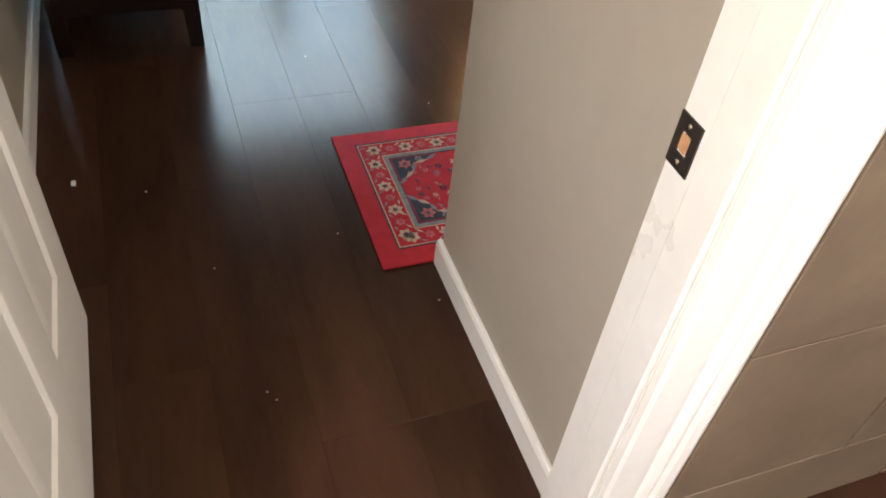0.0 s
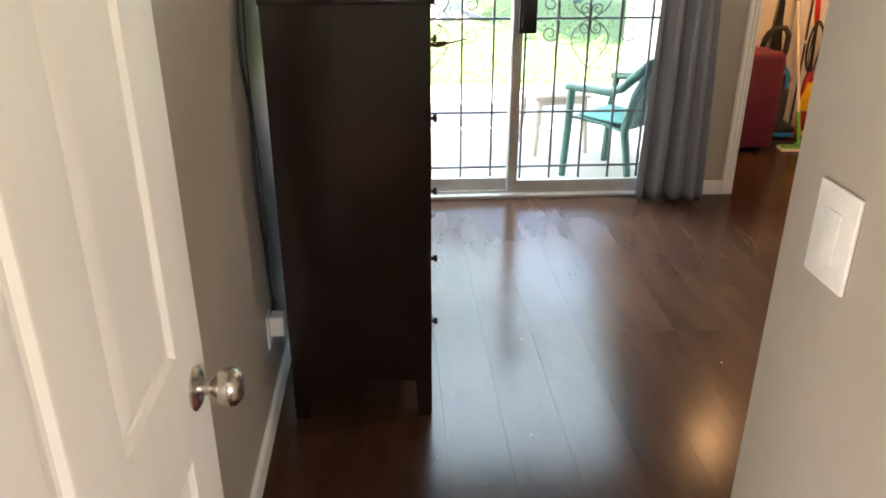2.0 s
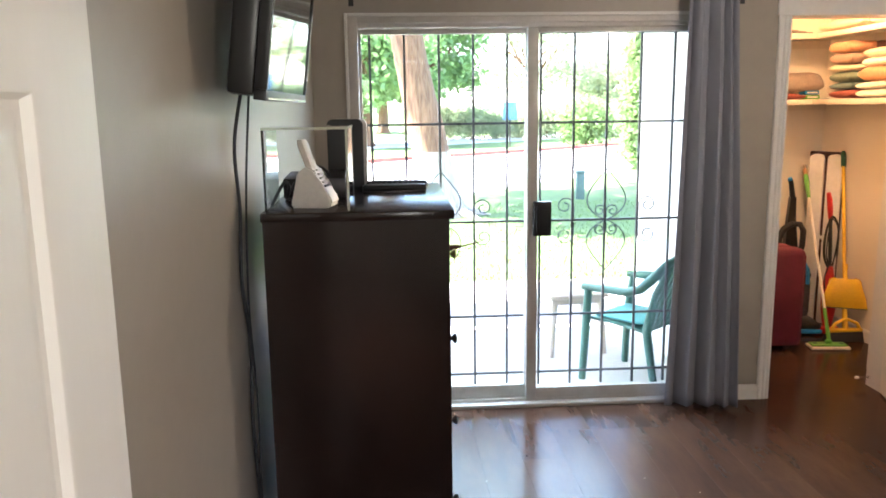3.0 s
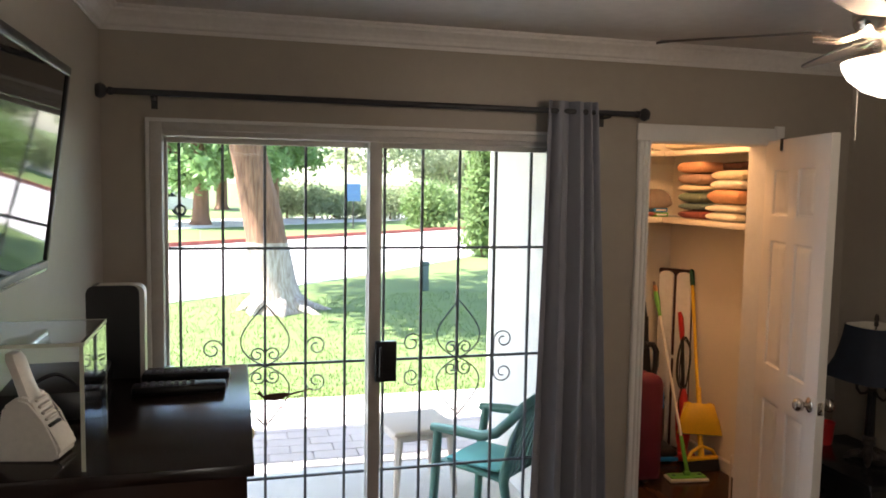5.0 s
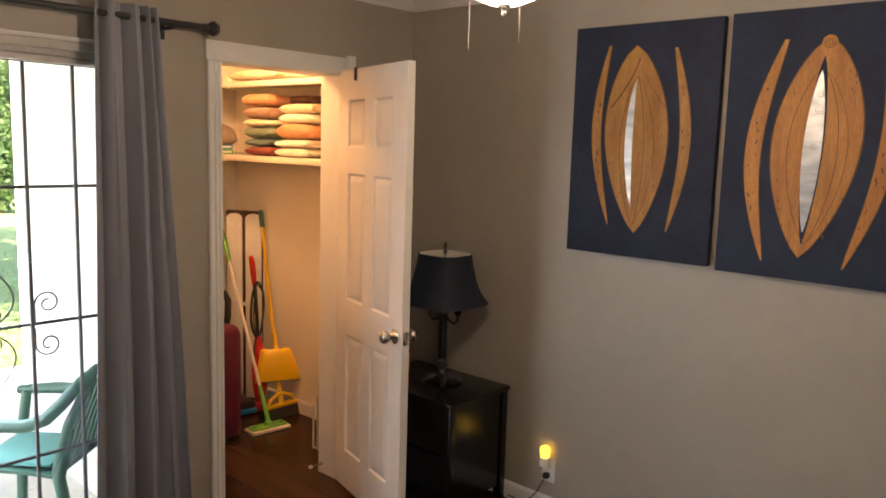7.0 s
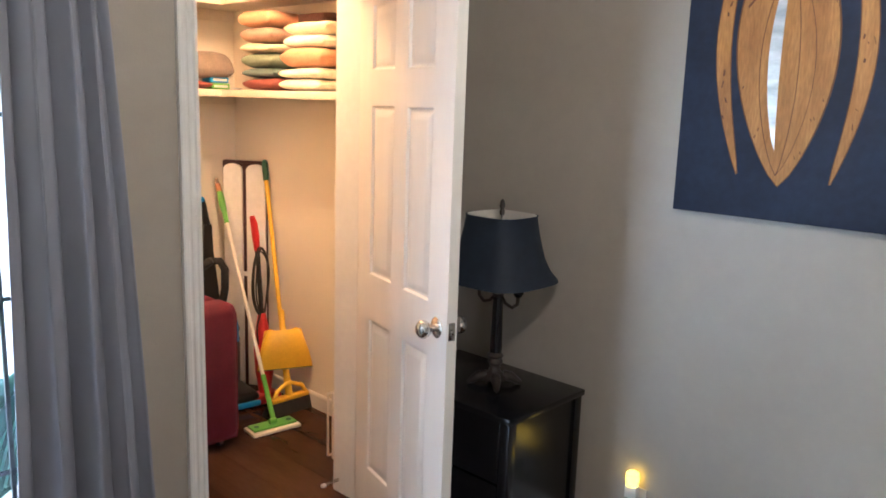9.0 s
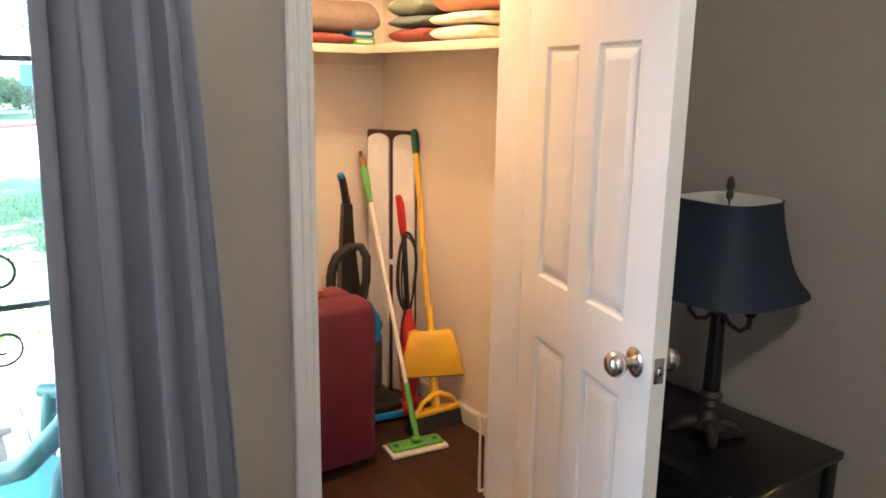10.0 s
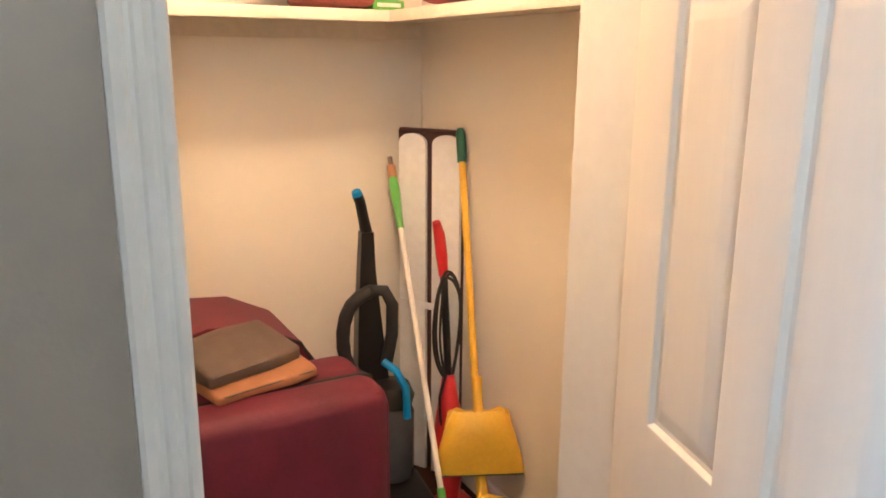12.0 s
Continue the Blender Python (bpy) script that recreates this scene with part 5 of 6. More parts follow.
for x_, m_, l_, z_ in ((3.035, M_GREEN, "green packet of wipes on the shelf", 0.001), (3.03, M_BLUE, "blue packet stacked on a green one", 0.032)):
    pk = thing("wipes_packet", pose(x_, 6.055, SH1 + z_, 0, 0, 6), l_, "packet")
    part("packet", box(B(), -0.055, 0.055, -0.035, 0.035, 0.0, 0.029, 0.006), m_, pk)
    part("label_bar", box(B(), -0.040, 0.040, -0.0362, -0.0345, 0.009, 0.020), M_PLATE, pk, smooth=None)
_bk = thing("paper_pad", pose(3.13, 6.18, SH1, 0, 0, -4), "white paper pad lying at the shelf edge", "paper pad")
part("sheets", box(B(), -0.09, 0.09, -0.06, 0.06, 0.0005, 0.012, 0.001), M_PLATE, _bk)
folded("folded_blanket", 3.15, 5.72, SH2 + 0.001, 0.28, 0.50, 0.060, C_CREAM, "cream blanket folded on the upper shelf", "blanket", 31)
folded("folded_blanket", 3.16, 5.28, SH2 + 0.001, 0.27, 0.30, 0.055, C_WHITE, "white sheet folded on the upper shelf", "blanket", 32)
folded("dark_bag", 3.245, 5.50, z, 0.13, 0.22, 0.050, C_PLUM, "dark plum cloth bag tucked behind towels", "bag", 33, layers=1)
_hg = thing("wire_hanger", pose(2.80, 6.02, SH2 + 0.004), "black wire hangers lying on the upper shelf", "hanger")
for _k in range(3):
    part("wire", tube(B(), [(-0.20 + 0.03 * _k, 0.0, 0.002 + 0.006 * _k), (0.0, 0.06 + 0.03 * _k, 0.012 + 0.008 * _k), (0.20 - 0.05 * _k, -0.01, 0.004 + 0.008 * _k), (-0.10, -0.015, 0.010)], 0.0025, 6), M_BLACKMAT, _hg)


def suitcase():
    x0, x1, y0, y1, h = 2.150, 2.792, 5.482, 5.80, 0.672
    s = thing("suitcase", pose(0, 0, 0), "large burgundy soft-sided suitcase standing on the floor", "suitcase")
    b = box(B(), x0, x1, y0, y0 + 0.15, 0.03, h, 0.045, 4)
    body = part("body", b, M_SUIT, s)
    part("body", box(B(), x0, x1, y0 + 0.152, y1, 0.03, h - 0.006, 0.045, 4), M_SUIT, s)
    part("zip", box(B(), x0 + 0.01, x1 - 0.008, y0 + 0.139, y0 + 0.163, 0.04, h - 0.013, 0.004), M_BLACKMAT, s, "dark zip gusset")
    part("piping", tube(B(), [(x0 + 0.03, y0 + 0.012, 0.045), (x1 - 0.018, y0 + 0.012, 0.045), (x1 - 0.010, y0 + 0.016, 0.08), (x1 - 0.010, y0 + 0.016, h - 0.05), (x1 - 0.03, y0 + 0.018, h - 0.014), (x0 + 0.03, y0 + 0.018, h - 0.014)], 0.004, 6), M_SUIT, body)
    part("handle", tube(B(), [(2.40, y0 + 0.24, h - 0.008), (2.41, y0 + 0.24, h + 0.022), (2.53, y0 + 0.24, h + 0.022), (2.54, y0 + 0.24, h - 0.008)], 0.011, 8), M_BLACKMAT, s)
    for x in (x0 + 0.08, x1 - 0.08):
        for y in (y0 + 0.06, y1 - 0.05):
            part("wheel", lathe(B(), [(0.0, -0.012), (0.022, -0.012), (0.024, 0.0), (0.022, 0.012), (0.0, 0.012)], (x, y, 0.0245), 14, "x"), M_BLACKMAT, s)
    return s


suitcase()
_b2 = thing("travel_bag", pose(2.52, 5.985, 0), "burgundy travel bag with sloping top behind the suitcase", "bag")
part("body", ring_loft(B(), [[(-0.24, y, 0.004), (0.20, y, 0.004), (0.215, y, 0.60), (0.15, y, 0.70), (0.02, y, 0.765), (-0.10, y, 0.775), (-0.24, y, 0.74)] for y in (-0.15, -0.13, 0.13, 0.15)]), M_SUIT, _b2, smooth=30)
part("zip", tube(B(), [(0.213, -0.152, 0.58), (0.15, -0.152, 0.695), (0.02, -0.152, 0.755), (-0.2, -0.152, 0.742)], 0.005, 6), M_BLACKMAT, _b2)


def leather(name, cx, cy, z, w, d, h, rot, material, label):
    t = thing(name, pose(cx, cy, z, 0, 0, rot), label, "leather goods")
    bm = box(B(), -w / 2, w / 2, -d / 2, d / 2, 0.001, h, 0.012, 3)
    bmesh.ops.subdivide_edges(bm, edges=[e for e in bm.edges if e.calc_length() > 0.06], cuts=7, use_grid_fill=True)
    for v in bm.verts:
        fold = 0.6 + 0.7 * (v.co.y / d + 0.5) + 0.18 * noise.noise((v.co.x * 7, v.co.y * 7, 3))
        v.co.z *= fold
        v.co.x += 0.010 * noise.noise((v.co.y * 9, v.co.z * 12, 5 + h))
        v.co.y += 0.010 * noise.noise((v.co.x * 9, v.co.z * 12, 9 + h))
    part("body", bm, material, t)
    part("seam", tube(B(), [(-w / 2 + 0.02, -d / 2 - 0.001, h * 0.5), (w / 2 - 0.02, -d / 2 - 0.001, h * 0.5)], 0.002, 6), M_LEATHER, t)


leather("leather_case", 2.495, 5.70, 0.6665, 0.285, 0.19, 0.046, 14, M_TAN, "tan leather case lying on the suitcase")
leather("leather_bag", 2.470, 5.735, 0.700, 0.275, 0.18, 0.060, 20, M_LEATHER, "worn brown leather bag resting on top")


def upright_vacuum():
    v = thing("upright_vacuum", pose(2.985, 6.02, 0, 0, 0, -8), "black upright vacuum cleaner with blue trim", "vacuum cleaner")
    part("head", box(B(), -0.13, 0.15, -0.20, 0.06, 0.012, 0.085, 0.025, 3), M_BLACK, v)
    part("bumper", box(B(), -0.125, 0.145, -0.215, -0.195, 0.015, 0.045, 0.008), M_BLUE, v, "blue bumper")
    for x in (-0.10, 0.12):
        part("wheel", lathe(B(), [(0.0, -0.014), (0.044, -0.014), (0.048, 0.0), (0.044, 0.014), (0.0, 0.014)], (x, 0.07, 0.049), 18, "x"), M_BLACKMAT, v)
    part("dust_bin", lathe(B(), [(0.0, 0.10), (0.070, 0.10), (0.076, 0.13), (0.076, 0.33), (0.066, 0.36), (0.0, 0.36)], (0.045, 0.0, 0), 24), M_SMOKE, v, "smoky clear dust bin")
    part("bin_cap", lathe(B(), [(0.0, 0.36), (0.070, 0.36), (0.078, 0.39), (0.060, 0.43), (0.0, 0.44)], (0.045, 0.0, 0), 24), M_BLACK, v)
    part("spine", ring_loft(B(), [[(cx + a * w, cy + b * d, z) for a, b in ((-1, -1), (1, -1), (1, 1), (-1, 1))] for cx, cy, z, w, d in
                                  ((0.0, 0.055, 0.08, 0.05, 0.03), (-0.005, 0.06, 0.40, 0.055, 0.035), (-0.012, 0.065, 0.62, 0.040, 0.030), (-0.014, 0.07, 0.80, 0.026, 0.024), (-0.012, 0.07, 0.93, 0.020, 0.020))]), M_BLACK, v, smooth=30)
    hnd = part("handle", tube(B(), [(-0.012, 0.07, 0.93), (-0.020, 0.066, 0.97), (-0.035, 0.050, 1.03), (-0.046, 0.040, 1.055)], [0.020, 0.018, 0.017, 0.017], 12), M_BLACK, v)
    part("handle_cap", tube(B(), [(-0.046, 0.040, 1.055), (-0.051, 0.036, 1.068)], [0.0175, 0.014], 12), M_BLUE, hnd, "blue handle tip")
    part("carry_handle", tube(B(), [(0.015, -0.02, 0.515), (0.045, -0.055, 0.495), (0.072, -0.075, 0.44), (0.076, -0.078, 0.335)], 0.013, 10), M_BLUE, v, "bright blue carry handle")
    hose = [(-0.02, 0.02, 0.745)] + [(-0.025 - 0.085 * math.sin(math.pi * i / 18), 0.01, 0.745 - 0.30 * i / 18 + 0.03 * math.sin(math.pi * i / 9)) for i in range(19)]
    part("hose", tube(B(), hose, [0.021 + 0.0018 * (k % 2) for k in range(len(hose))], 12), M_BLACKMAT, v, "ribbed grey hose")
    part("hose", tube(B(), [(-0.02, 0.03, 0.745), (0.03, 0.01, 0.745), (0.052, 0.0, 0.70), (0.050, 0.0, 0.60), (0.03, 0.0, 0.50)], 0.020, 12), M_BLACKMAT, v, "ribbed grey hose")
    return v


upright_vacuum()


def pole(name_, parent, a, b, r, material, label=""):
    return part(name_, tube(B(), [a, b], r, 12), material, parent, label)


def lerp(a, b, f):
    return tuple(p + (q - p) * f for p, q in zip(a, b))


def floor_mop():
    m = thing("floor_mop", pose(0, 0, 0), "flat floor mop with green head and white cloth", "mop")
    foot, top = (3.0, 5.535, 0.045), (3.158, 6.285, 1.135)
    c, r = Vector((2.992, 5.530, 0)), Matrix.Rotation(radians(-7), 3, "Z")

    def at(bm):
        for v in bm.verts:
            v.co = r @ v.co + c
        return bm

    part("pad", at(box(B(), -0.125, 0.125, -0.056, 0.056, 0.002, 0.020, 0.006)), M_PAD, m, "white disposable cloth")
    hd = part("head", at(box(B(), -0.112, 0.112, -0.036, 0.040, 0.020, 0.032, 0.005)), M_GREEN, m)
    for x in (-0.085, 0.085):
        part("gripper", at(lathe(B(), [(0.0, 0.032), (0.013, 0.032), (0.012, 0.034), (0.0, 0.034)], (x, 0, 0), 12)), M_DKGREEN, hd)
    part("swivel", at(lathe(B(), [(0.0, -0.018), (0.014, -0.018), (0.014, 0.018), (0.0, 0.018)], (0, 0, 0.043), 14, "x")), M_GREEN, m)
    pole("lower_pole", m, foot, lerp(foot, top, 0.17), 0.0125, M_GREEN)
    pole("pole", m, lerp(foot, top, 0.168), lerp(foot, top, 0.80), 0.0095, M_PLATE, "white metal pole")
    part("grip", tube(B(), [lerp(foot, top, f) for f in (0.80, 0.84, 0.90, 0.94)], [0.012, 0.013, 0.018, 0.014], 12), M_GREEN, m, "lime green grip")
    pole("end_cap", m, lerp(foot, top, 0.94), lerp(foot, top, 0.975), 0.015, M_TAN, "brown hang cap")
    pole("hang_loop", m, lerp(foot, top, 0.975), top, 0.009, M_LEATHER)
    return m


floor_mop()


def broom():
    b = thing("broom", pose(0, 0, 0), "yellow broom with black bristles leaning in the corner", "broom")
    lo, hi = (3.190, 5.700, 0.20), (3.293, 6.035, 1.250)
    pole("pole", b, lo, lerp(lo, hi, 0.905), 0.0115, M_YELLOW)
    part("grip", tube(B(), [lerp(lo, hi, 0.90), lerp(lo, hi, 0.985), hi], [0.0155, 0.0155, 0.010], 12), M_DKGREEN, b, "dark green foam grip")
    part("socket", tube(B(), [(3.180, 5.660, 0.085), lo, lerp(lo, hi, 0.10)], [0.020, 0.017, 0.014], 12), M_YELLOW, b)
    fr = part("bracket", tube(B(), [(3.075, 5.655, 0.075), (3.105, 5.655, 0.125), (3.165, 5.665, 0.150), (3.195, 5.665, 0.150), (3.255, 5.655, 0.125), (3.285, 5.655, 0.075)], 0.011, 10), M_YELLOW, b)
    part("bar", box(B(), 3.065, 3.292, 5.635, 5.680, 0.068, 0.092, 0.008), M_YELLOW, fr)
    rnd = random.Random(2)
    bm = B()
    for i in range(46):
        for j in range(5):
            f, g = i / 45, j / 4
            x, y = 3.070 + 0.218 * f, 5.640 + 0.034 * g
            sx = (f - 0.5) * 0.07
            ring_loft(bm, [[(x + a * 0.0024, y + c * 0.0024, 0.070) for a, c in ((-1, -1), (1, -1), (1, 1), (-1, 1))],
                           [(min(x + sx, 3.292) + a * 0.0030, y + (g - 0.5) * 0.03 + c * 0.003, 0.002 + rnd.random() * 0.006) for a, c in ((-1, -1), (1, -1), (1, 1), (-1, 1))]])
    part("bristles", bm, M_BLACKMAT, b, "dark grey bristles", smooth=None)["kind"] = "stuff"
    return b


broom()


def dustpan():
    """Clips to the broom's pole, standing upright with its mouth downwards."""
    d = thing("dustpan", pose(3.176, 5.685, 0.225, -18, 0, -24), "yellow plastic dustpan clipped on the broom pole", "dustpan")
    rings = []
    for z_, w, dep in ((0.0, 0.162, 0.012), (0.02, 0.160, 0.020), (0.08, 0.150, 0.045), (0.15, 0.128, 0.062), (0.205, 0.105, 0.060), (0.225, 0.092, 0.05)):
        n = 12
        outer = [(w * math.cos(math.pi * k / n) * 1.0, -dep * math.sin(math.pi * k / n) ** 0.6, z_) for k in range(n + 1)]
        inner = [(x * 0.96, y + 0.004, z_) for x, y, _ in outer[::-1]]
        rings.append(outer + inner)
    part("pan", ring_loft(B(), rings), M_YELLOW, d, smooth=50)
    part("back_plate", prism(B(), [(-0.16, 0.001), (0.16, 0.001), (0.13, 0.14), (0.110, 0.225), (0.075, 0.238), (0.045, 0.225), (-0.045, 0.225), (-0.075, 0.238), (-0.110, 0.225), (-0.13, 0.14)], "y", 0.002, 0.008), M_YELLOW, d, smooth=None)
    part("lip", box(B(), -0.160, 0.160, -0.004, 0.008, -0.006, 0.001, 0.001), M_DKGREEN, d, "dark rubber lip")
    part("handle", tube(B(), [(0.0, -0.004, 0.205), (0.0, 0.010, 0.265), (0.0, 0.018, 0.345)], [0.021, 0.017, 0.018], 12), M_YELLOW, d)
    d.scale = (0.86, 0.86, 0.86)
    return d


dustpan()


def steam_mop():
    s = thing("stick_cleaner", pose(0, 0, 0), "red and black stick floor cleaner with wrapped cord", "stick cleaner")
    part("head", box(B(), 3.06, 3.24, 5.80, 5.90, 0.004, 0.055, 0.02, 3), M_RED, s)
    part("body", tube(B(), [(3.165, 5.855, 0.05), (3.180, 5.88, 0.16), (3.188, 5.90, 0.28), (3.192, 5.915, 0.38), (3.196, 5.925, 0.46)], [0.030, 0.048, 0.052, 0.034, 0.020], 14), M_RED, s)
    part("shaft", tube(B(), [(3.196, 5.925, 0.45), (3.192, 5.955, 0.80)], 0.0125, 12), M_BLACK, s, "black shaft")
    part("grip", tube(B(), [(3.192, 5.955, 0.79), (3.184, 5.955, 0.86), (3.172, 5.950, 0.93), (3.158, 5.945, 0.972)], [0.015, 0.019, 0.018, 0.013], 12), M_RED, s, "bright red grip")
    for dx, w, top in ((0.0, 0.050, 0.81), (0.006, 0.040, 0.80), (-0.004, 0.056, 0.79)):
        loop = []
        for k in range(29):
            a = 2 * math.pi * k / 28
            loop.append((3.194 + dx + w * math.sin(a) * (0.9 + 0.1 * math.cos(a)), 5.925 + 0.006 * math.cos(3 * a), (top + 0.45) / 2 + (top - 0.45) / 2 * math.cos(a)))
        part("cord", tube(B(), loop, 0.0048, 6, caps=False), M_BLACKMAT, s, "black wound cord")
    part("cord_end", tube(B(), [(3.18, 5.91, 0.47), (3.15, 5.90, 0.40), (3.145, 5.885, 0.33), (3.16, 5.88, 0.26)], 0.0045, 6), M_BLACKMAT, s)
    return s


steam_mop()


def slat_panels():
    """Two narrow white boards with rounded tops in a dark frame, leaning across the corner."""
    p = thing("board_pair", pose(3.238, 6.135, 0.0, 0, 0, -60), "pair of white boards with rounded tops, dark backing", "boards")
    for x0, x1 in ((-0.120, -0.013), (0.013, 0.120)):
        r = (x1 - x0) / 2
        cx = (x0 + x1) / 2
        poly = [(x0, 0.003), (x1, 0.003)] + [(cx + r * math.cos(a), 1.225 - r * 0.62 + r * 0.62 * math.sin(a)) for a in [math.pi * k / 14 for k in range(15)]]
        part("board", prism(B(), poly, "y", -0.012, 0.002), M_WHITEBOARD, p, "white board with rounded top", smooth=None)
    part("backing", box(B(), -0.132, 0.126, 0.003, 0.016, 0.003, 1.236, 0.003), M_BURG, p, "dark burgundy backing")
    part("strap", box(B(), -0.120, 0.120, -0.0145, -0.0125, 0.62, 0.645), M_WHITEBOARD, p)
    part("top_bar", box(B(), -0.122, 0.122, -0.006, 0.018, 1.229, 1.242, 0.003), M_BURG, p)
    return p


slat_panels()


def drying_rack():
    d = thing("wire_rack", pose(0, 0, 0), "folded white wire rack leaning on closet wall", "rack")
    for y, top in ((5.085, 0.300), (5.120, 0.292)):
        part("frame", tube(B(), [(3.005, y, 0.004), (3.012, y + 0.012, top), (3.285, y + 0.012, top), (3.285, y, 0.004), (3.005, y, 0.004)], 0.0055, 8), M_PLATE, d)
    for k in range(9):
        f = (k + 1) / 10
        part("wire", tube(B(), [(3.005 + 0.28 * f, 5.085, 0.004), (3.005 + 0.28 * f, 5.097, 0.30)], 0.0026, 6), M_PLATE, d)
    return d


drying_rack()
# small fittings of the closet door
_hk = thing("door_hook", _cd.matrix_world.copy(), "black over-door hook on top of closet door", "hook")
part("strap", box(B(), 0.165, 0.190, -0.004, 0.039, 2.0185, 2.0215), M_BLACKMAT, _hk, smooth=None)
part("drop", box(B(), 0.165, 0.190, -0.004, -0.001, 1.965, 2.0185), M_BLACKMAT, _hk, smooth=None)
part("drop", box(B(), 0.165, 0.190, 0.036, 0.039, 1.975, 2.0185), M_BLACKMAT, _hk, smooth=None)
_ds = thing("door_stop", pose(CL1 - 0.018, YN + 0.115, 0.055), "white-tipped spring door stop near the jamb", "door stop")
part("spring", tube(B(), [(-0.070 * k / 90, 0.006 * math.cos(k * 0.8), 0.006 * math.sin(k * 0.8)) for k in range(91)], 0.0014, 5), M_NICKEL, _ds)
part("tip", lathe(B(), [(0.0, -0.088), (0.007, -0.086), (0.009, -0.078), (0.008, -0.068), (0.0, -0.068)], seg=12, axis="x"), M_PLATE, _ds)


# ---------------------------------------------------------------- hall seen through the entry
def hall_tiles():
    t = solid("wall_tile_panel", box(B(), XP + 0.100, 2.19, DW0 - 0.010, DW0 - 0.001, 0.0, 1.30), M_GROUT, "tan stone-look tile wainscot in the hall", "tile", "structure", smooth=None)
    me = {}
    for k, (za, zb) in enumerate(((0.004, 0.205), (0.209, 0.610), (0.614, 1.015), (1.019, 1.296))):
        x = XP + 0.102 - 0.21 * (k % 2)
        while x < 2.18:
            a, b = max(x, XP + 0.102), min(x + 0.60, 2.188)
            key = (round(b - a, 3), round(zb - za, 3))
            if key not in me:
                w_, h_ = key
                me[key] = finish("tile", box(B(), -w_ / 2 + 0.002, w_ / 2 - 0.002, -0.008, 0, -h_ / 2, h_ / 2, 0.0015, 1), M_TILE)
            o = new("tile", me[key])
            o.parent = t
            o.location = ((a + b) / 2, DW0 - 0.0102, (za + zb) / 2)
            x += 0.604
    return t


hall_tiles()
# out-of-view frames, added round the two hall lamps
for _n, _m in (("window_2", pose(-1.27, -0.45, 1.5, 0, 0, 90)), ("window_3", pose(1.40, -1.57, 1.5))):
    _hw = thing(_n, _m, "white framed hall window, added out of view", "window")
    _hw["kind"] = "structure"
    for _q in ((-0.4, 0.4, -0.6, -0.55), (-0.4, 0.4, 0.55, 0.6), (-0.4, -0.36, -0.55, 0.55), (0.36, 0.4, -0.55, 0.55)):
        part("window_frame", box(B(), _q[0], _q[1], -0.04, 0.04, _q[2], _q[3]), M_TRIM, _hw, smooth=None)


# ---------------------------------------------------------------- outside: patio, lawn, road, trees
GZ = -0.08
_g = B()
_gs = 900.0
vs_ = [_g.verts.new(p) for p in ((-_gs, -_gs, GZ - 0.04), (_gs, -_gs, GZ - 0.04), (_gs, _gs, GZ - 0.04), (-_gs, _gs, GZ - 0.04))]
_g.faces.new(vs_)
solid("ground", _g, M_LAWN, "sunlit green lawn reaching far back", "lawn", "structure", smooth=None)
solid("pavement_patio", box(B(), -5.0, 1.995, YN + 0.142, 6.44, GZ - 0.16, GZ, 0.004), M_CONC, "pale concrete patio slab", "patio", "structure")
_pe = solid("pavement_edge", box(B(), -5.0, 6.0, 7.60, 8.15, GZ - 0.16, GZ - 0.005, 0.01), M_CONC, "pale concrete walkway along the lawn", "walkway", "structure")
_pb = solid("pavement_bed", box(B(), -5.0, 6.0, 6.444, 7.596, GZ - 0.16, GZ - 0.012), M_GROUT, "paver patio band with sand joints", "pavers", "structure", smooth=None)
solid("wall_outer_closet", box(B(), 1.985, 1.9995, YN + 0.145, YB + 0.135, GZ, 2.9), M_STUCCO, "white stucco outer wall beside the patio", "wall", "structure", smooth=None)
solid("wall_outer_closet_end", box(B(), 1.985, XR + 0.16, YB + 0.121, YB + 0.135, GZ, 2.9), M_STUCCO, "white stucco outer wall end", "wall", "structure", smooth=None)
# never in view: panels, gap and slats added to shape the patio's sun patches
_cov = thing("patio_cover", pose(0, 0, 0), "unseen roof panels and slats added to shade the patio", "patio cover")
part("roof", box(B(), -4.0, -2.0, YN + 0.15, 6.50, 3.38, 3.46), M_STUCCO, _cov, smooth=None)
part("roof", box(B(), -4.0, 3.5, 6.66, 7.40, 3.38, 3.46), M_STUCCO, _cov, smooth=None)
for _k in range(9):
    part("slat", box(B(), -2.0, -0.6, 4.95 + 0.19 * _k, 5.05 + 0.19 * _k, 3.38, 3.46), M_STUCCO, _cov, smooth=None)
for _x in (-3.9, 3.35):
    part("post", box(B(), _x - 0.06, _x + 0.06, 7.6, 7.72, GZ - 0.01, 3.38), M_STUCCO, _cov, smooth=None)


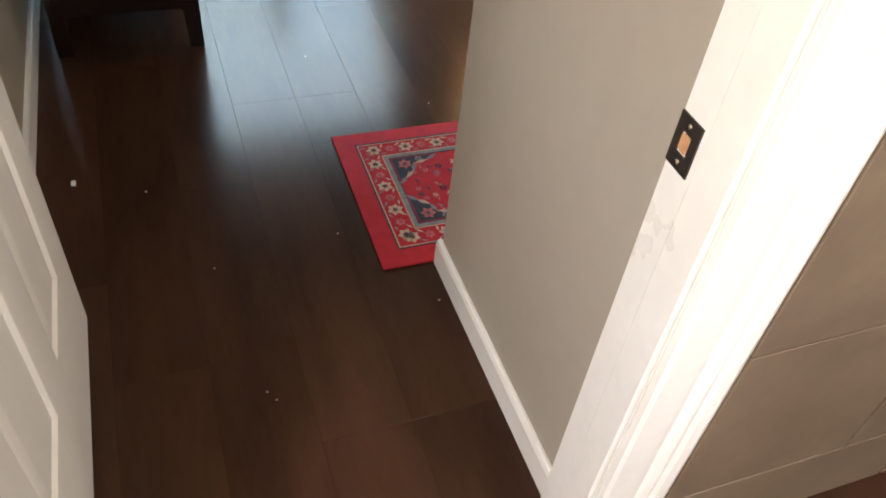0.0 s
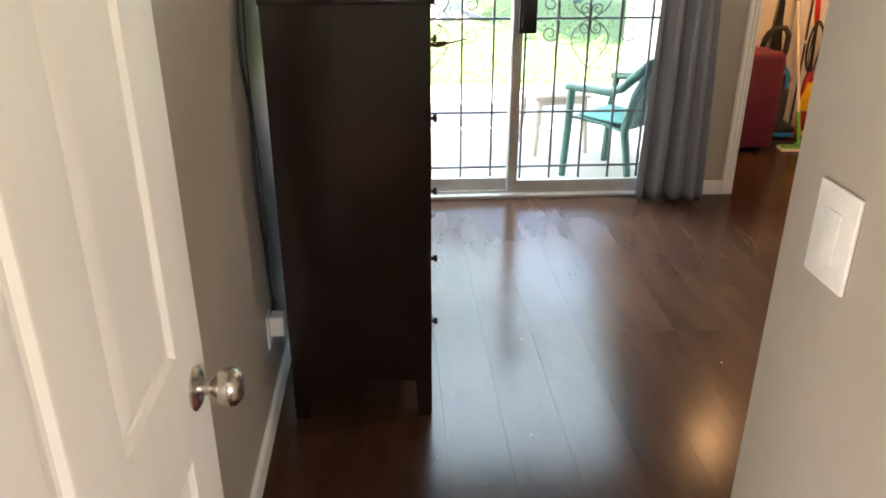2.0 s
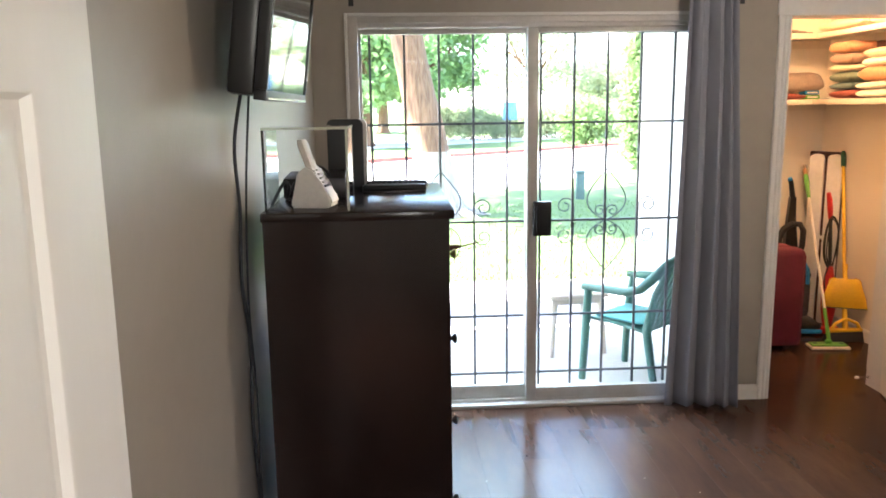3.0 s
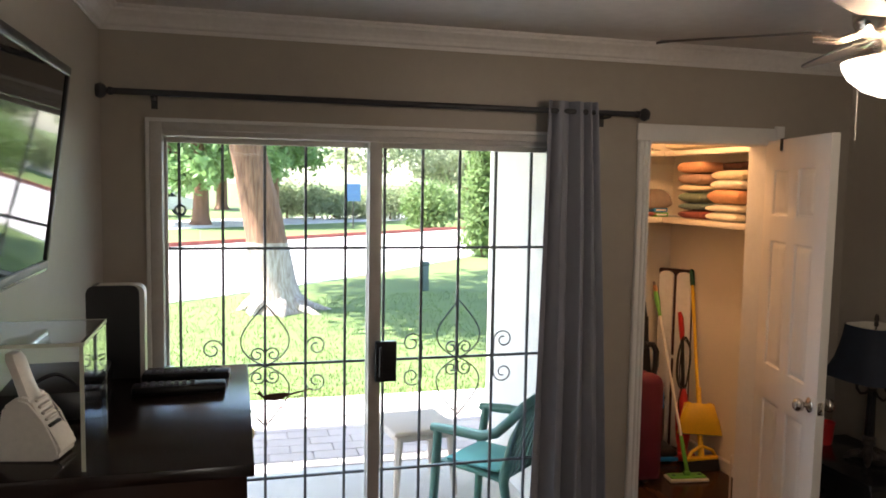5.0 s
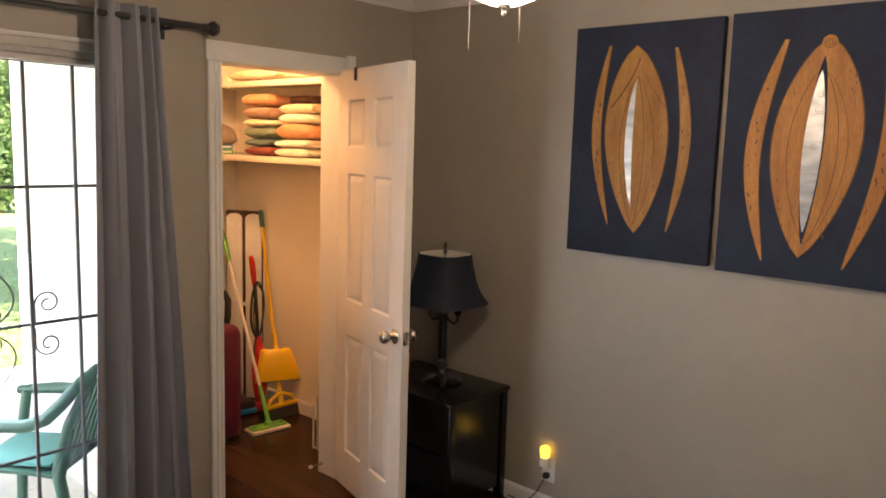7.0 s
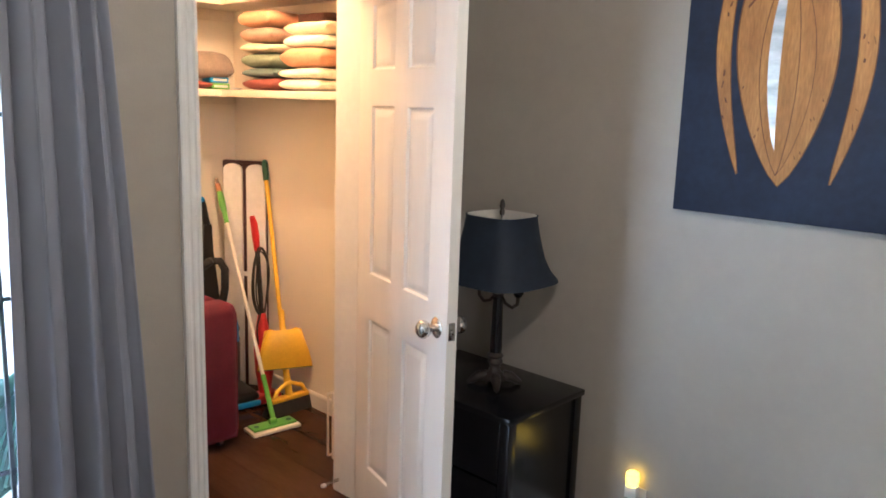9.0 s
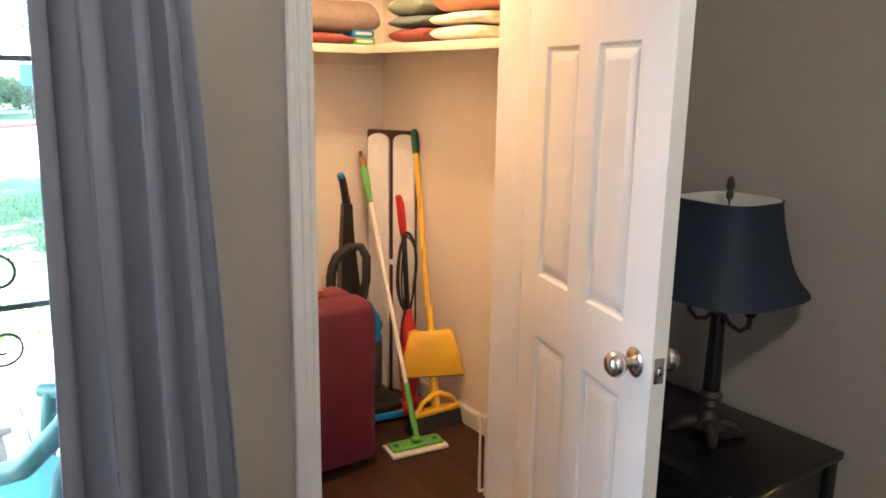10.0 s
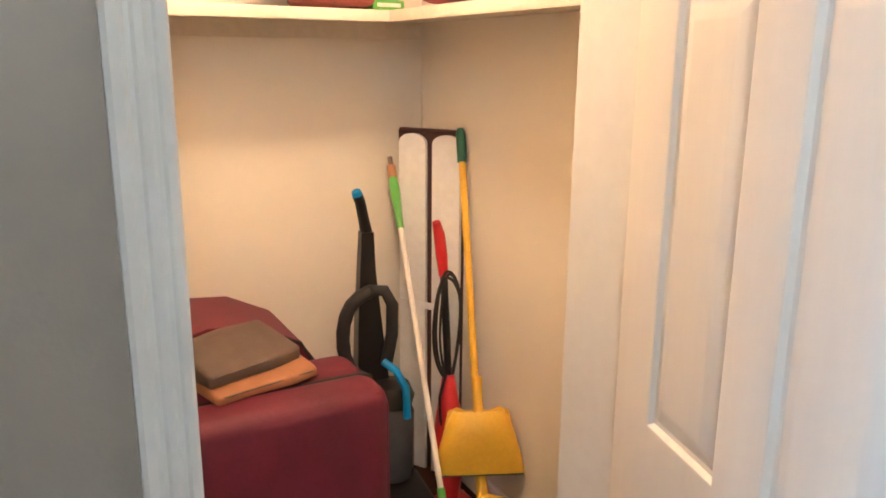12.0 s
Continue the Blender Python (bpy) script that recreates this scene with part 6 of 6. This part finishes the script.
def patio_chair():
    """Stacking resin armchair with a slatted back."""
    c = thing("patio_chair", pose(1.640, 5.32, GZ, 0, 0, -140), "green resin stacking armchair turned towards the lawn", "chair")
    part("seat", ring_loft(B(), [[(-0.22, y, z), (0.22, y, z), (0.22, y, z + 0.016), (-0.22, y, z + 0.016)] for y, z in ((-0.24, 0.405), (-0.20, 0.418), (0.05, 0.410), (0.20, 0.395))]), M_CHAIR, c, smooth=30)
    part("seat_pad", box(B(), -0.19, 0.19, -0.19, 0.16, 0.434, 0.452, 0.008), M_CUSHION, c, "faded aqua seat pad")
    for s in (-1, 1):
        part("front_leg", tube(B(), [(s * 0.255, -0.245, 0.0), (s * 0.245, -0.225, 0.40), (s * 0.262, -0.20, 0.645)], [0.024, 0.028, 0.026], 10), M_CHAIR, c)
        part("rear_leg", tube(B(), [(s * 0.235, 0.30, 0.0), (s * 0.215, 0.215, 0.40), (s * 0.200, 0.26, 0.62)], [0.022, 0.028, 0.024], 10), M_CHAIR, c)
        part("armrest", tube(B(), [(s * 0.262, -0.24, 0.640), (s * 0.272, -0.05, 0.655), (s * 0.266, 0.10, 0.655), (s * 0.262, 0.19, 0.690), (s * 0.250, 0.265, 0.765), (s * 0.205, 0.325, 0.845), (s * 0.11, 0.355, 0.888)], [0.024, 0.030, 0.030, 0.030, 0.030, 0.028, 0.022], 10), M_CHAIR, c)
        part("back_stile", tube(B(), [(s * 0.215, 0.20, 0.42), (s * 0.222, 0.27, 0.66), (s * 0.195, 0.335, 0.80), (s * 0.10, 0.36, 0.875), (0.0, 0.365, 0.895)], [0.020, 0.022, 0.022, 0.022, 0.022], 10), M_CHAIR, c)
    for k in range(7):
        x = -0.15 + 0.05 * k
        top = 0.885 - 0.9 * x * x * 2.2
        part("back_slat", ring_loft(B(), [[(x - 0.015, y, z), (x + 0.015, y, z), (x + 0.015, y + 0.010, z), (x - 0.015, y + 0.010, z)] for y, z in ((0.19, 0.415), (0.245, 0.60), (0.30, 0.74), (0.345, top))]), M_CHAIR, c, smooth=30)
    c.scale = (0.92, 0.92, 0.92)
    return c


patio_chair()
_tb = thing("patio_table", pose(1.37, 5.98, GZ, 0, 0, 8), "small tan resin side table on patio", "table")
part("top", box(B(), -0.21, 0.21, -0.21, 0.21, 0.395, 0.425, 0.014, 3), M_RESIN, _tb)
part("apron", box(B(), -0.185, 0.185, -0.185, 0.185, 0.355, 0.394, 0.004), M_RESIN, _tb)
for _x in (-1, 1):
    for _y in (-1, 1):
        part("leg", tube(B(), [(_x * 0.19, _y * 0.19, 0.0), (_x * 0.165, _y * 0.165, 0.37)], [0.018, 0.028], 8), M_RESIN, _tb)


def strip(name, left, right, z, material, label, cat, t=0.03):
    """A road or path between two edge lines, each evenly smoothed."""
    bm = B()
    ring_loft(bm, [[(*a, z), (*b, z), (*b, z - t), (*a, z - t)] for a, b in zip(left, right)])
    return solid(name, bm, material, label, cat, "structure", smooth=None)


_xs = [-60 + 1.5 * i for i in range(94)]
_near = [(x, 14.6 + 0.86 * x + 0.028 * max(0, x) ** 2 if x > -3 else 12.02 + 0.10 * (x + 3)) for x in _xs]
_far = [(x, 25.8 + 0.78 * x if x > -4 else 22.68 + 0.12 * (x + 4)) for x in _xs]
_far = [(a, max(b, n_[1] + 5.0)) for (a, b), n_ in zip(_far, _near)]
strip("road", _near, _far, GZ - 0.022, M_ROAD, "pale sunlit road curving past the lawn", "road")
_kb = [(a, b + 0.02) for a, b in _far]
bm_ = B()
ring_loft(bm_, [[(a, b, GZ - 0.03), (a, b + 0.16, GZ - 0.03), (a, b + 0.16, GZ + 0.10), (a, b, GZ + 0.10)] for a, b in _kb])
solid("kerb", bm_, M_KERB, "red painted kerb across the road", "kerb", "structure", smooth=None)
strip("road_far", [(a, b + 9.0) for a, b in _far], [(a, b + 16.0) for a, b in _far], GZ - 0.02, M_ROAD, "second pale road behind the verge", "road")


def leaves(name, clumps, n, size, material, parent, seed, label=""):
    """Many small leaf blades scattered through soft ellipsoid clumps (x, y, z, rx, ry, rz)."""
    rng = np.random.default_rng(seed)
    per = n // len(clumps)
    vs, fs = [], []
    for cx, cy, cz, rx, ry, rz in clumps:
        d = rng.normal(size=(per, 3))
        d /= np.linalg.norm(d, axis=1)[:, None]
        rad = rng.random(per) ** 0.45
        p = d * rad[:, None] * (rx, ry, rz) * (1 + 0.25 * rng.normal(size=(per, 1)).clip(-1, 1)) + (cx, cy, cz)
        u = rng.normal(size=(per, 3))
        u /= np.linalg.norm(u, axis=1)[:, None]
        w = np.cross(u, rng.normal(size=(per, 3)))
        w /= np.linalg.norm(w, axis=1)[:, None]
        s = size * (0.6 + 0.8 * rng.random((per, 1)))
        quad = np.stack([p - u * s, p + w * s * 0.5, p + u * s, p - w * s * 0.5], axis=1)
        k = sum(len(v) for v in vs)
        vs.append(quad.reshape(-1, 3))
        fs.append(np.arange(per * 4).reshape(-1, 4) + k)
    me = bpy.data.meshes.new(name)
    me.from_pydata(np.concatenate(vs).tolist(), [], np.concatenate(fs).tolist())
    me.materials.append(material)
    ob = new(name, me)
    ob.parent = parent
    if label:
        ob["label"] = label
    return ob


def bark_trunk(bm, pts, rs, seg, seed, flare=0.0):
    rings = []
    for (x, y, z), r in zip(pts, rs):
        ring = []
        for k in range(seg):
            a = 2 * math.pi * k / seg
            f = 1 + 0.10 * noise.noise((math.cos(a) * 2.2 + seed, math.sin(a) * 2.2, z * 0.7)) + 0.05 * noise.noise((math.cos(a) * 7, math.sin(a) * 7 + seed, z * 2.5))
            ring.append((x + r * f * math.cos(a), y + r * f * math.sin(a), z))
        rings.append(ring)
    return ring_loft(bm, rings)


def limbs(parent, base, n, reach, rise, r, seed, material):
    rnd = random.Random(seed)
    tips = []
    for k in range(n):
        a = 2 * math.pi * (k + rnd.random() * 0.6) / n
        L = reach * (0.6 + 0.5 * rnd.random())
        p0 = Vector(base) + Vector((0, 0, -0.3 + 0.8 * rnd.random()))
        p1 = p0 + Vector((math.cos(a) * L * 0.5, math.sin(a) * L * 0.5, rise * 0.45))
        p2 = p0 + Vector((math.cos(a) * L, math.sin(a) * L, rise * (0.7 + 0.5 * rnd.random())))
        part("limb", tube(B(), [p0, p1, p2], [r, r * 0.6, r * 0.2], 8), material, parent)
        tips.append(p2)
    return tips


def big_tree():
    t = thing("shade_tree", pose(0.90, 13.1, 0), "large old tree with furrowed reddish bark, whitewashed base", "tree")
    z0 = GZ - 0.06
    zs = [z0, z0 + 0.10, z0 + 0.25, z0 + 0.5, z0 + 0.8, z0 + 1.05, 1.0, 1.3, 1.8, 2.4, 3.0, 3.6, 4.2]
    rs = [0.47, 0.41, 0.37, 0.335, 0.315, 0.305, 0.295, 0.285, 0.265, 0.25, 0.245, 0.25, 0.28]
    pts = [(-0.175 * max(0, z) + 0.02 * math.sin(2 * z), 0, z) for z in zs]
    part("trunk", bark_trunk(B(), pts[5:], rs[5:], 40, 2.0), M_BARK, t, "furrowed reddish bark")
    tr = part("trunk_base", bark_trunk(B(), pts[:6], rs[:6], 40, 2.0), M_BARKWHITE, t, "whitewashed flared trunk base")
    for k, (a, L) in enumerate(((0.0, 0.85), (0.9, 0.6), (2.9, 0.60), (3.9, 0.55), (4.8, 0.62), (5.6, 0.80))):
        part("root", tube(B(), [(0.28 * math.cos(a), 0.28 * math.sin(a), z0 + 0.18), (0.45 * math.cos(a), 0.45 * math.sin(a), z0 + 0.08), (L * math.cos(a), L * math.sin(a), z0 - 0.02)], [0.13, 0.09, 0.03], 8), M_BARKWHITE, tr)
    tips = limbs(t, (-0.70, 0, 4.1), 7, 3.4, 2.4, 0.20, 5, M_BARK)
    leaves("crown", [(p.x, p.y, p.z + 0.4, 1.7, 1.7, 1.1) for p in tips] + [(-0.7, 0, 6.6, 2.2, 2.2, 1.4)], 16000, 0.13, M_LEAF, t, 3)
    return t


big_tree()


def round_tree(name, x, y, h, r, trunk_r, material, seed, label, n=9000, size=0.16, low=0.40, droop=0.45):
    t = thing(name, pose(x, y, GZ - 0.04), label, "tree")
    part("trunk", bark_trunk(B(), [(0.02 * z, 0.0, z) for z in (0, 0.3, 1.0, h * low, h * 0.6)], [trunk_r * 1.5, trunk_r * 1.1, trunk_r, trunk_r * 0.9, trunk_r * 0.4], 16, seed), M_BARK, t)
    tips = limbs(t, (0, 0, h * low), 8, r * 0.8, h * 0.32, trunk_r * 0.5, seed, M_BARK)
    leaves("crown", [(p.x, p.y, p.z, r * 0.5, r * 0.5, h * 0.16) for p in tips] + [(0, 0, h * 0.82, r * 0.6, r * 0.6, h * 0.16)]
           + [(r * 0.72 * math.cos(k * 0.9), r * 0.72 * math.sin(k * 0.9), h * (droop + 0.05 * math.sin(k * 2.3)), r * 0.42, r * 0.42, h * 0.10) for k in range(7)], n, size, material, t, seed)
    return t


round_tree("shade_tree", -1.15, 36.5, 8.0, 3.4, 0.34, M_LEAF, 7, "broad green shade tree across the road", low=0.26, n=14000, droop=0.33)
round_tree("shade_tree", 2.1, 40.0, 8.0, 2.3, 0.26, M_LEAF, 8, "green shade tree behind the large trunk", low=0.36, n=8000, droop=0.40)
round_tree("olive_tree", 8.2, 46.0, 7.6, 3.2, 0.20, M_LEAFPALE, 9, "thin grey-green tree far off", n=3200, low=0.42)
round_tree("olive_tree", 14.2, 48.0, 5.6, 3.2, 0.18, M_LEAFPALE, 10, "low pale tree behind the hedge", n=6000, low=0.30)
round_tree("shade_tree", -0.6, 56.0, 9.5, 3.6, 0.36, M_LEAF, 18, "green shade tree standing far behind the street", n=7000, size=0.2, low=0.24, droop=0.34)
round_tree("shade_tree", -12, 44.0, 9.0, 4.5, 0.3, M_LEAF, 17, "green shade tree far down the street", n=7000)


def shrub(x, y, r, h, seed, material, label, n=2600):
    s = thing("shrub", pose(x, y, GZ - 0.04), label, "shrub", "hedge shrubs")
    part("stem", tube(B(), [(0, 0, 0), (0.05, 0, h * 0.5)], [0.06, 0.03], 8), M_BARK, s)
    leaves("foliage", [(0.3 * r * math.cos(k * 2.1), 0.3 * r * math.sin(k * 2.1), h * 0.52, r * 0.8, r * 0.8, h * 0.5) for k in range(3)], n, 0.09, material, s, seed)


for _k in range(11):
    shrub(1.6 + 1.35 * _k, 42.6 + 0.5 * math.sin(_k * 2.0), 1.1, 1.7 + 0.3 * math.sin(_k * 1.3), 40 + _k, M_LEAFPALE, "pale green clipped hedge shrub across the street")
shrub(8.6, 34.6, 1.3, 2.0, 60, M_CYP, "large dark green rounded shrub", 5000)


def cypress():
    c = thing("cypress", pose(6.75, 21.3, GZ - 0.04), "tall narrow cypress beside the house", "tree")
    part("trunk", tube(B(), [(0, 0, 0), (0, 0, 4.5)], [0.10, 0.03], 8), M_BARK, c)
    leaves("foliage", [(0.05 * math.cos(k * 2), 0.05 * math.sin(k * 2), 0.55 + 0.62 * k, 0.62 - 0.03 * k, 0.62 - 0.03 * k, 0.62) for k in range(9)], 14000, 0.075, M_CYP, c, 70)


cypress()
_ub = thing("utility_pedestal", pose(3.60, 14.95, GZ - 0.04), "grey-green utility pedestal on the lawn", "utility box")
part("body", box(B(), -0.075, 0.075, -0.075, 0.075, 0.0, 0.46, 0.008), M_BOX, _ub)
part("cap", box(B(), -0.085, 0.085, -0.085, 0.085, 0.46, 0.53, 0.015), M_BOX, _ub)
_sg = thing("street_sign", pose(5.2, 34.5, GZ - 0.04), "blue street sign on a thin post", "sign")
part("post", tube(B(), [(0, 0, 0), (0, 0, 1.9)], 0.03, 8), M_DARKMETAL, _sg)
part("panel", box(B(), -0.30, 0.30, -0.04, -0.03, 1.15, 1.9), M_SIGN, _sg, smooth=None)


def parked_car():
    c = thing("parked_car", pose(-4.0, 45.0, GZ - 0.015, 0, 0, 8), "white parked car far across the street", "car")
    side = [(-2.2, 0.35), (-2.2, 0.85), (-1.9, 0.95), (-1.2, 1.0), (-0.7, 1.45), (0.9, 1.48), (1.5, 1.0), (2.1, 0.92), (2.25, 0.7), (2.2, 0.35)]
    b = prism(B(), side, "y", -0.85, 0.85)
    bmesh.ops.bevel(b, geom=list(b.edges), offset=0.06, segments=2, affect="EDGES")
    part("body", b, M_CARPAINT, c)
    for s in (-0.853, 0.853):
        part("window", prism(B(), [(-1.05, 1.03), (-0.65, 1.38), (0.8, 1.40), (1.25, 1.03)], "y", s - 0.004, s + 0.004), M_CARGLASS, c, smooth=None)
    for x in (-1.4, 1.4):
        for y in (-0.78, 0.78):
            w = part("wheel", lathe(B(), [(0.0, -0.1), (0.30, -0.1), (0.33, -0.05), (0.33, 0.05), (0.30, 0.1), (0.0, 0.1)], (x, y, 0.33), 20, "y"), M_BLACKMAT, c)
            part("rim", lathe(B(), [(0.0, -0.105), (0.19, -0.105), (0.19, 0.105), (0.0, 0.105)], (x, y, 0.33), 16, "y"), M_NICKEL, w)


parked_car()


def grass():
    rng = np.random.default_rng(5)
    n = 26000
    x = rng.uniform(-4.5, 6.5, n)
    y = 8.16 + 6.5 * rng.random(n) ** 1.6
    h = rng.uniform(0.02, 0.05, n)
    a = rng.uniform(0, math.pi, n)
    lx, ly = rng.normal(0, 0.012, n), rng.normal(0, 0.012, n)
    c, s = np.cos(a) * 0.006, np.sin(a) * 0.006
    z = np.full(n, GZ - 0.04)
    v = np.stack([np.stack([x - c, y - s, z], 1), np.stack([x + c, y + s, z], 1), np.stack([x + lx, y + ly, z + h], 1)], 1).reshape(-1, 3)
    me = bpy.data.meshes.new("grass_blades")
    me.from_pydata(v.tolist(), [], np.arange(3 * n).reshape(-1, 3).tolist())
    me.materials.append(M_BLADE)
    tagged(new("grass_blades", me), "short green grass blades covering the lawn", "grass", kind="stuff")


grass()
# pavers of the patio band
_pm = finish("paver", box(B(), -0.148, 0.148, -0.0725, 0.0725, -0.05, 0.0, 0.005, 1), M_PAVER)
for _j in range(7):
    for _i in range(18):
        _x, _y = -2.2 + 0.302 * _i + 0.151 * (_j % 2), 6.526 + 0.1525 * _j
        _o = new("paver", _pm)
        _o.parent = _pb
        _o.location = (_x, _y, GZ + 0.001 * ((_i * 7 + _j * 3) % 3))


# ---------------------------------------------------------------- floor planks and tiles
def floor():
    f = solid("floor", box(box(box(B(), -1.34, 2.32, -1.64, 0.76, -0.10, -0.004), XL - 0.13, XR + 0.14, 0.761, YN + 0.13, -0.10, -0.004), 2.01, XR + 0.14, YN + 0.131, YB + 0.12, -0.10, -0.004), M_SUBFLOOR, "dark brown glossy laminate floor", "floor", "structure", smooth=None)
    w, ln, g = 0.193, 1.22, 0.0001
    meshes = {}

    def plank(wd, le):
        key = (round(wd, 3), round(le, 3))
        if key not in meshes:
            bm = B()
            e = 0.0003
            a, b = wd / 2 - g, le / 2 - g
            ring_loft(bm, [[(-a, -b, -0.004), (a, -b, -0.004), (a, b, -0.004), (-a, b, -0.004)], [(-a, -b, -e), (a, -b, -e), (a, b, -e), (-a, b, -e)],
                           [(-a + e, -b + e, 0), (a - e, -b + e, 0), (a - e, b - e, 0), (-a + e, b - e, 0)]])
            meshes[key] = finish("plank", bm, M_FLOOR)
        return meshes[key]

    x = XL - 0.02
    i = 0
    rnd = random.Random(4)
    while x < XR:
        y_lo = -1.5 if x < 2.0 else 1.4
        y_hi = YN + 0.10 if x + w < 2.15 else YB
        y = y_lo - rnd.choice((0.2, 0.5, 0.8, 1.05))
        while y < y_hi:
            a, b = max(y, y_lo), min(y + ln, y_hi)
            if b - a > 0.03:
                o = new("plank", plank(w, b - a))
                o.parent = f
                o.location = (x + w / 2, (a + b) / 2, 0)
            y += ln
        x += w
    return f


floor()
